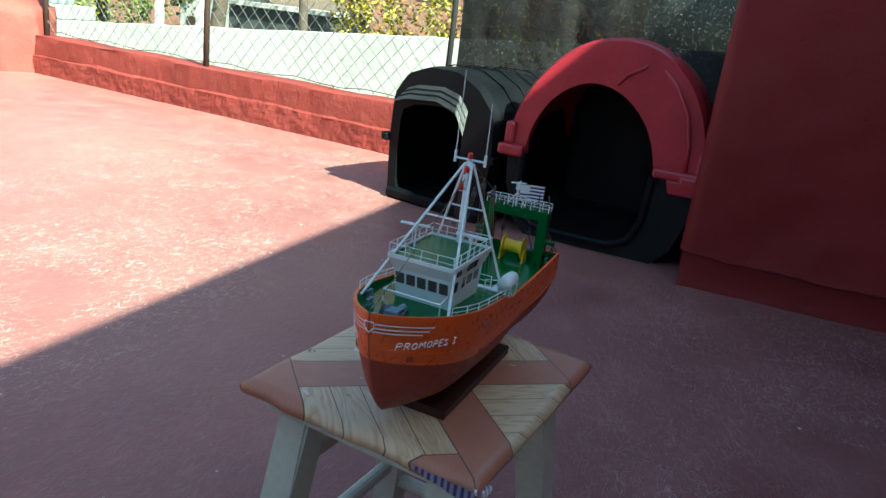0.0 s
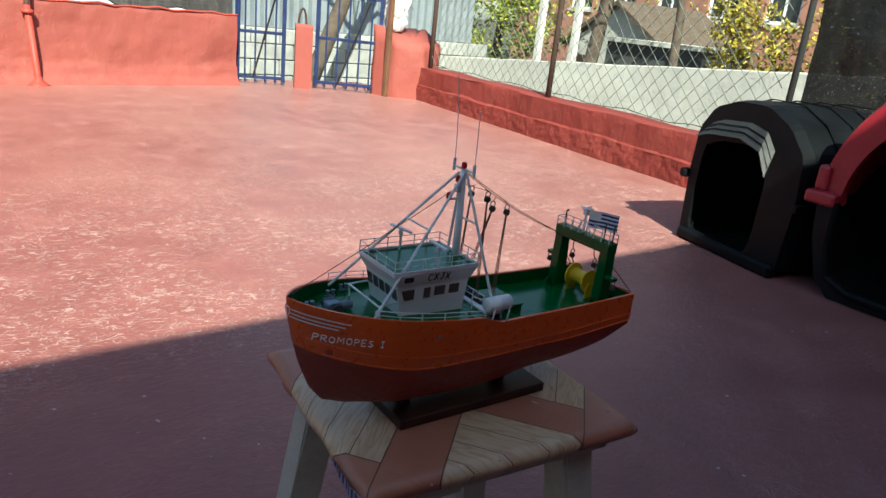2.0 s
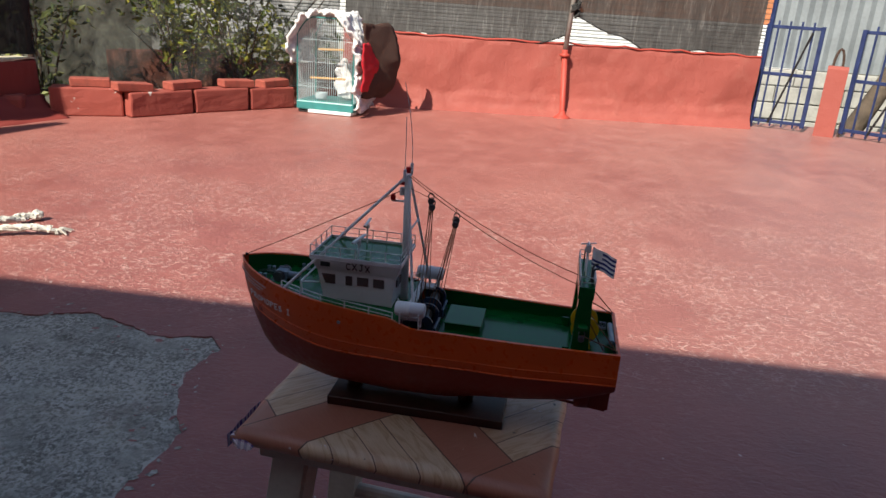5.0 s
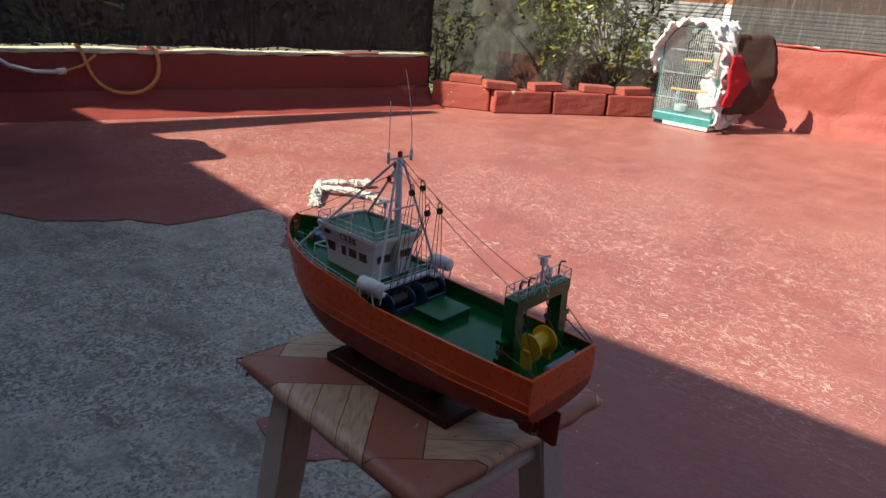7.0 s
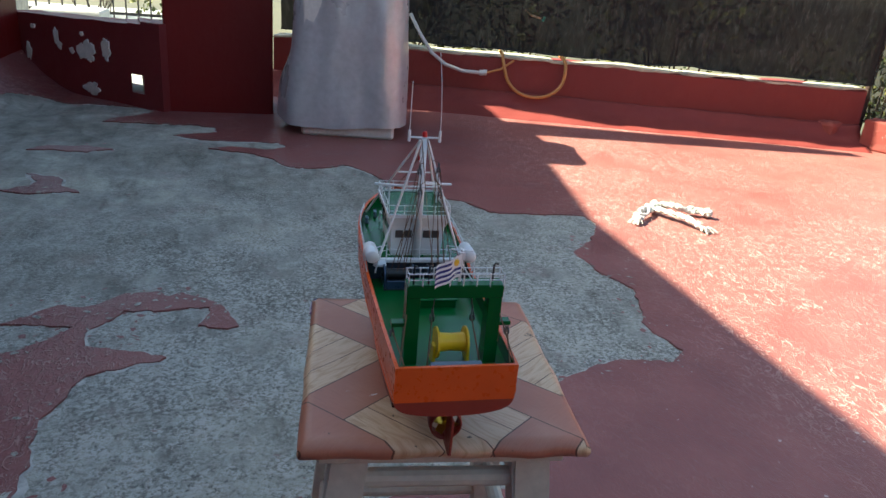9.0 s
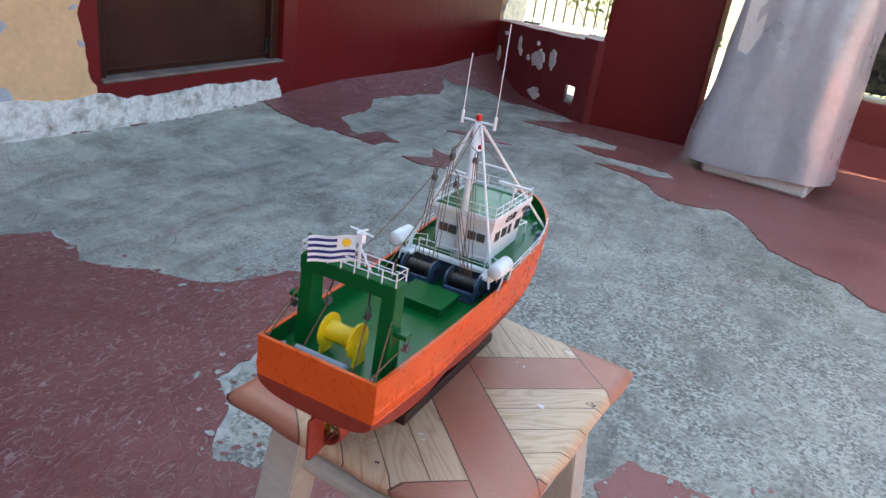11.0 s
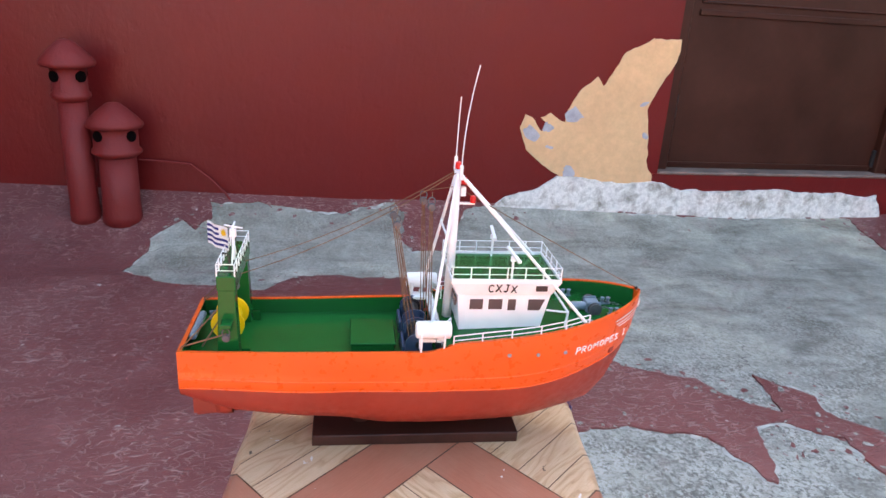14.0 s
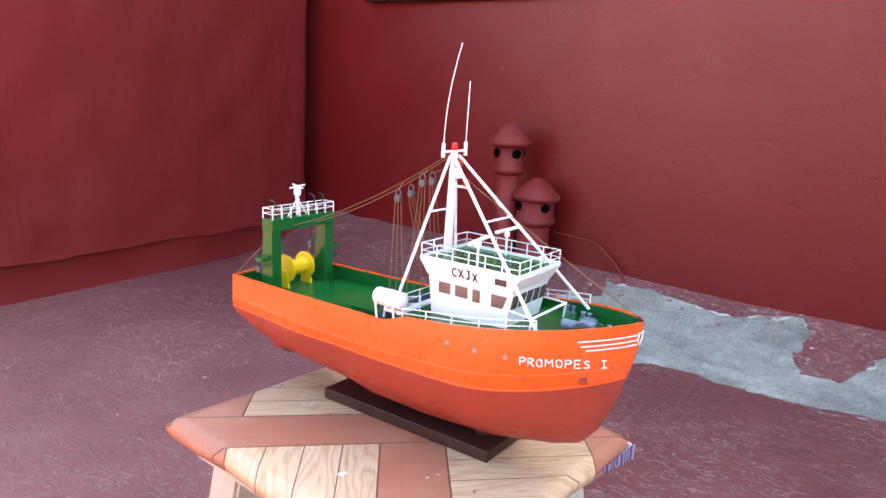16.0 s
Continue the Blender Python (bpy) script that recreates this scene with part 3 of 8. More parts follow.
# house body and roof behind the wall
bm = boxed((WALL_X + 0.3, -4.6, -0.5), (7.0, -3.9, H_TOP))
box(bm, (6.7, -3.9, -0.5), (7.0, 5.4, H_TOP))
box(bm, (WALL_X + 0.5, 5.1, -0.5), (6.7, 5.4, H_TOP))
setting("wall_far", bm, M["house_red"], "plain outer walls of the house", "wall")
bm = boxed((WALL_X - 0.01, -4.95, H_TOP), (7.1, 5.5, H_TOP + 0.12))
setting("roof", bm, M["concrete"], "flat concrete roof slab of the house", "roof")

# side block whose face closes the corner by the kennels
BX0, BX1, BY, B_TOP = 0.17, 1.832, 1.885, 1.12

def block_face(x, z):
    """How far the hand-laid render stands out of the plane of the side block."""
    return 0.014 * noise.noise(Vector((x * 2.1, z * 2.1, 4))) + 0.007 * noise.noise(Vector((x * 6.5, z * 6.5, 9))) + 0.0025 * noise.noise(Vector((x * 21, z * 21, 2)))


def crack_at(x):
    """Height of the ragged foot of the upper render coat."""
    return 0.112 + 0.012 * noise.noise(Vector((x * 4.2, 3, 0))) + 0.006 * noise.noise(Vector((x * 17, 3, 0))) + 0.02 * max(0.0, 0.75 - x)


# upper coat, overhanging the plinth, its outer corner rounded off
bm, rows = bmesh.new(), []
steps = [BX0 + (BX1 - BX0) * i / 84 for i in range(85)]
for x in steps:
    e, turn_in = crack_at(x), 0.05 * max(0.0, (x - (BX1 - 0.05)) / 0.05) ** 2 + 0.03 * max(0.0, (BX0 + 0.03 - x) / 0.03) ** 2
    prof = [(BY + 0.06, e + 0.012), (BY + 0.004 - block_face(x, e) + turn_in, e), (BY - 0.012 - block_face(x, e) + turn_in, e + 0.006)]
    prof += [(BY - 0.010 * max(0.0, 1 - (z - e) / 0.2) - block_face(x, z) + turn_in, z) for z in [e + 0.02 + (B_TOP - e - 0.02) * (k / 34) ** 1.15 for k in range(35)]]
    rows.append([bm.verts.new((x, y, z)) for y, z in prof] + [bm.verts.new((x, BY + 0.3, B_TOP)), bm.verts.new((x, BY + 0.3, e + 0.012))])
for a, b in zip(rows, rows[1:]):
    for k in range(len(a)):
        q = (k + 1) % len(a)
        bm.faces.new((a[k], b[k], b[q], a[q]))
bm.faces.new(rows[0])
bm.faces.new(rows[-1][::-1])
bmesh.ops.recalc_face_normals(bm, faces=bm.faces)
block_wall = setting("wall_block", bm, M["block_wall_lit_red"], "dark red plastered block wall, cracked along its foot", "wall", smooth=True)
block_wall.data.set_sharp_from_angle(angle=radians(50))
# plinth under the crack
bm = long_wall((BX0 + 0.012, BY + 0.006), (BX1 - 0.035, BY + 0.006), 0.2, -0.05, 0.128, 0.03, 0.012, 7.0, top_round=0.004)
bmesh.ops.subdivide_edges(bm, edges=[e for e in bm.edges if abs(e.verts[0].co.z - e.verts[1].co.z) > 0.03], cuts=3)
for v in bm.verts:
    if v.co.y < BY + 0.1:
        v.co.y -= 0.012 * max(0.0, 1 - max(0.0, v.co.z) / 0.06) ** 2 + 0.008 * noise.noise(v.co * 8) + 0.004 * noise.noise(v.co * 26)
part("plinth", bm, M["block_wall_lit_red"], block_wall, "cracked red plinth", smooth=True)
for x0 in (BX0, BX1 - 0.3):
    part("return_wall", boxed((x0, BY + 0.3, -0.05), (x0 + 0.3, 3.1, B_TOP)), M["block_wall_lit_red"], block_wall)
# unseen upper block, added beside the house to darken the corner
part("upper_wall", boxed((1.16, BY + 0.012, B_TOP + 0.03), (BX1 - 0.012, 3.1, 2.2), 0.01), M["block_wall_lit_red"], block_wall)
bm = boxed((BX0, BY, B_TOP - 0.004), (BX1, 3.1, B_TOP + 0.03), 0.008)
setting("wall_cap", bm, M["house_red"], "flat red capping of the side wall", "capping")

# low wall under the chain-link fence
LOW_A = (-5.2, 3.56)
bm = long_wall(LOW_A, (0.4, 2.87), 0.24, -0.3, 0.30, 0.025, 0.014, 9.0, top_round=0.006)
bmesh.ops.subdivide_edges(bm, edges=[e for e in bm.edges if abs(e.verts[0].co.z - e.verts[1].co.z) > 0.06], cuts=4)
for v in bm.verts:
    if v.co.z < 0.29 and v.co.z > -0.1:
        v.co.y += 0.007 * noise.noise(v.co * 13) + 0.004 * noise.noise(v.co * 34)
low_wall = setting("wall_low", bm, M["lumpy_red"], "low red plastered wall with an uneven ledge", "wall")
# rough courses of render standing proud of its face
LOW_OUT = Vector((-0.122, -0.992, 0))
for k, (z0, z1, out, seed) in enumerate(((-0.05, 0.15, 0.012, 3.0),)):
    a, b = Vector((*LOW_A, 0)) + LOW_OUT * out, Vector((0.4, 2.87, 0)) + LOW_OUT * out
    bm = long_wall(a[:2], b[:2], 0.06, z0, z1, 0.02, 0.012, seed, top_round=0.012)
    bmesh.ops.subdivide_edges(bm, edges=[e for e in bm.edges if abs(e.verts[0].co.z - e.verts[1].co.z) > 0.04], cuts=3)
    for v in bm.verts:
        v.co += LOW_OUT * (0.008 * noise.noise(v.co * 9) + 0.005 * noise.noise(v.co * 31)) + Vector((0, 0, 0.018 * noise.noise(Vector((v.co.x * 2.2, 0, seed))) if v.co.z > z0 + 0.05 else 0))
    part("render_course", bm, M["lumpy_red"], low_wall)
# wall by the gate
GATE_W0, GATE_W1 = (-5.27, -1.45), (-5.83, 2.06)
bm = long_wall(GATE_W0, GATE_W1, 0.18, -0.3, 0.60, 0.03, 0.008, 2.0)
bmesh.ops.subdivide_edges(bm, edges=[e for e in bm.edges if abs(e.verts[0].co.z - e.verts[1].co.z) > 0.1], cuts=9)
for v in bm.verts:
    ahead = (v.co.xy - Vector(GATE_W0)).dot(Vector((0.9875, 0.1576)))
    if ahead > -0.05:
        v.co.x += 0.07 * max(0.0, 1 - max(0, v.co.z) / 0.11) ** 2 + 0.018 * noise.noise(v.co * 3.1) + 0.008 * noise.noise(v.co * 11)
        v.co.x += 0.006 * noise.noise(Vector((v.co.y * 9, v.co.z * 30, 1))) * max(0.0, 1 - abs(v.co.z - 0.16) / 0.12)
        v.co.x += 0.02 * smooth_step(0.14 + 0.05 * noise.noise(Vector((v.co.y * 2.3, 0, 5))), v.co.z)
gate_wall = setting("wall_gate", bm, M["parapet_red"], "bright red plastered garden wall in full sun", "wall", smooth=True)
gate_wall.data.set_sharp_from_angle(angle=radians(45))
for w in (low_wall,):
    for p in w.data.polygons:
        p.use_smooth = True
    w.data.set_sharp_from_angle(angle=radians(45))
# parapet under the shade net
PAR_A, PAR_B = (0.05, -4.22), (-3.62, -3.04)
bm = long_wall(PAR_A, PAR_B, 0.2, -0.3, 0.345, 0.05, 0.02, 5.0, plinth=0.02, plinth_high=0.1)
parapet = setting("parapet", bm, M["shade_red"], "low red parapet with a pale worn top", "parapet")
bm = long_wall(PAR_A, PAR_B, 0.19, 0.338, 0.352, 0.03, 0.014, 6.0, top_round=0.004)
for v in bm.verts:
    if v.co.z < 0.3475:
        v.co.z += 0.016 * noise.noise(Vector((v.co.x * 6, v.co.y * 6, 3))) + 0.006 * noise.noise(Vector((v.co.x * 26, v.co.y * 26, 3)))
worn_top = bm
# the floor coat is drawn up the foot of the parapet in a rough cove
bm, rows = bmesh.new(), []
pa, pb = Vector((*PAR_A, 0)), Vector((*PAR_B, 0))
way = (pb - pa).normalized()
yard = Vector((way.y, -way.x, 0))
yard = yard if yard.y > 0 else -yard
for i in range(121):
    p = pa.lerp(pb, i / 120)
    row = []
    for k, (off, z) in enumerate(((-0.05, 0.128), (0.018, 0.126), (0.034, 0.118), (0.05, 0.088), (0.09, 0.05), (0.15, 0.022), (0.24, 0.006), (0.27, -0.004), (0.27, -0.05), (-0.05, -0.05))):
        q = p + yard * (off + 0.02) + Vector((0, 0, z))
        if 0 < k < 7:
            q += yard * 0.012 * noise.noise(q * 5) + Vector((0, 0, 0.010 * noise.noise(q * 6 + Vector((3, 0, 0)))))
        row.append(bm.verts.new(q))
    rows.append(row)
for a, b in zip(rows, rows[1:]):
    for k in range(10):
        bm.faces.new((a[k], b[k], b[(k + 1) % 10], a[(k + 1) % 10]))
bm.faces.new(rows[0])
bm.faces.new(rows[-1][::-1])
bmesh.ops.recalc_face_normals(bm, faces=bm.faces)
part("coved_foot", bm, M["shade_red"], parapet, "rough red cove along the foot", smooth=True)
part("worn_top", worn_top, worn("pale_worn_render", (0.50, 0.45, 0.33), 0.9, 0.35, 9, 0.7, 0.006, local=False), parapet, "pale bare render along the top")
# pillar and broken low parapet beside the house
PILLAR = (0.075, 0.635, -3.75, -3.36)
bm = boxed((PILLAR[0], PILLAR[2], -0.3), (PILLAR[1], PILLAR[3], 1.50), 0.012)
setting("pillar", bm, M["house_red"], "square dark red plastered pillar", "pillar")
# unseen slabs added at roof height to cast the shadow band along the parapet
bm = slab(bmesh.new(), [(-0.60, -4.01), (-0.60, -4.10), (-0.253, -4.26), (1.146, -4.631), (1.45, -4.72), (1.47, -5.7), (1.83, -5.7), (1.83, -3.98), (1.67, -3.98), (1.43, -3.955), (1.424, -4.363)], H_TOP - 0.05, H_TOP - 0.004)
slab(bm, [(1.84, -5.7), (3.55, -5.7), (3.55, -4.96), (1.84, -4.96)], H_TOP - 0.05, H_TOP - 0.004)
setting("shadow_board", bm, M["concrete"], "unseen board added at the edge of the roof to cast shadow", "canopy")
PARAPET_AT = Matrix.Translation((0.635, -3.31, 0)) @ Matrix.Rotation(radians(-40), 4, "Z")
bm = bmesh.new()
SKEW = 0.24
for x0, x1, s0, s1, z0, z1 in ((0.02, 0.150, 0.0, SKEW, -0.3, 0.455), (0.150, 0.245, SKEW, SKEW, -0.3, 0.075), (0.150, 0.245, SKEW, SKEW, 0.175, 0.44), (0.245, 1.30, SKEW, 0.0, -0.3, 0.435)):
    slab(bm, [(x0 + s0, -0.2), (x1 + s1, -0.2), (x1, 0.0), (x0, 0.0)], z0, z1)
bmesh.ops.subdivide_edges(bm, edges=[e for e in bm.edges if e.calc_length() > 0.3], cuts=7, use_grid_fill=True)
for v in bm.verts:
    if v.co.x > 0.25:
        v.co.z += (-0.03 * (v.co.x - 0.25) + 0.008 * noise.noise(v.co * 9)) * (v.co.z > 0.3)
        v.co.y += 0.012 * noise.noise(v.co * 5)
bmesh.ops.transform(bm, matrix=PARAPET_AT, verts=bm.verts)
setting("parapet_broken", bm, M["chipped_red"], "low dark red parapet with chipped plaster and a drain hole", "parapet")
loop = rough_line([(-4.97, 0.10), (-5.20, 0.08), (-5.50, 0.12), (-5.53, 0.46), (-5.44, 0.62), (-5.28, 0.52), (-5.14, 0.58), (-5.00, 0.40)], 0.02, 0.03, 6.0)
bm = bmesh.new()
cv = bm.verts.new((WALL_X - 0.016, -5.25, 0.30))
ring = [bm.verts.new((WALL_X - 0.011 + 0.004 * noise.noise(Vector((a * 30, b * 30, 0))), a, b)) for a, b in loop]
back = [bm.verts.new((WALL_X + 0.03, a, b)) for a, b in loop]
for i in range(len(ring)):
    j = (i + 1) % len(ring)
    bm.faces.new((cv, ring[i], ring[j]))
    bm.faces.new((ring[i], back[i], back[j], ring[j]))
bmesh.ops.recalc_face_normals(bm, faces=bm.faces)
part("plaster_patch", bm, worn("crumbling_lime_plaster", (0.55, 0.50, 0.42), 0.95, 0.3, 18, 0.8, 0.006, local=False), pier, "crumbling pale plaster left on the bricks")

# ---- the model trawler, in its own axes: x to the bow, y to port ----
BOAT = pose(0.0, 0.0, 0.4105, 0, 0, -92.7)
STERN, STEM = -0.227, 0.1775


def smooth(a, b, x):
    t = max(0.0, min(1.0, (x - a) / (b - a)))
    return t * t * (3 - 2 * t)


def along(table, x):
    """A smooth value between a few stations."""
    if x <= table[0][0]:
        return table[0][1]
    for (xa, va), (xb, vb) in zip(table, table[1:]):
        if x <= xb:
            return va + (vb - va) * (x - xa) / (xb - xa)
    return table[-1][1]


KEEL = [(-0.227, 0.062), (-0.19, 0.046), (-0.127, 0.030), (-0.06, 0.0165), (0.0, 0.015), (0.07, 0.019), (0.117, 0.026), (0.139, 0.034),
        (0.153, 0.052), (0.164, 0.078), (0.1715, 0.105), (0.176, 0.126), (0.1775, 0.146)]
BEAM = [(-0.227, 0.0535), (-0.15, 0.0565), (-0.08, 0.0585), (0.0, 0.0600), (0.05, 0.0600)]


def sheer(u):
    aft = 0.1115 + 0.0015 * smooth(-0.15, -0.03, u)
    return aft + (0.0105 + 0.024 * max(0, (u - 0.005) / 0.1725) ** 1.25) * smooth(-0.028, 0.006, u) - 0.0015 * smooth(-0.028, 0.006, u)


def half_beam(u):
    if u <= 0.05:
        return along(BEAM, u)
    x = min(1.0, (u - 0.05) / (STEM - 0.05))
    return 0.0600 * max(0.0, 1 - x ** 2.25) ** 0.72


def breadth(u, q):
    """Half breadth of the hull at the height q between keel (0) and rail (1)."""
    n = 10 - 7.6 * smooth(-0.227, -0.08, u) - 1.0 * smooth(0.05, 0.16, u)
    p = 0.5 + 0.22 * smooth(0.06, 0.15, u)
    return half_beam(u) * (1 - (1 - q) ** n) ** p


def side(u, w):
    """Half breadth at the height w."""
    k = along(KEEL, u)
    return breadth(u, max(0.0, min(1.0, (w - k) / max(1e-4, sheer(u) - k))))


def paint_line(u):
    return 0.0735 + 0.004 * smooth(-0.1, -0.227, u) + 0.026 * max(0, (u - 0.03) / 0.14) ** 1.7


def deck(u):
    return 0.0965 if u < -0.012 else 0.1185 + 0.008 * max(0, u / 0.17)


trawler = thing("trawler_model", "hand-built orange trawler ship model with green decks and white wheelhouse", "model boat", BOAT)
STATIONS = [STERN + (STEM - STERN) * (1 - (1 - i / 70) ** 1.5) for i in range(71)]
LOWER, UPPER = 9, 8
bm = bmesh.new()
skin = {}
for s in (1, -1):
    for i, u in enumerate(STATIONS):
        k, top = along(KEEL, u), sheer(u)
        line = min(max(paint_line(u), k + 0.0003), top - 0.0004)
        for j in range(LOWER + UPPER + 1):
            w = k + (line - k) * (j / LOWER) ** 1.6 if j <= LOWER else line + (top - line) * (j - LOWER) / UPPER
            rub = 0.0008 * math.exp(-(((w - (line + (top - line) * 0.25)) / 0.0012) ** 2))
            v = side(u, w) + rub
            if j == 0:
                skin[s, i, j] = skin[1, i, 0] if s < 0 else bm.verts.new((u, 0, w))
            else:
                skin[s, i, j] = bm.verts.new((u, s * max(v, 0.0007), w))
for s in (1, -1):
    for i in range(70):
        for j in range(LOWER + UPPER):
            q = [skin[s, i, j], skin[s, i + 1, j], skin[s, i + 1, j + 1], skin[s, i, j + 1]]
            q = list(dict.fromkeys(q))
            if len(q) > 2:
                f = bm.faces.new(q if s < 0 else q[::-1])
                f.material_index = 1 if j < LOWER else 0
for i in (0, 70):
    loop = [skin[1, i, j] for j in range(LOWER + UPPER + 1)], [skin[-1, i, j] for j in range(LOWER + UPPER + 1)]
    for j in range(LOWER + UPPER):
        q = list(dict.fromkeys([loop[0][j], loop[0][j + 1], loop[1][j + 1], loop[1][j]]))
        f = bm.faces.new(q if i == 0 else q[::-1])
        f.material_index = 1 if j < LOWER else 0
# rail cap and the inner face of the bulwark
inner = {}
THICK = 0.0032
for s in (1, -1):
    for i, u in enumerate(STATIONS):
        uu = max(STERN + THICK, min(u, STEM - 0.004))
        b = max(0.0004, half_beam(uu) - THICK)
        inner[s, i, 0] = bm.verts.new((uu, s * b, sheer(u)))
        inner[s, i, 1] = bm.verts.new((uu, s * b, sheer(u) - 0.0012))
        inner[s, i, 2] = bm.verts.new((uu, s * max(0.0003, min(b, side(uu, deck(uu)) - THICK * 0.6)), min(deck(uu), sheer(u) - 0.002)))
for s in (1, -1):
    for i in range(70):
        for a, b, c, d, k in ((skin[s, i, 17], skin[s, i + 1, 17], inner[s, i + 1, 0], inner[s, i, 0], 0),
                              (inner[s, i, 0], inner[s, i + 1, 0], inner[s, i + 1, 1], inner[s, i, 1], 0),
                              (inner[s, i, 1], inner[s, i + 1, 1], inner[s, i + 1, 2], inner[s, i, 2], 2)):
            f = bm.faces.new((a, b, c, d) if s < 0 else (d, c, b, a))
            f.material_index = k
for a, b, k in ((0, 1, 0), (1, 2, 2)):
    bm.faces.new((inner[1, 0, a], inner[-1, 0, a], inner[-1, 0, b], inner[1, 0, b])).material_index = k
bm.faces.new((skin[1, 0, 17], skin[-1, 0, 17], inner[-1, 0, 0], inner[1, 0, 0])).material_index = 0
bmesh.ops.remove_doubles(bm, verts=bm.verts, dist=0.00005)
bmesh.ops.recalc_face_normals(bm, faces=bm.faces)
hull = part("hull", bm, [M["orange"], M["brown"], M["green"]], trawler, "orange topsides over an oxide red bottom, brushed by hand", smooth=True)
hull.data.set_sharp_from_angle(angle=radians(38))


for s in (1, -1):
    for share, u1 in ((0.28, 0.163), (0.03, 0.150)):
        pts = []
        for i in range(61):
            u = STERN + 0.001 + (u1 - STERN) * i / 60
            w = paint_line(u) + (sheer(u) - paint_line(u)) * share
            pts.append((u, s * (side(u, w) + 0.0002), w))
        part("rubbing_strake", tube(bmesh.new(), pts, 0.0008, 6), M["orange"], hull, smooth=True)


def deck_sheet(u0, u1, steps=26):
    bm, rows = bmesh.new(), []
    for i in range(steps + 1):
        u = u0 + (u1 - u0) * i / steps
        b = max(0.0005, side(u, deck(u)) - THICK * 0.5)
        rows.append([bm.verts.new((u, b * k / 3, deck(u) + 0.0008 * (1 - (k / 3) ** 2))) for k in range(-3, 4)])
    for a, b in zip(rows, rows[1:]):
        for k in range(6):
            bm.faces.new((a[k], b[k], b[k + 1], a[k + 1]))
    bmesh.ops.recalc_face_normals(bm, faces=bm.faces)
    return bm


part("working_deck", deck_sheet(STERN + 0.002, -0.0135), M["green"], trawler, "glossy green working deck")
part("foredeck", deck_sheet(-0.0115, STEM - 0.006), M["green"], trawler, "glossy green foredeck")
part("deck_break", boxed((-0.0125, -0.0575, 0.094), (-0.0105, 0.0575, 0.1183)), M["navy"], trawler, "dark bulkhead under the wheelhouse")
part("deck_edge", boxed((-0.0175, -0.050, 0.1172), (-0.0108, 0.050, 0.1212), 0.0006), M["white"], trawler, "white edge of the shelter deck")
for s in (1, -1):
    part("raft_platform", boxed((-0.0300, min(s * 0.037, s * 0.050), 0.1176), (-0.0180, max(s * 0.037, s * 0.050), 0.1208), 0.0005), M["white"], trawler, "small white ledge beside the life raft")

# wheelhouse: walls that lean outwards to the front, a white band, a green top
def frustum(lo, hi, bevel=0.0):
    """A body between two rectangles (x0, x1, y, z)."""
    bm = bmesh.new()
    (a0, a1, ay, az), (b0, b1, by, bz) = lo, hi
    d = [bm.verts.new(p) for p in ((a0, -ay, az), (a1, -ay, az), (a1, ay, az), (a0, ay, az))]
    t = [bm.verts.new(p) for p in ((b0, -by, bz), (b1, -by, bz), (b1, by, bz), (b0, by, bz))]
    for i in range(4):
        bm.faces.new((d[i], d[(i + 1) % 4], t[(i + 1) % 4], t[i]))
    bm.faces.new(t)
    bm.faces.new(d[::-1])
    if bevel:
        bmesh.ops.bevel(bm, geom=list(bm.edges), offset=bevel, segments=1, affect="EDGES")
    return bm


cabin = part("wheelhouse", frustum((0.004, 0.076, 0.0285, 0.1185), (0.001, 0.083, 0.0305, 0.154), 0.0005), M["white"], trawler, "white painted wheelhouse")
part("roof_band", frustum((0.000, 0.083, 0.0315, 0.1535), (-0.006, 0.0900, 0.0350, 0.166), 0.0005), M["white"], cabin, "flared white band round the wheelhouse top")
part("roof_deck", boxed((-0.0045, -0.0335, 0.1655), (0.0885, 0.0335, 0.1667)), M["green"], cabin, "glossy green wheelhouse top")
for s in (1, -1):
    part("coaming", boxed((-0.0058, s * 0.0343 - 0.0007, 0.166), (0.0898, s * 0.0343 + 0.0007, 0.1692)), M["white"], cabin)
part("coaming", boxed((0.0885, -0.0337, 0.166), (0.0898, 0.0337, 0.1692)), M["white"], cabin)
part("coaming", boxed((-0.0058, -0.0337, 0.166), (-0.0045, 0.0337, 0.1692)), M["white"], cabin)
for s in (1, -1):
    for u0, u1, w0, w1 in ((0.012, 0.0235, 0.1395, 0.149), (0.0285, 0.0405, 0.1395, 0.149), (0.0455, 0.0525, 0.1385, 0.149), (0.0635, 0.078, 0.1385, 0.149)):
        y0, y1 = 0.0285 + 0.002 * (w0 - 0.1185) / 0.0355, 0.0285 + 0.002 * (w1 - 0.1185) / 0.0355
        lean = 0.004 if u0 > 0.06 else 0.0
        bm = bmesh.new()
        quad = [(u0, s * (y0 + 0.0006), w0), (u1 - lean, s * (y0 + 0.0006), w0), (u1, s * (y1 + 0.0006), w1), (u0, s * (y1 + 0.0006), w1)]
        back = [(a, b - s * 0.0012, c) for a, b, c in quad]
        f, r = [bm.verts.new(p) for p in quad], [bm.verts.new(p) for p in back]
        bm.faces.new(f)
        for i in range(4):
            bm.faces.new((f[i], r[i], r[(i + 1) % 4], f[(i + 1) % 4]))
        bmesh.ops.recalc_face_normals(bm, faces=bm.faces)
        part("window", bm, M["dark_glass"], cabin, "small dark painted window")
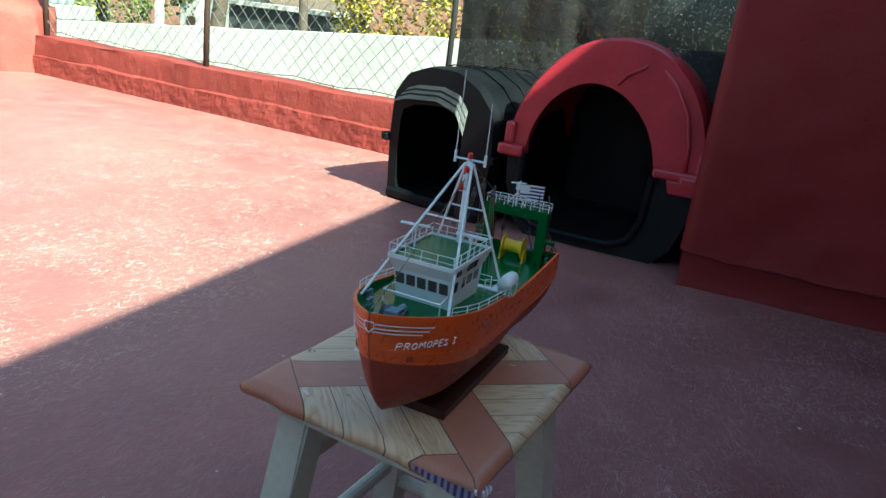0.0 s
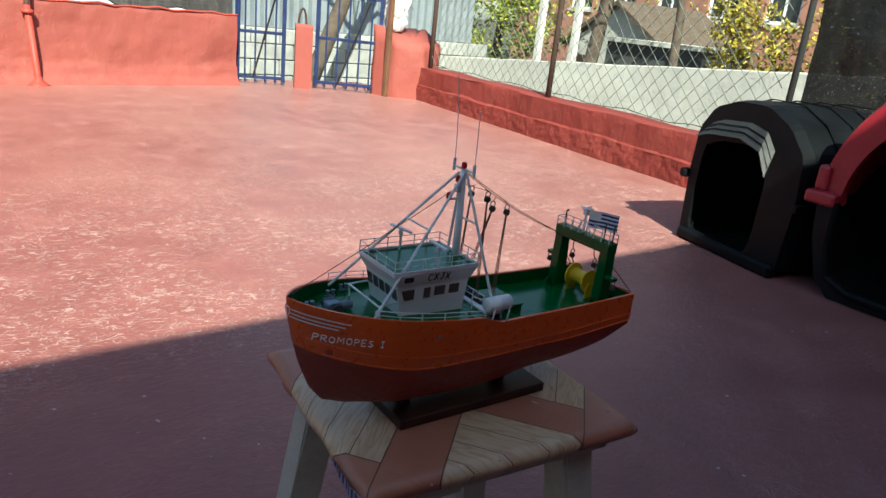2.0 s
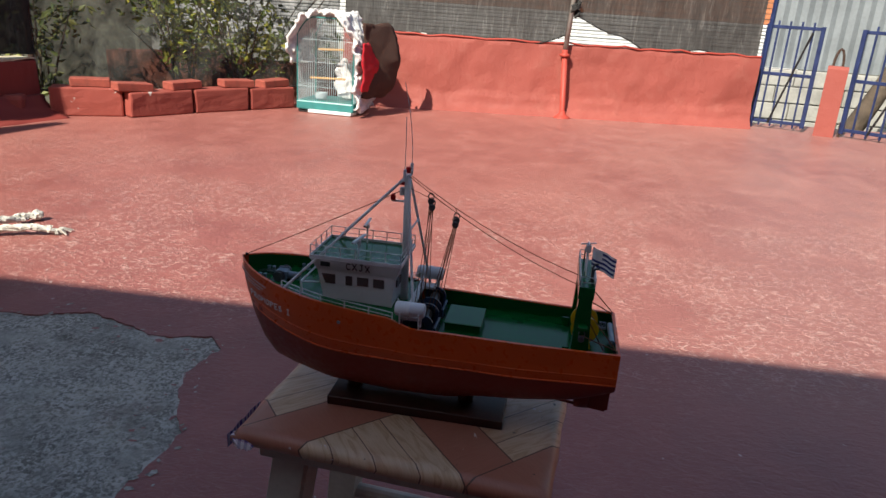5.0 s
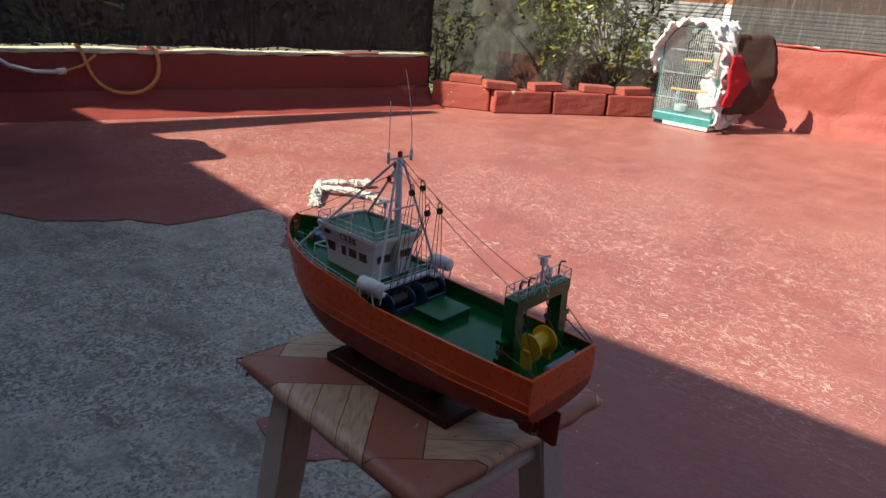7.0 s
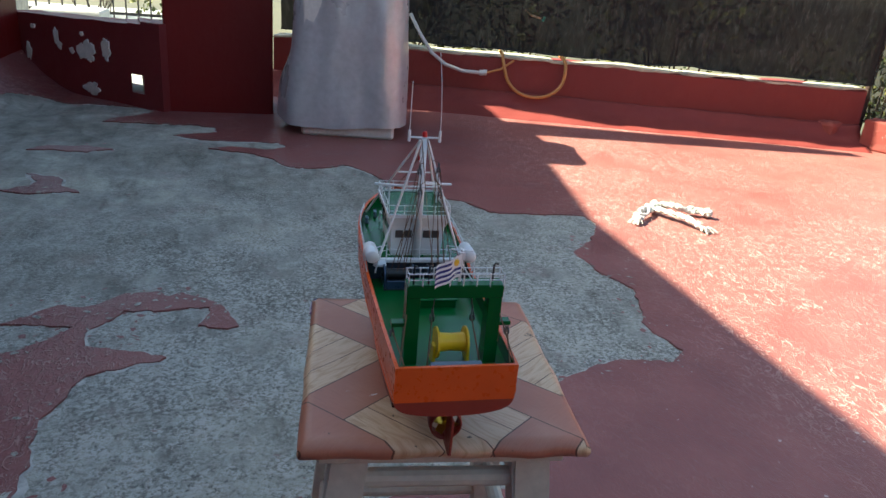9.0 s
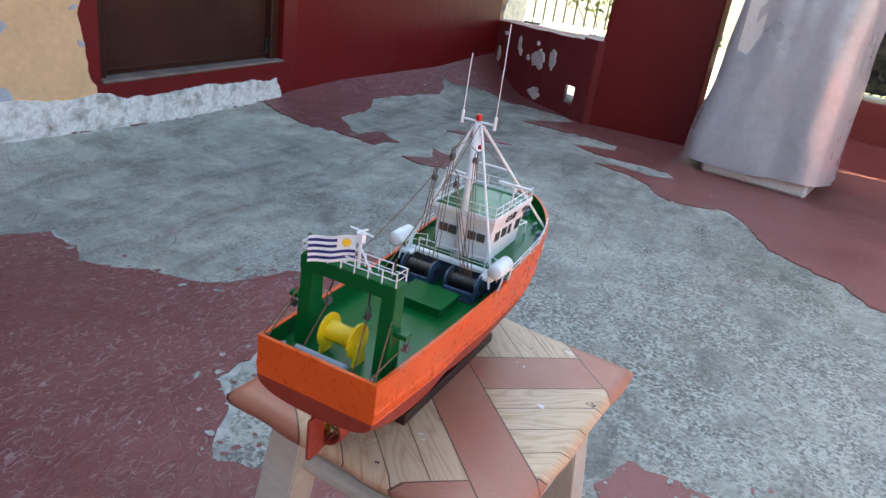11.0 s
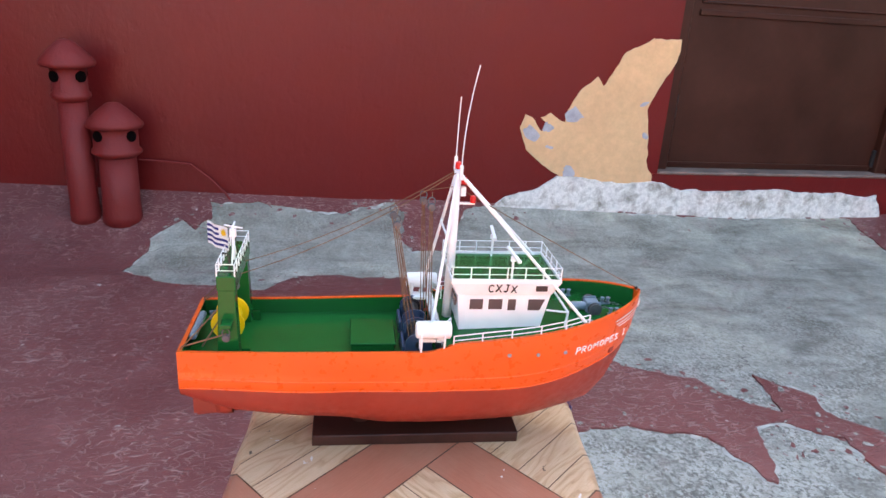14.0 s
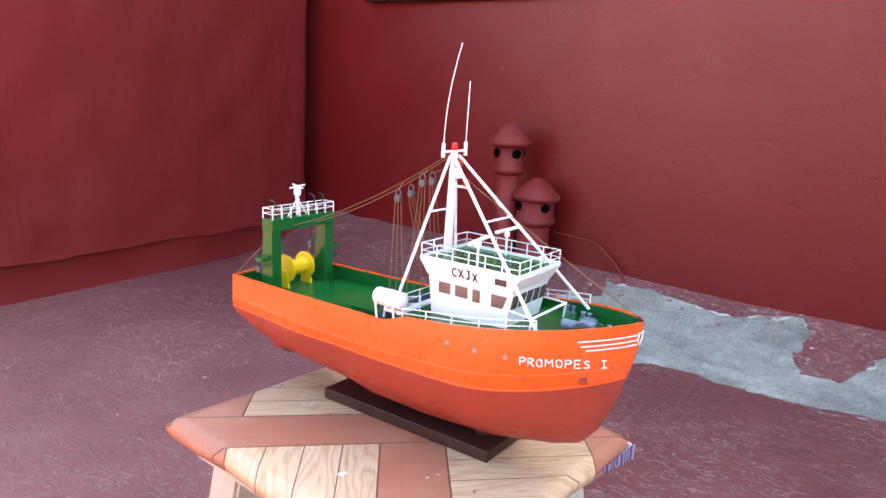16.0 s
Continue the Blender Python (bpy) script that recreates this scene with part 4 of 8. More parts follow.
for i in range(5):
    y = -0.0235 + i * 0.01175
    x0, x1 = 0.076 + 0.007 * (0.1385 - 0.1185) / 0.0355, 0.076 + 0.007 * (0.150 - 0.1185) / 0.0355
    bm = bmesh.new()
    quad = [(x0 + 0.0006, y - 0.0045, 0.1385), (x0 + 0.0006, y + 0.0045, 0.1385), (x1 + 0.0006, y + 0.0045, 0.150), (x1 + 0.0006, y - 0.0045, 0.150)]
    f, r = [bm.verts.new(p) for p in quad], [bm.verts.new((a - 0.0012, b, c)) for a, b, c in quad]
    bm.faces.new(f)
    for k in range(4):
        bm.faces.new((f[k], r[k], r[(k + 1) % 4], f[(k + 1) % 4]))
    bmesh.ops.recalc_face_normals(bm, faces=bm.faces)
    part("window", bm, M["dark_glass"], cabin, "small dark painted window")
for y in (-0.0205, -0.0105, 0.0105, 0.0205):
    part("window", boxed((0.0016, y - 0.0042, 0.1405), (0.0032, y + 0.0042, 0.149), 0.0004, m=Matrix.Translation((-0.0022, 0, 0))), M["dark_glass"], cabin, "small dark painted window")
for s in (1, -1):
    part("name_board", boxed((0.068, s * 0.0334 - 0.0006, 0.1583), (0.078, s * 0.0334 + 0.0006, 0.1632), 0.0002, m=Matrix.Translation((0, s * 0.0008, 0))), M["black"], cabin, "small black plate")


STROKES = {
    "P": [[(0, 0), (0.02, 1), (0.45, 0.98), (0.6, 0.78), (0.45, 0.55), (0.02, 0.48)]],
    "R": [[(0, 0), (0.02, 1), (0.45, 0.98), (0.58, 0.78), (0.42, 0.55), (0.02, 0.5)], [(0.2, 0.5), (0.62, 0.0)]],
    "O": [[(0.32, 1), (0.08, 0.85), (0.0, 0.5), (0.08, 0.14), (0.32, 0), (0.56, 0.14), (0.64, 0.5), (0.56, 0.85), (0.32, 1)]],
    "M": [[(0, 0), (0.06, 1), (0.38, 0.4), (0.72, 1), (0.78, 0)]],
    "E": [[(0.55, 1), (0, 1), (0, 0), (0.57, 0.02)], [(0, 0.52), (0.45, 0.52)]],
    "S": [[(0.55, 0.88), (0.3, 1), (0.06, 0.82), (0.14, 0.6), (0.45, 0.44), (0.56, 0.2), (0.3, 0), (0, 0.12)]],
    "I": [[(0.25, 0), (0.25, 1)], [(0.03, 1), (0.47, 1)], [(0.03, 0), (0.47, 0)]],
    "C": [[(0.55, 0.85), (0.3, 1), (0.06, 0.78), (0.04, 0.25), (0.28, 0), (0.55, 0.14)]],
    "X": [[(0, 1), (0.6, 0)], [(0.6, 1), (0, 0)]],
    "J": [[(0.42, 1), (0.42, 0.2), (0.26, 0), (0.03, 0.16)], [(0.2, 1), (0.6, 1)]],
}


def brushed(text, high, gap, thick, name, mat, parent, to_place, label, seed):
    """Hand-painted capitals: each stroke a thin bead of paint laid on the surface."""
    rng, bm, x = random.Random(seed), bmesh.new(), 0.0
    placed = []
    for ch in text:
        if ch == " ":
            x += 0.45 + gap
            continue
        wide = max(p[0] for line in STROKES[ch] for p in line)
        lift, size = rng.uniform(-0.06, 0.06), rng.uniform(0.94, 1.06)
        placed += [[(x + p[0] * size, lift + p[1] * size) for p in line] for line in STROKES[ch]]
        x += wide + gap
    x -= gap
    for line in placed:
        fine = []
        for p, q in zip(line, line[1:]):
            fine += [(p[0] + (q[0] - p[0]) * k / 3, p[1] + (q[1] - p[1]) * k / 3) for k in range(3)]
        fine.append(line[-1])
        tube(bm, [to_place((p[0] - x / 2) * high, (p[1] - 0.5) * high) for p in fine], [thick * rng.uniform(0.85, 1.15) for _ in fine], 5)
    return part(name, bm, mat, parent, label)


M["ink"] = material("matt_black_lettering", (0.006, 0.006, 0.007), 0.85, spec=0.1)
for s in (1, -1):
    brushed("CXJX", 0.0072, 0.34, 0.00055, "call_sign", M["ink"], cabin, lambda x, y, s=s: Vector((0.039 - s * x, s * (0.0334 + 0.0004 + 0.0035 * y / 0.0125), 0.1602 + y)), "black hand-painted call sign", 5)
    brushed("PROMOPES I", 0.0064, 0.30, 0.00052, "ship_name", M["white"], hull,
            lambda x, y, s=s: Vector((0.1325 - s * x, s * (side(0.1325 - s * x, 0.1118 + y - 0.07 * s * x) + 0.0004), 0.1118 + y - 0.07 * s * x)), "hand-lettered white ship's name", 8)
    for drop, u1, h in ((0.0095, 0.134 if s > 0 else 0.143, 0.0006), (0.0135, 0.138 if s > 0 else 0.145, 0.0006), (0.0170, 0.143 if s > 0 else 0.148, 0.0006)):
        bm, rows = bmesh.new(), []
        for i in range(25):
            u = u1 + (STEM - 0.002 - u1) * i / 24
            w = sheer(u) - drop
            rows.append([bm.verts.new((u, s * (side(u, w + d) + 0.0008), w + d)) for d in (-h, h)])
        for a, b in zip(rows, rows[1:]):
            bm.faces.new((a[0], b[0], b[1], a[1]))
        bmesh.ops.recalc_face_normals(bm, faces=bm.faces)
        part("bow_stripe", bm, M["white"], hull, "white stripe painted round the bow")
    for u in ((0.050,) if s > 0 else (0.044, 0.069, 0.094)):
        bm = bmesh.new()
        y = side(u, 0.1105)
        bmesh.ops.create_cone(bm, cap_ends=True, segments=14, radius1=0.0019, radius2=0.0017, depth=0.0014, matrix=Matrix.Translation((u, s * y, 0.1105)) @ Matrix.Rotation(radians(90), 4, "X"))
        part("porthole", bm, M["grey_port"], hull, "small grey porthole")
    u, w = 0.146, 0.0985
    bm = boxed((-0.0032, -0.0012, -0.0028), (0.0032, 0.0008, 0.0028), 0.0004, m=Matrix.Translation((u, s * side(u, w), w)) @ Matrix.Rotation(s * radians(-40), 4, "Z"))
    part("anchor_recess", bm, M["brown"], hull, "square anchor recess")

# outlined shield on the stem, where the stripes meet
bm, ring = bmesh.new(), []
for a, d in ((-0.0042, -0.0085), (0.0042, -0.0085), (0.0045, -0.0135), (0.0, -0.0185), (-0.0045, -0.0135)):
    u = STEM - 0.0024 - 0.10 * abs(a)
    ring.append((u + 0.0012 + 0.0016 * (d + 0.0185) / 0.01 * 0.4, a, sheer(STEM) + d))
tube(bm, ring, 0.0006, 5, closed=True)
part("bow_emblem", bm, M["white"], hull, "outlined white shield on the stem")

# mast, legs, yards and lamps
mast = part("mast", tube(bmesh.new(), [(-0.003, 0, 0.1185), (-0.002, 0, 0.19), (-0.001, 0, 0.2535)], [0.0042, 0.0038, 0.0032], 12), M["white"], trawler, "white tubular mast", smooth=True)
for s in (1, -1):
    part("mast_leg", bar((0.001, s * 0.004, 0.251), (0.115, s * 0.0455, 0.131), 0.0014), M["white"], mast)
    part("mast_leg", bar((-0.002, s * 0.004, 0.251), (-0.0235, s * 0.047, 0.118), 0.0014), M["white"], mast)
part("yard", bar((0.047, -0.0208, 0.203), (0.047, 0.0208, 0.203), 0.0010), M["white"], mast)
part("yard", bar((-0.0105, -0.019, 0.203), (-0.0105, 0.019, 0.203), 0.0010), M["white"], mast)
part("yard", bar((-0.001, -0.017, 0.2545), (-0.001, 0.017, 0.2545), 0.0011), M["white"], mast)
part("lamp_bracket", boxed((0.0, -0.0012, 0.2245), (0.015, 0.0012, 0.2262)), M["white"], mast)
part("junction_box", boxed((0.002, -0.003, 0.232), (0.0065, 0.003, 0.240), 0.0006), M["white"], mast)
for u, w in ((-0.001, 0.2555), (0.0045, 0.2425), (0.0135, 0.2262)):
    part("navigation_lamp", lathe(bmesh.new(), [(0.0026, 0), (0.0028, 0.003), (0.0024, 0.0055), (0.001, 0.0063)], 10, (u, 0, w)), M["red_lamp"], mast, "small red lamp")
for s, tip, bend in ((1, 0.313, 0.001), (-1, 0.342, 0.011)):
    pts = [(-0.001 + bend * (k / 8) ** 2 * 0.9, s * 0.0165 - s * bend * 0.4 * (k / 8) ** 2, 0.2595 + (tip - 0.2595) * k / 8) for k in range(9)]
    whip = part("whip_antenna", tube(bmesh.new(), pts, 0.00045, 6), M["white"], mast, "thin white wire antenna")
    part("antenna_foot", bar((-0.001, s * 0.0165, 0.250), (-0.001, s * 0.0165, 0.262), 0.0016), M["white"], whip)
for s, u in ((1, 0.040), (-1, 0.047)):
    radar = part("radar", bar((u, s * 0.0285, 0.166), (u, s * 0.0285, 0.188), 0.0010), M["white"], trawler, "small white radar scanner on a post")
    part("scanner", boxed((-0.0015, -0.017, -0.0012), (0.0015, 0.017, 0.0012), 0.0004, m=Matrix.Translation((u, s * 0.0285, 0.1895)) @ Matrix.Rotation(radians(2), 4, "X") @ Matrix.Rotation(radians(-5 * s), 4, "Z")), M["white"], radar)
    part("pedestal", lathe(bmesh.new(), [(0.0024, 0), (0.0024, 0.004), (0.001, 0.005)], 10, (u, s * 0.0285, 0.1835)), M["white"], radar)

# rails
def railing(name, path, high, parent, every=0.014, radius=0.00048, bars=(0.5, 1.0), wobble=0.0):
    """A thin wire rail with posts, as one part with each post and bar its own mesh."""
    pts = [Vector(p) for p in path]
    rail = part(name, tube(bmesh.new(), [p + Vector((0, 0, high)) for p in pts], radius, 5), M["white"], parent, "thin white wire railing")
    for f in bars[:-1]:
        part("rail_bar", tube(bmesh.new(), [p + Vector((0, 0, high * f)) for p in pts], radius * 0.8, 5), M["white"], rail)
    for a, b in zip(pts, pts[1:]):
        n = max(1, round((b - a).length / every))
        for k in range(n):
            p = a.lerp(b, k / n)
            part("rail_post", bar(p - Vector((0, 0, 0.001)), p + Vector((0, 0, high + 0.0004)), radius * 1.25, 5), M["white"], rail)
    part("rail_post", bar(pts[-1], pts[-1] + Vector((0, 0, high)), radius * 1.25, 5), M["white"], rail)
    return rail


railing("roof_rail", [(-0.005, 0.034, 0.167), (0.0890, 0.034, 0.167), (0.0890, -0.034, 0.167), (-0.005, -0.034, 0.167), (-0.005, 0.034, 0.167)], 0.0125, cabin, 0.016)
for s in (1, -1):
    side_path = [(u, s * (half_beam(u) - 0.0022), sheer(u) - 0.0012) for u in (-0.004, 0.02, 0.045, 0.07, 0.092, 0.114)]
    railing("side_rail", side_path, 0.0085, trawler, 0.02)
    railing("ladder_rail", [(-0.0295, s * 0.049, 0.1205), (-0.012, s * 0.0475, 0.1205), (-0.004, s * 0.034, 0.1205)], 0.0125, trawler, 0.011)
railing("shelter_rail", [(-0.0168, -0.036, 0.1205), (-0.0168, 0.036, 0.1205)], 0.0125, trawler, 0.016)
bow_bar = part("bow_bar", tube(bmesh.new(), [(0.099, -0.030, 0.122), (0.1005, -0.030, 0.1365), (0.1005, 0.030, 0.1365), (0.099, 0.030, 0.122)], 0.0011, 7), M["white"], trawler, "white pipe rail before the wheelhouse")
for y in (-0.030, 0.030):
    part("brace", bar((0.1005, y, 0.1365), (0.081, y * 0.95, 0.138), 0.0009, 6), M["white"], bow_bar)

# life rafts on their racks
for s in (1, -1):
    raft = part("life_raft", bmesh.new(), M["white"], trawler, "white life raft canister on a wire rack")
    bm = bmesh.new()
    prof = [(0.0001, 0), (0.006, 0.0003), (0.0073, 0.0015), (0.0075, 0.014), (0.0079, 0.0145), (0.0079, 0.0155), (0.0075, 0.016), (0.0073, 0.0285), (0.006, 0.0297), (0.0001, 0.03)]
    lathe(bm, prof, 18)
    bmesh.ops.transform(bm, matrix=Matrix.Translation((-0.036, s * 0.0535, 0.1315)) @ Matrix.Rotation(radians(90), 4, "Y"), verts=bm.verts)
    bm.to_mesh(raft.data)
    for p in raft.data.polygons:
        p.use_smooth = True
    for u in (-0.031, -0.012):
        part("rack_leg", tube(bmesh.new(), [(u, s * 0.049, 0.1115), (u, s * 0.047, 0.123), (u, s * 0.0465, 0.1315)], 0.0010, 6), M["white"], raft)
        part("rack_leg", tube(bmesh.new(), [(u, s * 0.0575, 0.1105), (u, s * 0.0605, 0.124), (u, s * 0.0605, 0.130)], 0.0009, 6), M["white"], raft)

# winches under the shelter deck: a drum between two round-topped plates, a box in front
M["winch_blue"] = gloss_paint("dark_blue_winch_enamel", (0.028, 0.050, 0.095), 0.3, 0.15)
for y in (-0.024, 0.024):
    winch = part("winch", boxed((-0.0455, y - 0.0165, 0.0968), (-0.0165, y + 0.0165, 0.0985), 0.0004), M["black"], trawler, "dark blue trawl winch on a black bed")
    for k in (-0.0155, 0.0155):
        bm = bmesh.new()
        top = [(-0.031 + 0.0115 * math.cos(a), 0.1115 + 0.0095 * math.sin(a)) for a in [j * math.pi / 9 for j in range(10)]]
        outline = [(-0.0195, 0.0983)] + top + [(-0.0425, 0.0983)]
        near_side = [bm.verts.new((u, y + k - 0.0009, w)) for u, w in outline]
        far_side = [bm.verts.new((u, y + k + 0.0009, w)) for u, w in outline]
        bm.faces.new(near_side)
        bm.faces.new(far_side[::-1])
        for j in range(len(outline)):
            bm.faces.new((near_side[j], far_side[j], far_side[j - 1], near_side[j - 1]))
        bmesh.ops.recalc_face_normals(bm, faces=bm.faces)
        part("winch_cheek", bm, M["winch_blue"], winch)
    bm = lathe(bmesh.new(), [(0.0040, 0), (0.0085, 0.0003), (0.0085, 0.0015), (0.0058, 0.002), (0.0058, 0.0265), (0.0085, 0.027), (0.0085, 0.0282), (0.0040, 0.0285)], 18)
    bmesh.ops.transform(bm, matrix=Matrix.Translation((-0.031, y - 0.01425, 0.1105)) @ Matrix.Rotation(radians(-90), 4, "X"), verts=bm.verts)
    part("winch_drum", bm, M["black"], winch)
    part("front_panel", boxed((-0.0450, y - 0.0145, 0.0983), (-0.0425, y + 0.0145, 0.1075), 0.0004), M["winch_blue"], winch)
    for k in (-0.0175, 0.0175):
        hub = lathe(bmesh.new(), [(0.0008, 0), (0.0032, 0.0004), (0.0032, 0.0016), (0.0008, 0.002)], 12)
        bmesh.ops.transform(hub, matrix=Matrix.Translation((-0.031, y + k - 0.001, 0.1105)) @ Matrix.Rotation(radians(-90), 4, "X"), verts=hub.verts)
        part("winch_hub", hub, M["black"], winch)

# windlass and fittings on the foredeck
windlass = part("windlass", boxed((0.126, -0.0065, 0.1245), (0.139, 0.0065, 0.1345), 0.001), M["steel_blue"], trawler, "grey-blue anchor windlass")
for y in (-0.0095, 0.0095):
    bm = lathe(bmesh.new(), [(0.0060, 0), (0.0060, 0.0012), (0.004, 0.0016), (0.004, 0.0034), (0.0060, 0.0038), (0.0060, 0.005)], 14)
    bmesh.ops.transform(bm, matrix=Matrix.Translation((0.1325, y - 0.0025, 0.130)) @ Matrix.Rotation(radians(-90), 4, "X"), verts=bm.verts)
    part("chain_wheel", bm, M["pewter"], windlass)
bm = lathe(bmesh.new(), [(0.0030, 0), (0.0040, 0.001), (0.0040, 0.013), (0.0032, 0.0145), (0.0015, 0.015)], 14)
bmesh.ops.transform(bm, matrix=Matrix.Translation((0.127, 0.0, 0.1295)) @ Matrix.Rotation(radians(-90), 4, "Y"), verts=bm.verts)
part("windlass_motor", bm, M["steel_blue"], windlass, "grey-blue motor drum", smooth=True)
for y in (-0.0072, 0.0072):
    part("windlass_cheek", boxed((0.1265, y - 0.0008, 0.1240), (0.1390, y + 0.0008, 0.1362), 0.0010), M["steel_blue"], windlass)
for u, y in ((0.150, -0.012), (0.150, 0.012), (0.118, -0.034), (0.118, 0.034), (0.098, -0.046), (0.098, 0.046)):
    bollard = part("bollard", boxed((u - 0.005, y - 0.002, deck(u)), (u + 0.005, y + 0.002, deck(u) + 0.0014)), M["steel_blue"], trawler)
    for d in (-0.0028, 0.0028):
        part("bollard_post", lathe(bmesh.new(), [(0.0016, 0), (0.0016, 0.0045), (0.0021, 0.005), (0.0021, 0.006)], 10, (u + d, y, deck(u) + 0.001)), M["steel_blue"], bollard)
for k in range(14):
    bm = bmesh.new()
    ring = [(0.0016 * math.cos(a), 0.0010 * math.sin(a), 0) for a in [j * math.tau / 8 for j in range(8)]]
    tube(bm, ring, 0.0004, 4, closed=True)
    a = Vector((0.138, 0.0095 if k % 2 else -0.0095, 0.1325)).lerp(Vector((0.160, 0.006 if k % 2 else -0.006, 0.128)), (k // 2) / 6)
    bmesh.ops.transform(bm, matrix=Matrix.Translation(a) @ Matrix.Rotation(radians(90 * (k // 2 % 2)), 4, "X"), verts=bm.verts)
    part("chain_link", bm, M["pewter"], windlass)

# fish hatch
hatch = part("fish_hatch", boxed((-0.0880, -0.0290, 0.0968), (-0.0510, 0.0170, 0.1055), 0.0005), M["green"], trawler, "raised green hatch")
part("hatch_lid", boxed((-0.0893, -0.0303, 0.1045), (-0.0497, 0.0183, 0.1066), 0.0006), M["green"], hatch)

# stern gantry with its net drum
gantry = part("gantry", boxed((-0.1955, -0.0425, 0.160), (-0.1805, 0.0425, 0.1725), 0.0006), M["green"], trawler, "green stern gantry")
for s in (1, -1):
    part("gantry_leg", frustum((-0.1975, -0.1795, 0.0060, 0.0955), (-0.1945, -0.1815, 0.0060, 0.1605), 0.0004), M["green"], gantry, m=Matrix.Translation((0, s * 0.0362, 0)))
    part("side_arm", boxed((-0.1925, min(s * 0.042, s * 0.0535), 0.1315), (-0.1835, max(s * 0.042, s * 0.0535), 0.1355), 0.0004), M["green"], gantry)
    part("knee", boxed((-0.1785, s * 0.0362 - 0.001, 0.0965), (-0.172, s * 0.0362 + 0.001, 0.106)), M["green"], gantry)


def pulley(top, size, parent, mat="pewter"):
    """A hanging block: a shackle, two cheeks and a wheel."""
    top = Vector(top)
    bm = tube(bmesh.new(), [(size * 0.45 * math.cos(a), 0, -size * 0.5 + size * 0.5 * math.sin(a)) for a in [k * math.tau / 10 for k in range(10)]], size * 0.09, 5, closed=True)
    bmesh.ops.transform(bm, matrix=Matrix.Translation(top), verts=bm.verts)
    hook = part("pulley_block", bm, M[mat], parent, "small dark rigging block")
    for y in (-0.22, 0.22):
        bm = lathe(bmesh.new(), [(size * 0.42, 0), (size * 0.5, size * 0.08), (size * 0.42, size * 0.16)], 12)
        bmesh.ops.transform(bm, matrix=Matrix.Translation(top + Vector((0, y * size - size * 0.08, -size * 1.25))) @ Matrix.Rotation(radians(-90), 4, "X"), verts=bm.verts)
        part("cheek", bm, M[mat], hook)
    return hook


for s in (1, -1):
    pulley((-0.188, s * 0.052, 0.1318), 0.0066, gantry)
    part("block_hook", tube(bmesh.new(), [(-0.188, s * 0.016, 0.161), (-0.188, s * 0.017, 0.152), (-0.190, s * 0.018, 0.147)], 0.0007, 6), M["black"], gantry)
    pulley((-0.190, s * 0.018, 0.147), 0.0066, gantry)
    part("warp_line", bar((-0.188, s * 0.052, 0.127), (-0.2245, s * 0.046, 0.1125), 0.0007, 5), M["twine"], gantry)
    part("warp_line", bar((-0.190, s * 0.040, 0.150), (-0.2245, s * 0.050, 0.1125), 0.0006, 5), M["twine"], gantry)
    part("warp_line", bar((-0.1905, s * 0.018, 0.137), (-0.213, s * 0.024, 0.101), 0.0007, 5), M["twine"], gantry)
railing("gantry_rail", [(-0.195, 0.0415, 0.172), (-0.181, 0.0415, 0.172), (-0.181, -0.0415, 0.172), (-0.195, -0.0415, 0.172), (-0.195, 0.0415, 0.172)], 0.0105, gantry, 0.0125)
for u, y in ((-0.192, 0.037), (-0.192, 0.024), (-0.186, -0.034)):
    part("vent_pipe", tube(bmesh.new(), [(u, y, 0.172), (u, y, 0.187), (u - 0.0012, y - 0.001, 0.1895), (u - 0.005, y - 0.002, 0.190)], 0.0009, 7), M["black"], gantry, "black bent vent pipe")
post = part("gantry_mast", bar((-0.187, -0.004, 0.172), (-0.187, -0.004, 0.2025), 0.0013, 8), M["white"], gantry, "white T-shaped mast")
part("mast_arm", bar((-0.187, -0.014, 0.2005), (-0.187, 0.006, 0.2025), 0.0008, 6), M["white"], post)
part("mast_arm", bar((-0.194, -0.004, 0.203), (-0.179, -0.004, 0.2005), 0.0007, 6), M["white"], post)
part("mast_box", boxed((-0.1895, -0.0065, 0.193), (-0.1845, -0.0015, 0.2)), M["white"], post)
for y in (-0.016, 0.009):
    part("mast_strut", bar((-0.187, y, 0.172), (-0.187, -0.004, 0.190), 0.0007, 6), M["white"], post)
# ensign: blue and white stripes with a gold sun
flag = part("ensign", bmesh.new(), [M["flag_white"], M["flag_blue"], M["yellow"]], gantry, "small striped blue and white ensign with a gold sun")
bm = bmesh.new()
NX, NY = 15, 9
grid = [[None] * (NY + 1) for _ in range(NX + 1)]
for i in range(NX + 1):
    for j in range(NY + 1):
        x, y = 0.034 * i / NX, 0.0205 * j / NY
        bend = 0.0012 * math.sin(9 * i / NX)
        grid[i][j] = bm.verts.new((-0.1915 - 0.64 * x + 0.76 * bend, -0.003 + 0.76 * x + 0.6 * bend, 0.1995 - y - 0.05 * x))
for i in range(NX):
    for j in range(NY):
        f = bm.faces.new((grid[i][j], grid[i + 1][j], grid[i + 1][j + 1], grid[i][j + 1]))
        canton = i < 6 and j < 5
        f.material_index = 1 if (j % 2 == 1 and not canton) else 0
bmesh.ops.solidify(bm, geom=list(bm.faces), thickness=0.0003)
bm.to_mesh(flag.data)
bm.free()
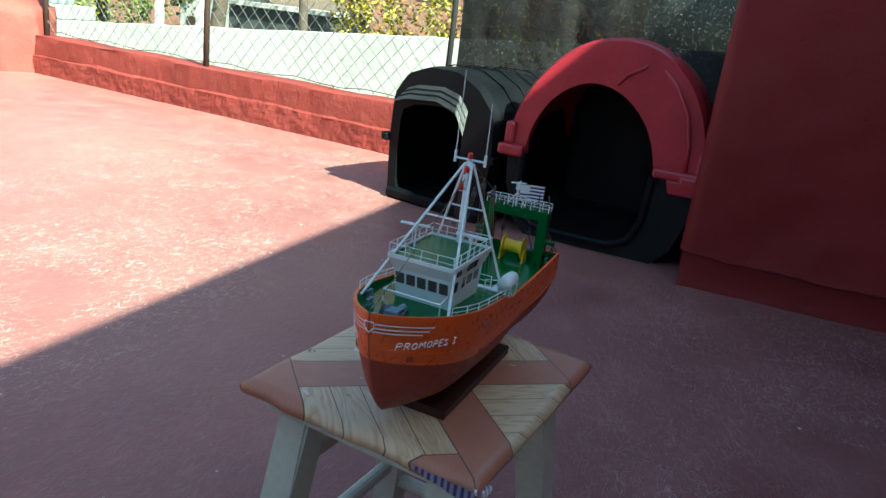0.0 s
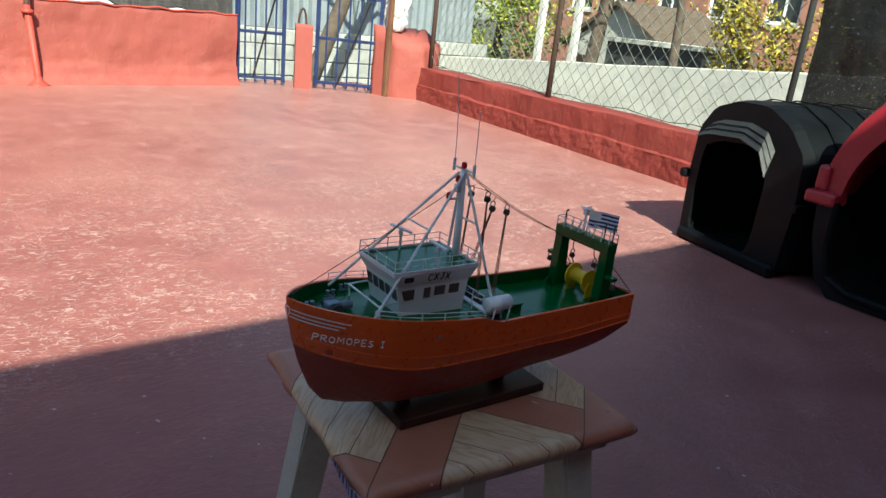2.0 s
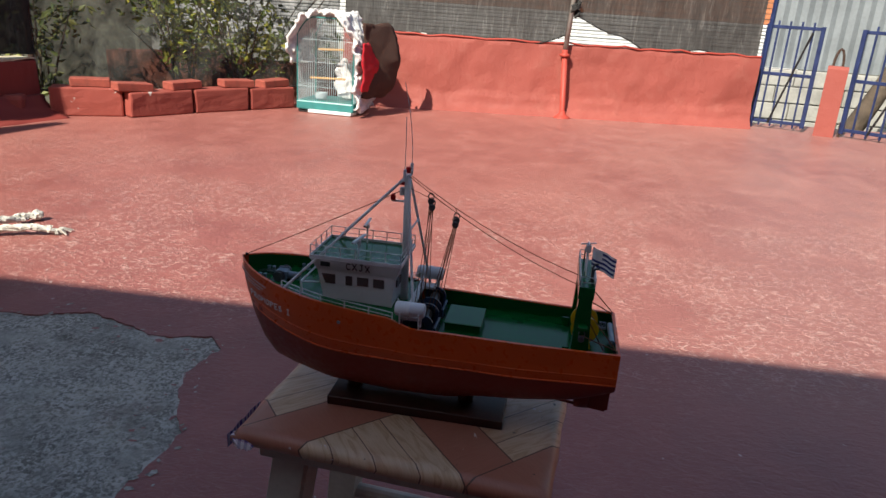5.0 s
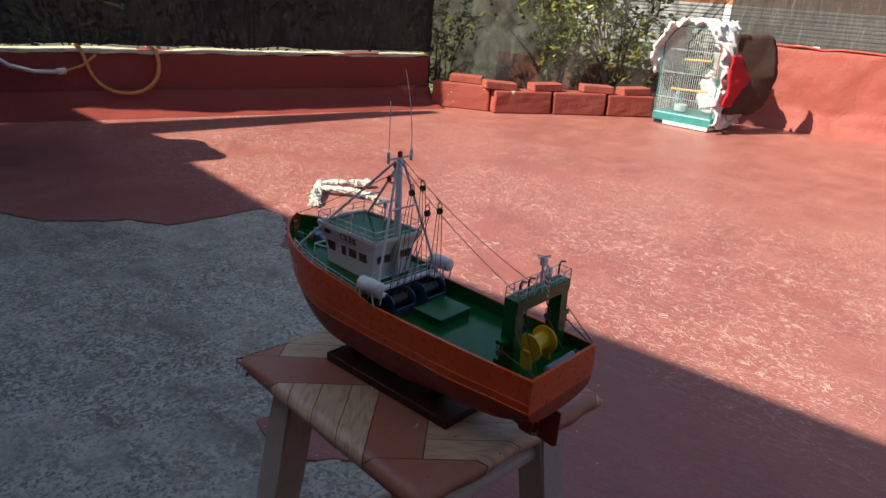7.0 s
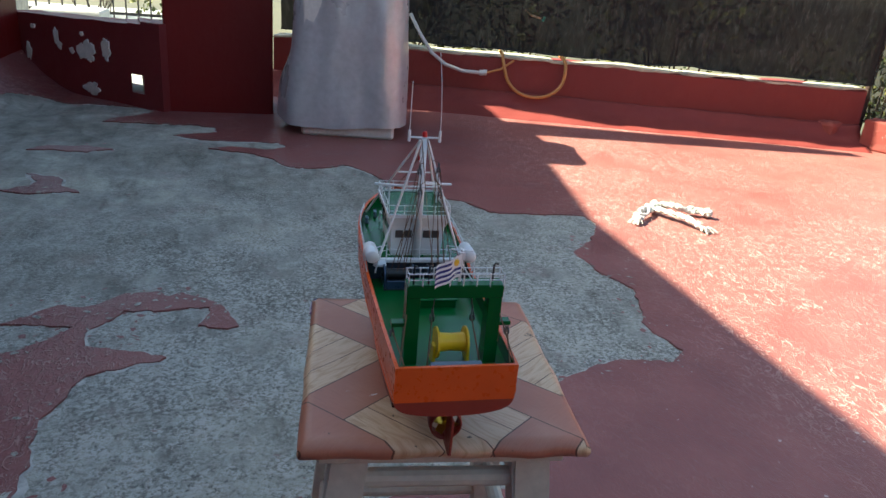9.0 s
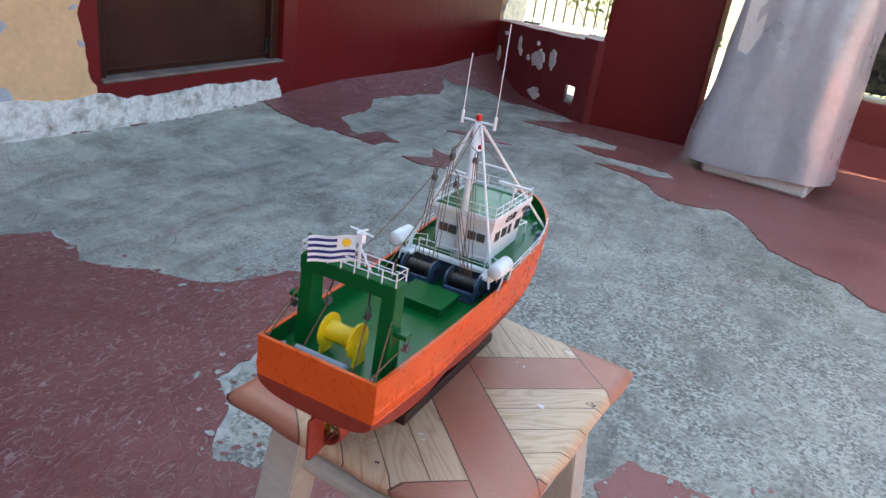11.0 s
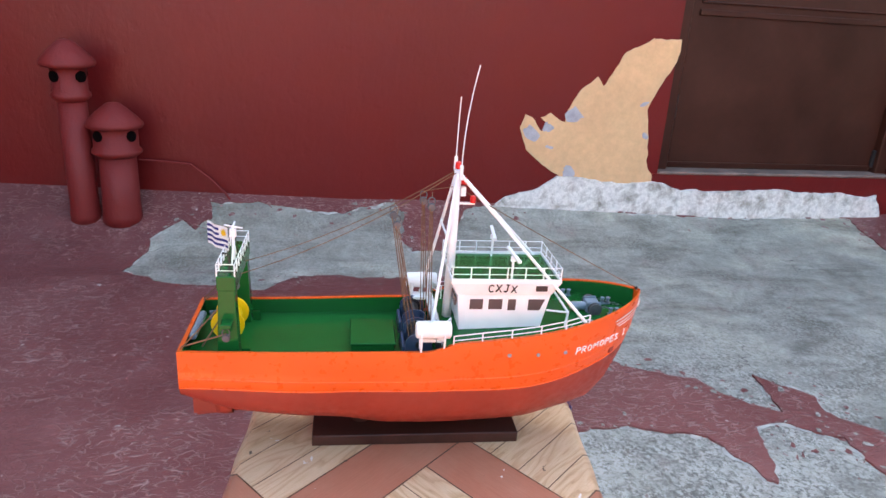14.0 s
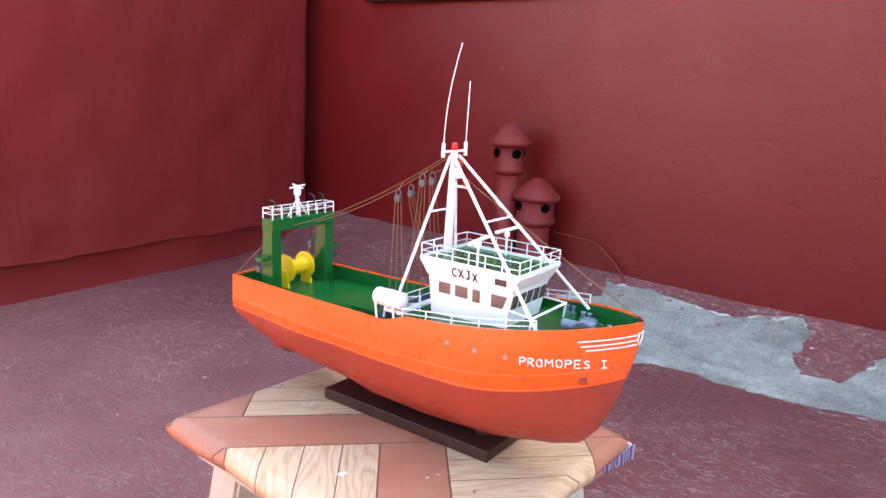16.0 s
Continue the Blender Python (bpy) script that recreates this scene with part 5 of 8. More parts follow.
for off in (0.0006, -0.0006):
    bm = bmesh.new()
    c = Vector((-0.1915 - 0.64 * 0.0068, -0.003 + 0.76 * 0.0068, 0.1995 - 0.0058))
    ax, up, nrm = Vector((-0.644, 0.765, 0)), Vector((0, 0, 1)), Vector((0.765, 0.644, 0))
    ring = [bm.verts.new(c + nrm * off + (0.0038 if k % 2 else 0.0022) * (math.cos(k * math.tau / 16) * ax + math.sin(k * math.tau / 16) * up)) for k in range(16)]
    bm.faces.new(ring)
    part("flag_sun", bm, M["yellow"], flag, "gold sun")
drum = part("net_drum", bmesh.new(), M["yellow"], trawler, "yellow net drum")
bm = lathe(bmesh.new(), [(0.0140, 0), (0.0140, 0.0018), (0.0086, 0.0022), (0.0078, 0.014), (0.0086, 0.0258), (0.0140, 0.0262), (0.0140, 0.028)], 28)
bmesh.ops.transform(bm, matrix=Matrix.Translation((-0.193, -0.0140, 0.1165)) @ Matrix.Rotation(radians(-90), 4, "X"), verts=bm.verts)
bm.to_mesh(drum.data)
bm.free()
for s in (1, -1):
    part("drum_stand", frustum((-0.201, -0.185, 0.0012, 0.0965), (-0.197, -0.189, 0.0012, 0.1145)), M["yellow"], drum, m=Matrix.Translation((0, s * 0.0154, 0)))
bm = lathe(bmesh.new(), [(0.0008, 0), (0.0032, 0.001), (0.0032, 0.045), (0.0008, 0.046)], 12)
bmesh.ops.transform(bm, matrix=Matrix.Translation((-0.2205, -0.0225, 0.1095)) @ Matrix.Rotation(radians(-90), 4, "X"), verts=bm.verts)
part("stern_roller", bm, M["steel_blue"], trawler, "grey-blue stern roller")
for y in (-0.040, 0.040):
    cleat = part("cleat", boxed((-0.219, y - 0.004, 0.0965), (-0.211, y + 0.004, 0.099), 0.0005), M["steel_blue"], trawler)
    for d in (-0.002, 0.002):
        part("bollard_post", lathe(bmesh.new(), [(0.0014, 0), (0.0014, 0.004), (0.0019, 0.0045), (0.0019, 0.0055)], 10, (-0.215 + d, y, 0.0985)), M["steel_blue"], cleat)

# rigging
def sagging(a, b, sag, n=10):
    a, b = Vector(a), Vector(b)
    return [a.lerp(b, k / n) - Vector((0, 0, sag * 4 * (k / n) * (1 - k / n))) for k in range(n + 1)]


for s in (1, -1):
    part("topping_line", tube(bmesh.new(), sagging((-0.003, s * 0.003, 0.2525), (-0.182, s * 0.015, 0.1635), 0.008), 0.00042, 5), M["twine"], trawler, "brown rigging line to the gantry")
part("forestay", tube(bmesh.new(), sagging((0.002, 0, 0.238), (0.174, 0, 0.1475), 0.001), 0.00045, 5), M["twine"], trawler, "brown forestay")
part("stay_ring", lathe(bmesh.new(), [(0.0012, 0), (0.0012, 0.003)], 8, (0.1735, 0, 0.146)), M["black"], trawler)
for u, y, w, foot in ((-0.0284, 0.008, 0.233, (-0.022, 0.017)), (-0.0236, -0.013, 0.2335, (-0.022, -0.021)), (-0.0536, 0.0105, 0.2185, (-0.036, 0.026)), (-0.0516, -0.0104, 0.2165, (-0.036, -0.027))):
    block = pulley((u, y, w), 0.0068, trawler)
    part("hanger", bar((u, y, w), (u + 0.001, y * 0.5, 0.2525 - 0.0865 * (-u / 0.18) - 0.005), 0.0004, 5), M["twine"], block)
    for k in (-1, 0, 1):
        part("tackle_line", bar((u + k * 0.0012, y + k * 0.0022, w - 0.009), (foot[0] + k * 0.0035, foot[1] + k * 0.0065, 0.115), 0.00042, 5), M["twine"], block)
part("inner_stay", bar((-0.003, 0.0, 0.240), (-0.0284, 0.008, 0.233), 0.0003, 5), M["twine"], trawler)

# rudder, propeller, stand
rudder = part("rudder", frustum((-0.229, -0.208, 0.0012, 0.021), (-0.2295, -0.2105, 0.0012, 0.058), 0.0004), M["brown"], trawler, "oxide red rudder")
bm = bmesh.new()
rings = []
for x, ro in ((-0.207, 0.0148), (-0.200, 0.0155), (-0.193, 0.0150), (-0.193, 0.0136), (-0.200, 0.0138), (-0.207, 0.0134)):
    rings.append([bm.verts.new((x, ro * math.cos(k * math.tau / 24), 0.0375 + ro * math.sin(k * math.tau / 24))) for k in range(24)])
for i in range(6):
    a, b = rings[i], rings[(i + 1) % 6]
    for k in range(24):
        bm.faces.new((a[k], a[(k + 1) % 24], b[(k + 1) % 24], b[k]))
bmesh.ops.recalc_face_normals(bm, faces=bm.faces)
nozzle = part("propeller_nozzle", bm, M["brown"], trawler, "ring nozzle round the propeller", smooth=True)
part("propeller_shaft", bar((-0.206, 0, 0.0375), (-0.165, 0, 0.041), 0.0018, 8), M["brass"], nozzle)
for k in range(4):
    bm = boxed((-0.0006, -0.0038, 0.001), (0.0006, 0.0038, 0.0128), 0.0004)
    bmesh.ops.transform(bm, matrix=Matrix.Translation((-0.200, 0, 0.0375)) @ Matrix.Rotation(k * math.tau / 4 + 0.4, 4, "X") @ Matrix.Rotation(radians(35), 4, "Z"), verts=bm.verts)
    part("propeller_blade", bm, M["brass"], nozzle, "brass propeller blade")
part("rudder_heel", bar((-0.226, 0, 0.0205), (-0.175, 0, 0.026), 0.0016, 6), M["brown"], rudder)

stand = thing("display_stand", "dark varnished wooden plank carrying the ship model", "stand", BOAT)
part("plank", boxed((-0.122, -0.0265, 0.0), (0.0685, 0.0365, 0.0108), 0.0008), M["stand_wood"], stand)
for u in (-0.078, 0.047):
    part("support", lathe(bmesh.new(), [(0.0085, 0), (0.0085, 0.004), (0.006, 0.012)], 16, (u, 0.003, 0.0105)), M["stand_wood"], stand)

# ---- the stool ----
def parquet_vinyl():
    """Printed sheet: squares of four strips, one of them brick red, laid by turns along and across."""
    m = material("printed_parquet_vinyl", (0.5, 0.35, 0.2), 0.42)
    t = m.node_tree

    def maths(op, a, b=None):
        n = t.nodes.new("ShaderNodeMath")
        n.operation = op
        for i, value in enumerate((a, b)):
            if value is None:
                continue
            if isinstance(value, (int, float)):
                n.inputs[i].default_value = value
            else:
                wire(m, value, n.inputs[i])
        return n.outputs[0]

    coord = place_of(m, True)
    cut = t.nodes.new("ShaderNodeSeparateXYZ")
    wire(m, coord, cut.inputs[0])
    x, y = cut.outputs[0], cut.outputs[1]
    size = 1 / 0.187
    # two slanting directions of the print, in repeats
    a = maths("ADD", maths("ADD", maths("MULTIPLY", x, 0.656 * size), maths("MULTIPLY", y, 0.7627 * size)), (0.0027 + 0.027) * size)
    b = maths("ADD", maths("ADD", maths("MULTIPLY", x, -0.686 * size), maths("MULTIPLY", y, 0.7358 * size)), (0.0344 + 0.004) * size)
    odd = maths("ABSOLUTE", maths("MODULO", maths("ADD", maths("FLOOR", a), maths("FLOOR", b)), 2.0))
    even = maths("SUBTRACT", 1.0, odd)
    fa, fb = maths("FRACT", a), maths("FRACT", b)
    BAND = 0.308
    in_a, in_b = maths("LESS_THAN", fa, BAND), maths("LESS_THAN", fb, BAND)
    red = maths("MAXIMUM", in_a, in_b)
    # four boards in each square, by turns along and across; the red bands run between the squares
    across = maths("ADD", maths("MULTIPLY", fa, even), maths("MULTIPLY", fb, odd))
    run = maths("ADD", maths("MULTIPLY", b, even), maths("MULTIPLY", a, odd))
    strip = maths("MULTIPLY", maths("SUBTRACT", across, BAND), 4 / (1 - BAND))
    inset = maths("FRACT", strip)
    edge = maths("MINIMUM", inset, maths("SUBTRACT", 1.0, inset))

    def near(value, at, width):
        return maths("LESS_THAN", maths("ABSOLUTE", maths("SUBTRACT", value, at)), width)

    board_joint = maths("MULTIPLY", maths("LESS_THAN", edge, 0.016), maths("SUBTRACT", 1.0, red))
    band_a = maths("MAXIMUM", near(fa, BAND, 0.004), maths("MAXIMUM", near(fa, 0.0, 0.004), near(fa, 1.0, 0.004)))
    band_b = maths("MAXIMUM", near(fb, BAND, 0.004), maths("MAXIMUM", near(fb, 0.0, 0.004), near(fb, 1.0, 0.004)))
    joint = maths("MAXIMUM", board_joint, maths("MAXIMUM", band_a, maths("MULTIPLY", band_b, maths("SUBTRACT", 1.0, in_a))))
    vec = t.nodes.new("ShaderNodeCombineXYZ")
    wire(m, maths("MULTIPLY", run, 3.0), vec.inputs[0])
    wire(m, maths("MULTIPLY", strip, 3.2), vec.inputs[1])
    wire(m, maths("ADD", maths("FLOOR", a), maths("MULTIPLY", maths("FLOOR", strip), 7.3)), vec.inputs[2])
    # growth rings: level lines of a slow, drawn-out field
    field = t.nodes.new("ShaderNodeMapping")
    wire(m, vec.outputs[0], field.inputs[0])
    field.inputs["Scale"].default_value = (0.34, 0.34, 1.0)
    rings = maths("FRACT", maths("MULTIPLY", fractal(m, field.outputs[0], 1.0, 3.0, 0.45, 0.3), 11.0))
    thin = t.nodes.new("ShaderNodeMapping")
    wire(m, vec.outputs[0], thin.inputs[0])
    thin.inputs["Scale"].default_value = (1.2, 7.0, 1.0)
    streak = fractal(m, thin.outputs[0], 2.2, 6, 0.68, 0.8)
    wood = ramp(m, rings, [(0.0, (0.53, 0.35, 0.21)), (0.12, (0.58, 0.395, 0.25)), (0.55, (0.61, 0.43, 0.285)), (0.86, (0.52, 0.335, 0.20)), (1.0, (0.45, 0.28, 0.16))])
    wood = mixed(m, 1.0, wood, ramp(m, streak, [(0.30, (0.74, 0.66, 0.56)), (0.46, (0.96, 0.95, 0.92)), (0.70, (1.08,) * 3)]), "MULTIPLY")
    brick = ramp(m, streak, [(0.3, (0.33, 0.11, 0.065)), (0.7, (0.43, 0.17, 0.105))])
    tone = mixed(m, red, wood, brick)
    rubbed = ramp(m, fractal(m, coord, 9, 4, 0.6), [(0.48, (0,) * 3), (0.70, (0.40,) * 3)])
    tone = mixed(m, rubbed, tone, (0.50, 0.27, 0.18))
    tone = mixed(m, joint, tone, (0.10, 0.045, 0.025))
    worn_off = ramp(m, fractal(m, coord, 26, 5, 0.7, 0.4), [(0.685, (0,) * 3), (0.70, (1,) * 3)])
    tone = mixed(m, worn_off, tone, (0.66, 0.62, 0.60))
    dirt = ramp(m, fractal(m, coord, 55, 4, 0.7), [(0.70, (0,) * 3), (0.72, (0.9,) * 3)])
    tone = mixed(m, dirt, tone, (0.05, 0.035, 0.025))
    colour(m, tone)
    roughness(m, ramp(m, streak, [(0.3, (0.32,) * 3), (0.7, (0.5,) * 3)]))
    bump(m, fractal(m, coord, 18, 5), 0.25, 0.004)
    return m


def plaid():
    m = material("plaid_cloth", (0.5, 0.4, 0.45), 0.9)
    where = place_of(m, True)
    layers = []
    for direction in ("X", "Y"):
        w = node(m, "ShaderNodeTexWave", Scale=45.0)
        w.bands_direction = direction
        wire(m, where, w.inputs["Vector"])
        layers.append(ramp(m, w.outputs["Fac"], [(0.35, (0.75, 0.7, 0.72)), (0.6, (0.35, 0.12, 0.25)), (0.8, (0.1, 0.08, 0.25))]))
    colour(m, mixed(m, 0.5, *layers))
    return m


M["vinyl"], M["plaid"] = parquet_vinyl(), plaid()
M["cream"] = worn("chipped_cream_paint", (0.52, 0.48, 0.40), 0.5, 0.12, 12, 0.3, 0.0012)
STOOL = pose(-0.021, 0.027, 0.0, 0, 0, -7)
stool = thing("stool", "low wooden stool with cream legs and a parquet-print vinyl seat", "stool", STOOL)
HX, HY, TOP = 0.1435, 0.1610, 0.4105
bm = bmesh.new()
NX, NY = 40, 44
top = {}
for i in range(NX + 1):
    for j in range(NY + 1):
        x, y = -HX + 2 * HX * i / NX, -HY + 2 * HY * j / NY
        dx, dy = HX - abs(x), HY - abs(y)
        r = 0.007
        round_x = r - math.sqrt(max(0, r * r - max(0, r - dx) ** 2))
        round_y = r - math.sqrt(max(0, r * r - max(0, r - dy) ** 2))
        near = max(abs(x) / HX, abs(y) / HY)
        sway = 0.0025 * noise.noise(Vector((x * 14, y * 14, 2))) * smooth(0.8, 1.0, near)
        top[i, j] = bm.verts.new((x * (1 + 0.012 * noise.noise(Vector((y * 22, 1, 4))) * (near > 0.98)), y * (1 + 0.012 * noise.noise(Vector((x * 22, 9, 4))) * (near > 0.98)), TOP - max(round_x, round_y) + sway))
for i in range(NX):
    for j in range(NY):
        bm.faces.new((top[i, j], top[i + 1, j], top[i + 1, j + 1], top[i, j + 1]))
rim_loop = [(i, 0) for i in range(NX)] + [(NX, j) for j in range(NY)] + [(i, NY) for i in range(NX, 0, -1)] + [(0, j) for j in range(NY, 0, -1)]
prev = [top[k] for k in rim_loop]
for drop, pull in ((0.004, 0.0), (0.010, 0.002), (0.013, 0.012)):
    ring = []
    for k, v in zip(rim_loop, prev):
        c = top[k].co
        out = Vector((c.x / HX, c.y / HY, 0))
        wav = 0.003 * noise.noise(Vector((c.x * 25, c.y * 25, drop * 60)))
        ring.append(bm.verts.new((c.x - pull * math.copysign(1, c.x) * (abs(out.x) > 0.97) + wav * out.x, c.y - pull * math.copysign(1, c.y) * (abs(out.y) > 0.97) + wav * out.y, TOP - 0.007 - drop)))
    for a in range(len(ring)):
        b = (a + 1) % len(ring)
        bm.faces.new((prev[a], ring[a], ring[b], prev[b]))
    prev = ring
bm.faces.new(prev[::-1])
bmesh.ops.recalc_face_normals(bm, faces=bm.faces)
seat = part("seat", bm, M["vinyl"], stool, "vinyl-covered seat printed with parquet, worn at the edges", smooth=True)
# torn corner where the plaid lining shows
bm = bmesh.new()
for i in range(5):
    tube(bm, [(0.139 - 0.007 * i, -HY - 0.001 * math.sin(i * 2), TOP - 0.009 - 0.002 * i), (HX, -HY + 0.005 + 0.003 * i, TOP - 0.011), (HX + 0.001, -HY + 0.012 + 0.003 * i, TOP - 0.017 - 0.002 * math.sin(i * 3))], 0.0030, 5)
part("torn_lining", bm, M["plaid"], seat, "frayed plaid lining at a torn corner")
bm = bmesh.new()
strip = [[bm.verts.new((0.075 + 0.067 * k / 8, -HY - 0.0034 + 0.001 * math.sin(k * 2.1), TOP - 0.0065 - z * (0.25 + 0.75 * k / 8))) for z in (0.0, 0.016)] for k in range(9)]
for a, b in zip(strip, strip[1:]):
    bm.faces.new((a[0], a[1], b[1], b[0]))
bmesh.ops.solidify(bm, geom=list(bm.faces), thickness=0.0015)
part("torn_lining", bm, M["plaid"], seat)
part("seat_board", boxed((-0.125, -0.14, 0.372), (0.125, 0.14, 0.384), 0.002), M["cream"], stool, "plain board under the seat")
LEG = 0.0205


def leg_at(sx, sy, z):
    """The middle of a leg at the height z; the legs spread towards the floor."""
    f = 1 - z / 0.37
    return Vector((sx * (0.094 + 0.036 * f), sy * (0.110 + 0.044 * f), z))


for sx in (1, -1):
    for sy in (1, -1):
        bm = bmesh.new()
        rings = []
        for z in (0.0, 0.12, 0.25, 0.378):
            c = leg_at(sx, sy, z)
            h = LEG * (0.86 + 0.14 * z / 0.37)
            rings.append([bm.verts.new(c + Vector((h * a, h * b, 0))) for a, b in ((-1, -1), (1, -1), (1, 1), (-1, 1))])
        for r, q in zip(rings, rings[1:]):
            for k in range(4):
                bm.faces.new((r[k], r[(k + 1) % 4], q[(k + 1) % 4], q[k]))
        bm.faces.new(rings[0][::-1])
        bm.faces.new(rings[-1])
        bmesh.ops.bevel(bm, geom=[e for e in bm.edges if abs((e.verts[0].co - e.verts[1].co).z) > 0.05], offset=0.004, segments=2, affect="EDGES")
        part("leg", bm, M["cream"], stool, "splayed square leg in chipped cream paint")
for sy, z in ((1, 0.335), (1, 0.13), (-1, 0.10)):
    part("stretcher", bar(leg_at(-1, sy, z), leg_at(1, sy, z), 0.0105, 12), M["cream"], stool, "round cream stretcher")
for sx, z in ((-1, 0.30), (1, 0.13), (-1, 0.16)):
    part("stretcher", bar(leg_at(sx, -1, z), leg_at(sx, 1, z), 0.0105, 12), M["cream"], stool, "round cream stretcher")

# ---- house wall: door, bared plaster, roof vents ----
M["door_wood"] = worn("dark_brown_varnished_door", (0.045, 0.014, 0.009), 0.40, 0.40, 3.0, 0.35, 0.002, local=False, spec=0.22)
M["peach"] = worn("old_peach_paint", (0.70, 0.43, 0.23), 0.7, 0.07, 5, 0.3, 0.002, local=False)
M["plaster"] = worn("crumbling_pale_plaster", (0.44, 0.40, 0.36), 0.95, 0.45, 9, 0.4, 0.003, local=False)
def old_plaster(m):
    where = place_of(m)
    patches = fractal(m, where, 14, 8, 0.7, 0.25)
    tone = ramp(m, patches, [(0.32, (0.30, 0.27, 0.235)), (0.43, (0.52, 0.50, 0.465)), (0.53, (0.76, 0.745, 0.71)), (0.70, (0.50, 0.49, 0.48))])
    colour(m, mixed(m, 1.0, tone, ramp(m, fractal(m, where, 60, 5, 0.7), [(0.35, (0.78,) * 3), (0.6, (1.06,) * 3)]), "MULTIPLY"))
    bump(m, patches, 0.7, 0.010)
    return m


old_plaster(M["plaster"])
M["grey_skim"] = worn("grey_filler", (0.40, 0.40, 0.44), 0.8, 0.2, 30, 0.4, 0.002, local=False)
M["whitewash"] = worn("flaked_white_plaster", (0.60, 0.57, 0.54), 0.9, 0.25, 14, 0.5, 0.003, local=False)
door = thing("door_1", "closed dark brown varnished wooden door in the red wall", "door", pose(WALL_X, (DOOR_A + DOOR_B) / 2, SILL))
door["kind"] = "structure"
DW, DH = (DOOR_A - DOOR_B) / 2, HEAD - SILL
for s in (1, -1):
    part("door_jamb", boxed((0.028, min(s * DW, s * (DW - 0.05)), 0.0), (0.16, max(s * DW, s * (DW - 0.05)), DH), 0.004), M["door_wood"], door)
part("door_head", boxed((0.028, -DW + 0.05, DH - 0.06), (0.16, DW - 0.05, DH), 0.004), M["door_wood"], door)
leaf = part("door_leaf", boxed((0.058, -DW + 0.053, 0.012), (0.098, DW - 0.053, DH - 0.063), 0.003), M["door_wood"], door, "flush dark brown door leaf")
part("rail_strip", boxed((0.050, -DW + 0.06, 0.03), (0.058, DW - 0.06, 0.036), 0.001), M["door_wood"], leaf)
for y0, y1, z0, z1 in ((-DW + 0.09, DW - 0.09, 0.570, 0.592), (-DW + 0.09, DW - 0.09, 0.612, 0.620), (-DW + 0.09, -DW + 0.105, 0.62, DH - 0.16), (DW - 0.105, DW - 0.09, 0.62, DH - 0.16)):
    part("moulding", boxed((0.049, y0, z0), (0.0575, y1, z1), 0.003), M["door_wood"], leaf)
part("lock_plate", boxed((0.046, DW - 0.062, 0.20), (0.060, DW - 0.044, 0.29), 0.003), M["black"], door, "black iron latch")
part("hinge", boxed((0.046, -DW + 0.044, 0.03), (0.060, -DW + 0.062, 0.10), 0.002), M["black"], door)
part("threshold", boxed((-0.012, -DW, 0.0), (0.10, DW, 0.012), 0.004), worn("worn_sill", (0.18, 0.12, 0.10), 0.7, 0.4, 16, 0.4, 0.002, local=False), door, "worn pale door sill")


def wall_scab(name, outline, proud, mat, label, step=0.02, amount=0.008, seed=0.0):
    """A thin patch on the house wall, with a ragged rim; outline in (y, z)."""
    if amount < 0.005:
        outline = [tuple(Vector(outline[i - 1]).lerp(Vector(outline[i]), f)) for i in range(len(outline)) for f in (0.16, 0.84)]
    loop = rough_line(outline, step, amount, seed)
    verts, _, faces, *_ = delaunay_2d_cdt([Vector(p) for p in loop], [(i, (i + 1) % len(loop)) for i in range(len(loop))], [], 0, 1e-5)
    bm = bmesh.new()
    vs = [bm.verts.new((WALL_X - proud * (1 + 0.5 * noise.noise(Vector((v.x * 20, v.y * 20, seed)))), v.x, v.y)) for v in verts]
    for f in faces:
        if inside(sum((verts[i] for i in f), Vector((0, 0))) / len(f), loop):
            bm.faces.new([vs[i] for i in f])
    ext = bmesh.ops.extrude_edge_only(bm, edges=[e for e in bm.edges if e.is_boundary])
    for g in ext["geom"]:
        if isinstance(g, bmesh.types.BMVert):
            g.co.x = WALL_X + 0.004
    bmesh.ops.recalc_face_normals(bm, faces=bm.faces)
    return part(name, bm, mat, house, label)


wall_scab("bared_paint", [(-1.15, 0.70), (-1.05, 0.70), (-0.955, 0.645), (-0.885, 0.53), (-0.862, 0.562), (-0.808, 0.515), (-0.764, 0.441), (-0.757, 0.392),
                          (-0.70, 0.425), (-0.665, 0.41), (-0.70, 0.372), (-0.672, 0.36), (-0.635, 0.41), (-0.611, 0.418), (-0.598, 0.376), (-0.63, 0.296),
                          (-0.692, 0.243), (-0.765, 0.20), (-0.80, 0.17), (-1.15, 0.165), (-1.10, 0.243), (-1.064, 0.452), (-1.086, 0.513), (-1.145, 0.62)],
          0.003, M["peach"], "flame-shaped area of bared peach paint", 0.008, 0.009, 2.0)
for y0, z0, r, sd in ((-0.635, 0.345, 0.032, 1), (-0.695, 0.375, 0.028, 2), (-0.79, 0.425, 0.036, 3), (-1.05, 0.47, 0.016, 4), (-1.07, 0.345, 0.014, 5), (-0.71, 0.31, 0.016, 6), (-0.79, 0.215, 0.03, 7)):
    wall_scab("filler_spot", [(y0 + r * math.cos(k * math.tau / 8), z0 + 0.8 * r * math.sin(k * math.tau / 8)) for k in range(8)], 0.0055, M["grey_skim"], "grey filler showing through", 0.007, 0.022, 20.0 + sd)
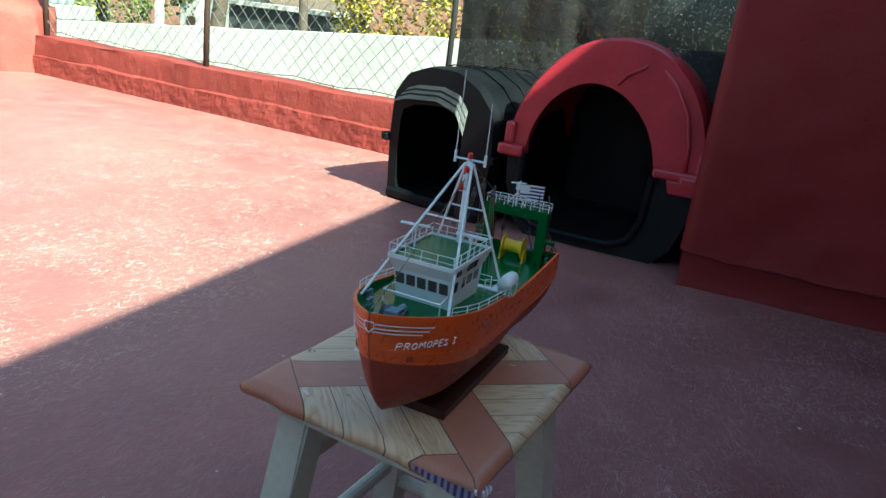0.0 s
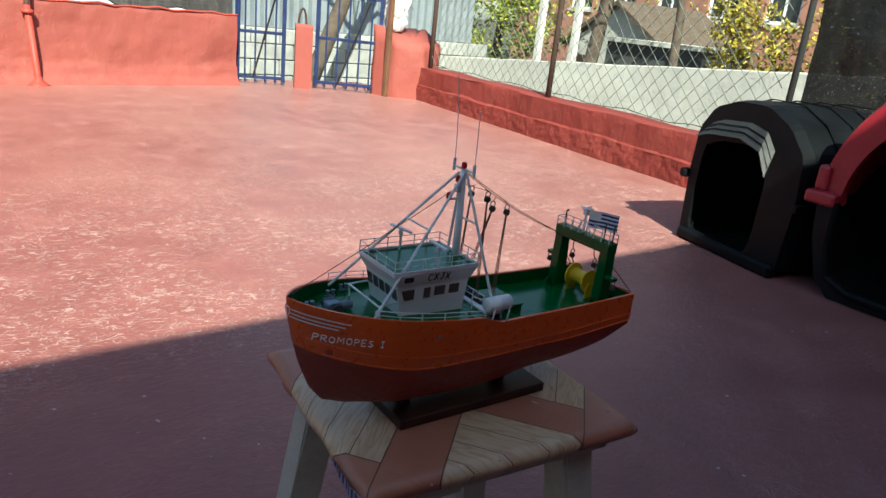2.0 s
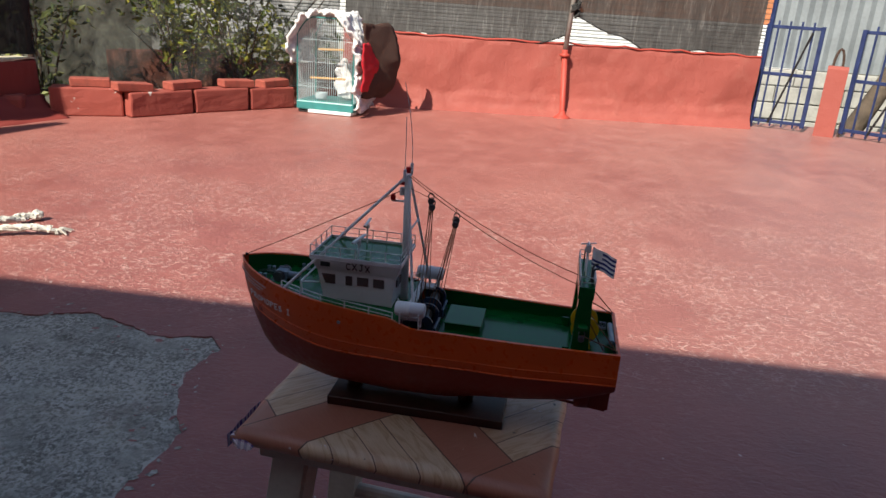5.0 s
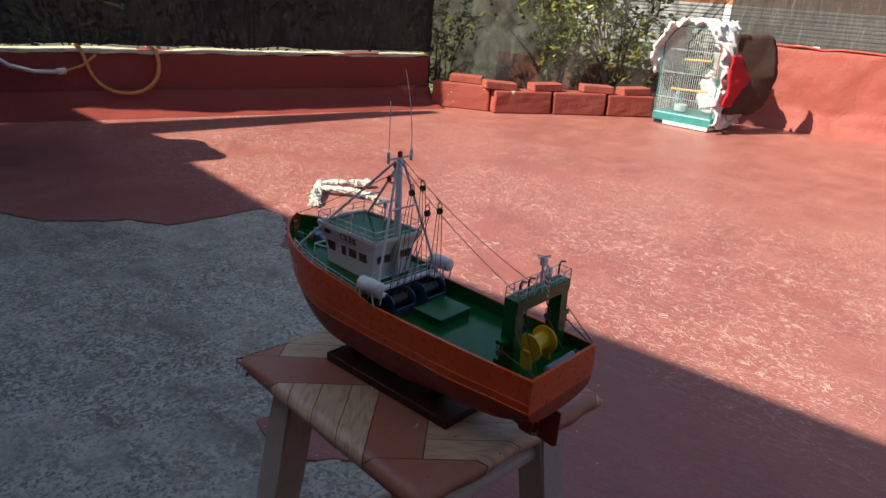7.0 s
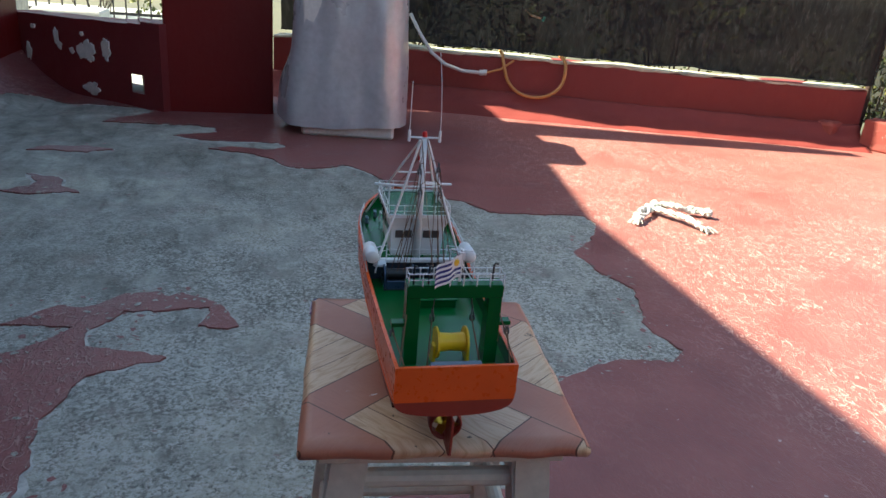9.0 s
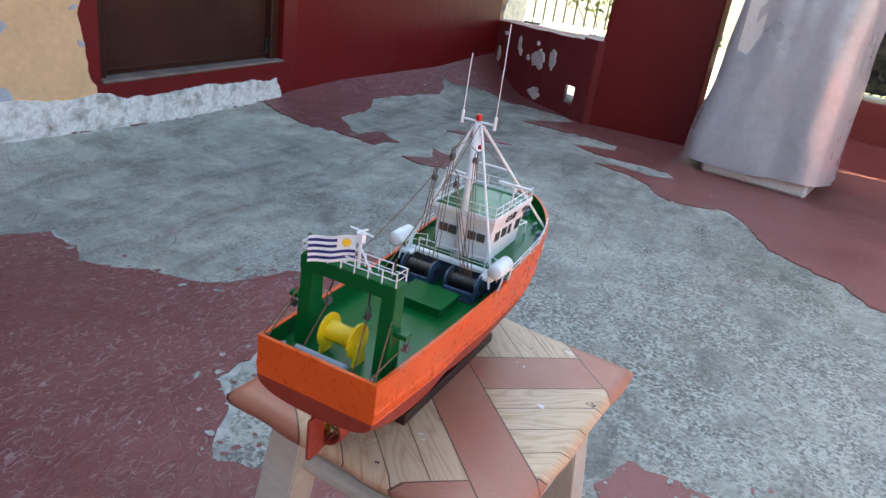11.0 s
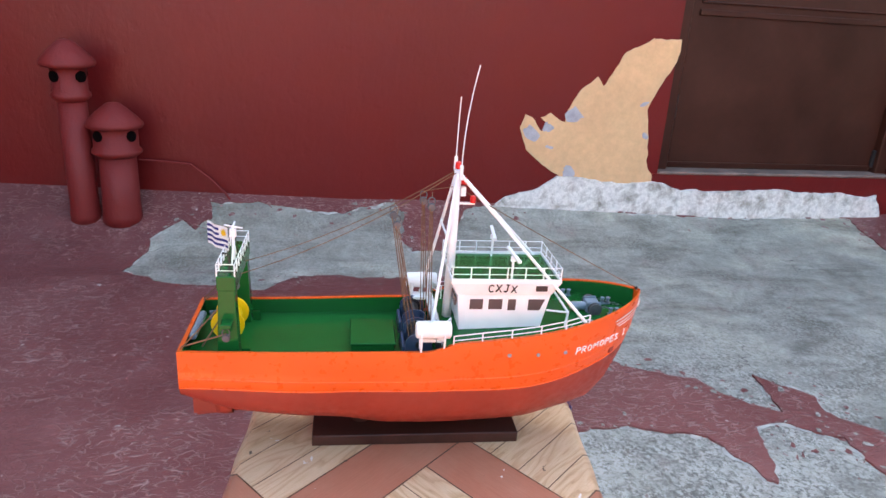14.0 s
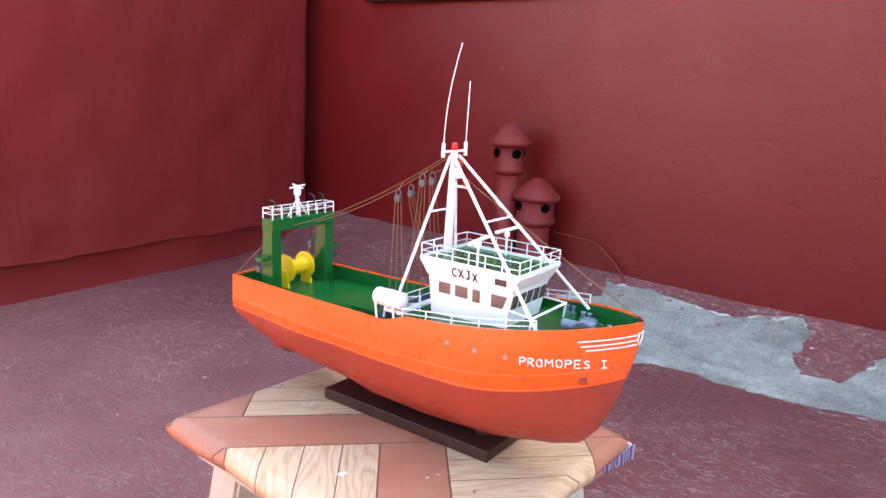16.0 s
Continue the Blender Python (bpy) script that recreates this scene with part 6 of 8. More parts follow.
wall_scab("bared_plaster", [(-0.52, 0.0), (-0.515, 0.085), (-0.56, 0.12), (-0.64, 0.14), (-0.70, 0.165), (-0.75, 0.20), (-0.84, 0.20), (-0.95, 0.185), (-1.05, 0.18), (-1.17, 0.185),
                            (-1.25, 0.155), (-1.45, 0.15), (-1.62, 0.165), (-1.75, 0.15), (-1.93, 0.155), (-2.04, 0.14), (-2.10, 0.145), (-2.145, 0.05), (-2.16, -0.03), (-0.52, -0.03)],
          0.012, M["plaster"], "crumbling pale plaster along the foot of the wall", 0.02, 0.010, 8.0)
bm = bmesh.new()
box(bm, (WALL_X - 0.004, DOOR_B - 0.05, SILL - 0.035), (WALL_X + 0.01, DOOR_A + 0.02, SILL))
part("door_step", bm, M["house_red"], house)


def vent_pipe(x, y, radius, high, cap, tilt, lower):
    """A fat stub pipe with a holed collar and a conical cap, all under the same red paint."""
    t = thing("roof_vent", "dark red painted vent pipe with a conical cap", "vent pipe", pose(x, y, 0.0, 0, tilt, 0), "vents by the wall")
    z0 = floor_rise(x, y) - 0.02
    part("pipe", lathe(bmesh.new(), [(radius * 1.10, z0), (radius * 1.04, z0 + 0.03), (radius, z0 + 0.06), (radius * 0.97, lower)], 24), M["vent_red"], t, smooth=True)
    collar = part("collar", lathe(bmesh.new(), [(radius * 1.02, lower - 0.012), (radius * 1.30, lower), (radius * 1.30, lower + 0.010), (radius * 1.16, lower + 0.016), (radius * 1.16, high - 0.070), (radius * 1.05, high - 0.068)], 24), M["vent_red"], t, smooth=True)
    part("cap", lathe(bmesh.new(), [(cap * 0.96, high - 0.076), (cap, high - 0.070), (cap, high - 0.062), (cap * 0.66, high - 0.032), (cap * 0.24, high - 0.003), (0.004, high)], 28), M["vent_red"], t, smooth=True)
    # solid near-black discs paint in the dark inside each hole
    for k in range(4):
        a = k * math.tau / 4 + 2.55
        bm = bmesh.new()
        mid = (lower + high - 0.04) / 2
        bmesh.ops.create_cone(bm, cap_ends=True, segments=16, radius1=0.0165, radius2=0.0165, depth=0.012,
                              matrix=Matrix.Translation((radius * 1.125 * math.cos(a), radius * 1.125 * math.sin(a), mid)) @ Matrix.Rotation(a, 4, "Z") @ Matrix.Rotation(radians(90), 4, "Y"))
        part("vent_hole", bm, M["hole"], collar, "near-black disc painting in a dark vent hole")
    return t


M["hole"] = material("painted_void", (0.004, 0.003, 0.003), 0.9, spec=0.0)
M["vent_red"] = wall_paint("thick_red_vent_paint", (0.17, 0.016, 0.015), (0.21, 0.04, 0.035), 0.6)
vent_pipe(1.745, 0.841, 0.043, 0.612, 0.078, -1.5, 0.445)
vent_pipe(1.742, 0.730, 0.057, 0.430, 0.084, 0.5, 0.275)
wire_ob = thing("wall_cable", "thin red painted cable sagging along the house wall", "cable")
part("cable", tube(bmesh.new(), [(WALL_X + 0.016 - 0.006, 0.69, 0.227), (WALL_X + 0.01, 0.60, 0.222), (WALL_X + 0.006, 0.53, 0.216), (WALL_X + 0.002, 0.47, 0.17), (WALL_X - 0.002, 0.42, 0.12), (WALL_X - 0.01, 0.39, 0.075)], 0.004, 6), M["vent_red"], wire_ob)
sill = thing("wall_ledge", "dark stained timber ledge high on the house wall", "ledge", pose(WALL_X + 0.05, 1.12, 1.045))
part("board", boxed((-0.035, -0.5, 0.0), (0.04, 0.5, 0.03), 0.003), M["door_wood"], sill)

# ---- kennels ----
M["grey_plastic"] = worn("weathered_black_plastic", (0.005, 0.006, 0.0075), 0.5, 0.25, 8, 0.2, 0.002, spec=0.12)
M["black_plastic"] = worn("black_plastic", (0.010, 0.010, 0.011), 0.42, 0.3, 10, 0.2, 0.002, spec=0.2)
M["red_plastic"] = worn("glossy_red_plastic", (0.36, 0.022, 0.036), 0.32, 0.15, 6, 0.12, 0.002)
M["grey_canopy"] = worn("sun_bleached_grey_plastic", (0.055, 0.057, 0.060), 0.5, 0.3, 9, 0.25, 0.002)


def front_panel(outline, hole, thick, y=0.0):
    """A panel in the plane of the front, with a doorway through it."""
    pts = [Vector(p) for p in outline] + [Vector(p) for p in hole]
    n, k = len(outline), len(hole)
    edges = [(i, (i + 1) % n) for i in range(n)] + [(n + i, n + (i + 1) % k) for i in range(k)]
    verts, _, faces, *_ = delaunay_2d_cdt(pts, edges, [], 0, 1e-5)
    bm = bmesh.new()
    vs = [bm.verts.new((v.x, y, v.y)) for v in verts]
    for f in faces:
        c = sum((verts[i] for i in f), Vector((0, 0))) / len(f)
        if inside(c, outline) and not inside(c, hole):
            bm.faces.new([vs[i] for i in f])
    got = bmesh.ops.extrude_face_region(bm, geom=list(bm.faces))
    for g in got["geom"]:
        if isinstance(g, bmesh.types.BMVert):
            g.co.y += thick
    bmesh.ops.recalc_face_normals(bm, faces=bm.faces)
    return bm


def shell(rings, thick=0.012, closed_back=True):
    """A skin through rings of points, given a thickness inwards."""
    bm = bmesh.new()
    vs = [[bm.verts.new(p) for p in r] for r in rings]
    for a, b in zip(vs, vs[1:]):
        for k in range(len(a) - 1):
            bm.faces.new((a[k], a[k + 1], b[k + 1], b[k]))
    if closed_back:
        bm.faces.new(vs[-1])
    bmesh.ops.recalc_face_normals(bm, faces=bm.faces)
    bmesh.ops.solidify(bm, geom=list(bm.faces), thickness=thick)
    return bm


def rounded(outline, amount=0.25, times=2):
    """Cuts the corners of a closed outline."""
    for _ in range(times):
        out = []
        for i in range(len(outline)):
            a, b = Vector(outline[i]), Vector(outline[(i + 1) % len(outline)])
            out += [tuple(a.lerp(b, amount)), tuple(a.lerp(b, 1 - amount))]
        outline = out
    return outline


# small black kennel with a shingled canopy
grey = thing("kennel", "weathered black plastic kennel with an open doorway and grey canopy", "dog kennel", pose(-0.925, 2.145, 0.0, 0, 0, -15), "dog kennels")
OUT = [(-0.235, 0.0), (0.285, 0.0), (0.305, 0.28), (0.290, 0.455), (0.205, 0.548), (0.09, 0.605), (-0.06, 0.605), (-0.175, 0.565), (-0.242, 0.47), (-0.25, 0.28)]
DOORWAY = [(-0.185, 0.045), (0.125, 0.045), (0.145, 0.10), (0.15, 0.36), (0.115, 0.425), (0.03, 0.452), (-0.12, 0.440), (-0.195, 0.405), (-0.20, 0.10)]
part("front", front_panel(rounded(OUT, 0.12, 1), rounded(DOORWAY, 0.15, 1), 0.02), M["grey_plastic"], grey)
prof = rounded(OUT, 0.12, 1)
body = part("body", shell([[(x * s, y, z * h) for x, z in prof + prof[:1]] for y, s, h in ((0.004, 1, 1), (0.05, 1.03, 1.012), (0.36, 1.04, 1.02), (0.62, 1.0, 0.99), (0.66, 0.94, 0.95))], 0.012), M["grey_plastic"], grey)
for y in (0.17, 0.30, 0.43, 0.56):
    part("roof_rib", shell([[(x * 1.045, y + d, z * 1.024 + 0.002) for x, z in OUT[2:9]] for d in (-0.006, 0.006)], 0.004, False), M["grey_plastic"], body)
for y in (0.0, 0.22):
    part("rim_band", boxed((-0.268, y - 0.012, 0.262), (-0.248, y + 0.25, 0.292), 0.004), M["grey_plastic"], grey)
    part("rim_band", boxed((0.300, y - 0.012, 0.262), (0.325, y + 0.25, 0.292), 0.004), M["grey_plastic"], grey)
part("latch", boxed((-0.29, -0.02, 0.255), (-0.25, 0.05, 0.292), 0.008), M["grey_plastic"], grey, "moulded side clip")
edge_line = [(-0.205, 0.44), (-0.135, 0.462), (0.03, 0.475), (0.135, 0.445), (0.185, 0.36)]
over_line = [(-0.165, 0.505), (-0.105, 0.525), (0.03, 0.535), (0.115, 0.515), (0.165, 0.455)]
for k in range(4):
    bm = bmesh.new()
    a0, a1, b0, b1 = edge_line[k], edge_line[k + 1], over_line[k], over_line[k + 1]
    f = [bm.verts.new(p) for p in ((a0[0], -0.050, a0[1]), (a1[0], -0.050, a1[1]), (b1[0], -0.004, b1[1]), (b0[0], -0.004, b0[1]))]
    bm.faces.new(f)
    bmesh.ops.solidify(bm, geom=list(bm.faces), thickness=0.016)
    canopy = part("canopy_shingle", bm, M["grey_canopy"], grey, "sun-bleached grey canopy panel")
    for j in (0.33, 0.66):
        p = [Vector(f0).lerp(Vector(f1), j) for f0, f1 in (((a0[0], -0.052, a0[1] + 0.003), (b0[0], -0.006, b0[1] + 0.004)), ((a1[0], -0.052, a1[1] + 0.003), (b1[0], -0.006, b1[1] + 0.004)))]
        part("shingle_line", bar(p[0], p[1], 0.0022, 5), M["grey_plastic"], canopy)
part("kennel_floor", boxed((-0.225, 0.03, 0.0), (0.225, 0.62, 0.02)), M["black_plastic"], grey)
part("front_base", boxed((-0.235, -0.02, 0.0), (0.285, 0.03, 0.05), 0.012), M["grey_plastic"], grey)

# large kennel: red dome on a black tub
def soft(points, times=2):
    """Cuts the corners of an open line, keeping its ends."""
    for _ in range(times):
        out = [points[0]]
        for a, b in zip(points, points[1:]):
            a, b = Vector(a), Vector(b)
            out += [tuple(a.lerp(b, 0.25)), tuple(a.lerp(b, 0.75))]
        points = out + [points[-1]]
    return points


def spaced(points, n):
    """The line taken at n + 1 even steps."""
    pts = [Vector(p) for p in points]
    run = [0.0]
    for a, b in zip(pts, pts[1:]):
        run.append(run[-1] + (b - a).length)
    out, j = [], 0
    for i in range(n + 1):
        s = run[-1] * i / n
        while j < len(pts) - 2 and run[j + 1] < s:
            j += 1
        out.append(pts[j].lerp(pts[j + 1], min(1.0, (s - run[j]) / max(1e-9, run[j + 1] - run[j]))))
    return out


def front_band(outer, inner, thick, n=40):
    """A band of the front between an outer and an inner line, with a thickness."""
    bm = bmesh.new()
    rows = [[bm.verts.new((p.x, y, p.y)) for p, y in ((a, 0.0), (b, 0.0), (b, thick), (a, thick))] for a, b in zip(spaced(outer, n), spaced(inner, n))]
    for r, q in zip(rows, rows[1:]):
        for k in range(4):
            bm.faces.new((r[k], q[k], q[(k + 1) % 4], r[(k + 1) % 4]))
    bm.faces.new(rows[0])
    bm.faces.new(rows[-1][::-1])
    bmesh.ops.recalc_face_normals(bm, faces=bm.faces)
    return bm


red = thing("kennel", "large kennel with a glossy red domed top over a black tub", "dog kennel", pose(-0.195, 2.075, 0.0, 0, 0, -3), "dog kennels")
DOME = [(-0.385, 0.335), (-0.372, 0.46), (-0.325, 0.58), (-0.245, 0.69), (-0.135, 0.775), (0.0, 0.812), (0.135, 0.795), (0.25, 0.72), (0.33, 0.60), (0.372, 0.47), (0.385, 0.335)]
DOME = soft(DOME)
ARCH = [(-0.308, 0.335), (-0.295, 0.44), (-0.24, 0.55), (-0.16, 0.62), (-0.07, 0.648), (0.03, 0.625), (0.12, 0.555), (0.18, 0.46), (0.21, 0.335)]
ARCH = soft(ARCH)
part("dome_front", front_band(DOME, ARCH, 0.03), M["red_plastic"], red, "glossy red front of the dome")
dome = part("dome", shell([[(x * s, y, 0.335 + (z - 0.335) * h) for x, z in DOME] for y, s, h in ((0.0, 1, 1), (0.03, 1.035, 1.03), (0.08, 1.04, 1.035), (0.09, 1.0, 0.995), (0.45, 0.99, 0.985), (0.70, 0.93, 0.90), (0.78, 0.80, 0.74))], 0.012), M["red_plastic"], red, "glossy red domed roof", smooth=True)
dome.data.set_sharp_from_angle(angle=radians(35))
part("dome_ridge", tube(bmesh.new(), [(0.015, -0.004, 0.65), (0.045, -0.008, 0.69), (0.10, -0.004, 0.72), (0.15, 0.04, 0.785), (0.16, 0.10, 0.80)], 0.006, 7), M["red_plastic"], dome)
for s in (1, -1):
    part("dome_clip", boxed((s * 0.36 - 0.055, -0.035, 0.315), (s * 0.36 + 0.055, 0.06, 0.362), 0.012, 2), M["red_plastic"], red, "red moulded clip")
    part("dome_clip", boxed((s * 0.375 - 0.022, -0.02, 0.36), (s * 0.375 + 0.022, 0.05, 0.45), 0.012, 2), M["red_plastic"], red)
part("dome_lip", boxed((0.205, -0.030, 0.337), (0.405, 0.05, 0.374), 0.010, 2), M["red_plastic"], red, "red moulded lip over the tub")
part("dome_latch", frustum((0.275, 0.365, 0.028, 0.288), (0.262, 0.385, 0.030, 0.338), 0.004), M["red_plastic"], red, "red latch tab", m=Matrix.Translation((0, -0.006, 0)))
part("dome_crease", tube(bmesh.new(), [(0.318, -0.004, 0.374), (0.312, -0.008, 0.47), (0.285, -0.008, 0.58), (0.225, -0.004, 0.675), (0.16, 0.01, 0.735)], 0.008, 7), M["red_plastic"], dome, smooth=True)
TUB = [(-0.38, 0.333), (-0.365, 0.2), (-0.32, 0.06), (-0.26, 0.0), (0.26, 0.0), (0.32, 0.06), (0.365, 0.2), (0.38, 0.333)]
MOUTH = [(-0.308, 0.334), (-0.305, 0.18), (-0.275, 0.075), (-0.19, 0.04), (0.09, 0.04), (0.165, 0.075), (0.20, 0.16), (0.21, 0.334)]
part("tub_front", front_band(soft(TUB, 1), soft(MOUTH, 1), 0.03), M["black_plastic"], red)
part("tub", shell([[(x * s, y, z) for x, z in TUB] for y, s in ((0.0, 1.0), (0.1, 1.03), (0.6, 1.02), (0.76, 0.9))], 0.012), M["black_plastic"], red, "black lower tub")
# extra black panel added inside to stop light showing through the seam
part("seam_stop", boxed((-0.31, 0.70, 0.02), (0.31, 0.725, 0.60), 0.02), M["black_plastic"], red)
for x0, lean in ((0.20, 0.05), (-0.20, -0.05)):
    part("dome_crease", tube(bmesh.new(), [(x0, 0.10, 0.775 - abs(x0) * 0.28), (x0 * 1.25, 0.30, 0.745 - abs(x0) * 0.42), (x0 * 1.3 + lean, 0.58, 0.66 - abs(x0) * 0.45)], 0.007, 7), M["red_plastic"], dome, smooth=True)
part("tub_floor", boxed((-0.27, 0.02, 0.0), (0.27, 0.72, 0.022)), M["black_plastic"], red)
part("mouth_rim", tube(bmesh.new(), [(x, -0.012, z) for x, z in MOUTH], 0.016, 8), M["grey_plastic"], red, "dark rounded sill of the doorway")

# ---- covered appliance in the corner ----
def silver_sheet():
    m = worn("silver_grey_dust_cover", (0.50, 0.515, 0.54), 0.30, 0.10, 4, 0.2, 0.002, metal=0.25)
    where = place_of(m, True)
    bump(m, fractal(m, where, 4, 3, 0.55, 0.3), 0.45, 0.02)
    bump(m, fractal(m, where, 14, 2, 0.5, 0.3), 0.2, 0.005)
    return m


M["cover"] = silver_sheet()
M["white_plastic"] = worn("white_appliance_enamel", (0.66, 0.65, 0.62), 0.35, 0.05, 8, 0.05, 0.001)
machine = thing("covered_appliance", "white appliance under a loose silver-grey dust cover", "washing machine", pose(-0.325, -3.07, 0.0, 0, 0, -11))
part("cabinet", boxed((-0.235, -0.22, 0.0), (0.235, 0.235, 0.86), 0.012), M["white_plastic"], machine)
bm = bmesh.new()
rings = []
for z in [0.055 + 0.845 * k / 26 for k in range(27)]:
    ring = []
    for k in range(72):
        a = k * math.tau / 72
        c, s = math.cos(a), math.sin(a)
        r = 1 / max(abs(c) ** 6 + abs(s) ** 6, 1e-9) ** (1 / 6)
        flare = 0.262 + 0.055 * (1 - z / 0.9) ** 1.5 * (0.6 + 1.5 * max(0, c) ** 2) + 0.035 * max(0, c) * math.exp(-((z - 0.20) / 0.16) ** 2)
        fold = 0.018 * noise.noise(Vector((c * 3.1, s * 3.1, z * 1.6))) + 0.007 * noise.noise(Vector((c * 7, s * 7, z * 6))) + 0.010 * (1 - z) * math.sin(9 * a + 2 * z) * max(0.2, noise.noise(Vector((c * 2, s * 2, 8))) + 0.4)
        ring.append(bm.verts.new(((flare + fold) * c * r, (0.245 + 0.02 * (1 - z) + fold) * s * r, z + 0.012 * math.sin(3 * a + 1) * (z < 0.08))))
    rings.append(ring)
for a, b in zip(rings, rings[1:]):
    for k in range(72):
        bm.faces.new((a[k], a[(k + 1) % 72], b[(k + 1) % 72], b[k]))
bm.faces.new(rings[-1])
part("dust_cover", bm, M["cover"], machine, "creased silver-grey dust cover", smooth=True)

# ---- hoses over the parapet ----
def parapet_point(x, off, z):
    """A place above the parapet's line; off metres into the yard."""
    a, b = Vector((*PAR_A, 0)), Vector((*PAR_B, 0))
    d = (b - a).normalized()
    p = a + d * ((x - a.x) / d.x)
    return p + Vector((-d.y, d.x, 0)) * -off + Vector((0, 0, z)) if Vector((-d.y, d.x, 0)).y < 0 else p + Vector((-d.y, d.x, 0)) * off + Vector((0, 0, z))


M["hose_orange"] = worn("orange_hose", (0.50, 0.22, 0.06), 0.45, 0.15, 30, 0.1, 0.001)
M["hose_white"] = worn("white_pipe", (0.60, 0.58, 0.55), 0.4, 0.1, 30, 0.1, 0.001)
hose = thing("garden_hose", "looped orange garden hose hanging over the parapet", "hose")
part("hose", tube(bmesh.new(), soft([tuple(parapet_point(x, o, z)) for x, o, z in ((-1.37, -0.12, 0.37), (-1.385, 0.01, 0.37), (-1.40, 0.04, 0.30), (-1.43, 0.06, 0.20), (-1.50, 0.085, 0.135), (-1.60, 0.09, 0.112), (-1.70, 0.085, 0.135), (-1.77, 0.06, 0.20), (-1.785, 0.04, 0.30), (-1.77, 0.01, 0.365), (-1.75, -0.12, 0.37))]), 0.011, 8), M["hose_orange"], hose, smooth=True)
spout = thing("drain_pipe", "white flexible drain pipe coming over the parapet", "pipe")
part("pipe", tube(bmesh.new(), [parapet_point(x, o, z) for x, o, z in ((-0.80, 0.0, 0.56), (-0.87, 0.05, 0.45), (-0.95, 0.07, 0.34), (-1.04, 0.08, 0.275), (-1.15, 0.08, 0.243), (-1.27, 0.07, 0.24))], 0.012, 8), M["hose_white"], spout, smooth=True)
part("fitting", bar(parapet_point(-1.255, 0.07, 0.24), parapet_point(-1.30, 0.065, 0.245), 0.019, 10), M["hose_white"], spout)
part("copper_tail", tube(bmesh.new(), [parapet_point(x, o, z) for x, o, z in ((-1.30, 0.065, 0.245), (-1.38, 0.05, 0.27), (-1.46, 0.02, 0.33))], 0.007, 6), M["hose_orange"], spout)
M["tarnish"] = worn("tarnished_brass", (0.30, 0.20, 0.12), 0.45, 0.3, 60, 0.2, 0.001, metal=0.7)
tap = thing("brass_tap", "small brass tap with a green handle poking through the net", "tap")
part("tap_body", bar(parapet_point(-1.53, 0.05, 0.62), parapet_point(-1.59, 0.085, 0.605), 0.008, 8), M["tarnish"], tap)
part("tap_handle", bar(parapet_point(-1.60, 0.09, 0.59), parapet_point(-1.61, 0.09, 0.62), 0.009, 8), worn("green_plastic", (0.02, 0.14, 0.10), 0.5, 0.1, 40), tap)
part("tap_pipe", bar(parapet_point(-1.53, 0.05, 0.62), parapet_point(-1.50, -0.2, 0.64), 0.006, 8), M["tarnish"], tap)

# ---- chewed rope on the floor ----
M["rope"] = worn("frayed_white_rope", (0.56, 0.55, 0.50), 0.95, 0.3, 60, 0.6, 0.003)
rope = thing("rope_toy", "frayed off-white knotted rope lying on the floor", "rope", pose(-1.38, -1.60, 0.0))
rng = random.Random(4)
for sx, sy, ex, ey, n in ((0.15, 0.05, 0.0, -0.09, 4), (0.0, -0.10, -0.18, 0.0, 5), (0.02, -0.05, -0.07, 0.15, 4)):
    for k in range(n):
        turn = rng.uniform(0, 6.28)
        pts = []
        for i in range(25):
            t = i / 24
            twist = turn + 9.0 * t
            pts.append(Vector((sx + (ex - sx) * t + 0.012 * math.cos(twist) + rng.uniform(-0.004, 0.004), sy + (ey - sy) * t + 0.012 * math.sin(twist) + rng.uniform(-0.004, 0.004),
                               0.018 + 0.010 * math.sin(t * 3.1) + 0.008 * math.cos(twist * 1.1))))
        part("rope_strand", tube(bmesh.new(), pts, [rng.uniform(0.0045, 0.010) for _ in pts], 6), M["rope"], rope)
for c in ((-0.01, -0.10, 0.022), (0.15, 0.05, 0.018), (-0.19, 0.0, 0.022)):
    bm = bmesh.new()
    bmesh.ops.create_icosphere(bm, subdivisions=3, radius=0.019)
    for v in bm.verts:
        v.co *= 1 + 0.35 * noise.noise(v.co * 90)
        v.co += Vector(c)
        v.co.z = max(v.co.z, 0.001)
    part("knot", bm, M["rope"], rope)
for k in range(40):
    a = Vector((0.14, 0.045, 0.016)) if k % 2 else Vector((-0.07, 0.15, 0.014))
    d = Vector((rng.uniform(0.0, 0.06) if k % 2 else rng.uniform(-0.05, 0.02), rng.uniform(0.01, 0.05), 0))
    part("fray", tube(bmesh.new(), [a, a + d * 0.5 + Vector((0, 0, 0.006)), a + d - Vector((0, 0, 0.008))], 0.0022, 4), M["rope"], rope)

# ---- planter edge, cage, gate, fence, nets ----
def toward(a, b):
    """A frame standing at a, its x axis along a to b."""
    return Matrix.Translation((a[0], a[1], 0)) @ Matrix.Rotation(math.atan2(b[1] - a[1], b[0] - a[0]), 4, "Z")


M["block_red"] = wall_paint("red_painted_concrete_block", (0.27, 0.062, 0.048), (0.36, 0.15, 0.12), 0.8, 0.06)
M["clay"] = worn("red_painted_clay_brick", (0.29, 0.066, 0.046), 0.85, 0.3, 18, 0.6, 0.003)
rng = random.Random(11)
BLOCKS = [((-3.746, -2.535), (-3.548, -2.918), 0.185), ((-4.10, -2.22), (-3.72, -2.47), 0.165), ((-4.45, -1.95), (-4.115, -2.21), 0.165), ((-4.77, -1.705), (-4.465, -1.94), 0.16)]


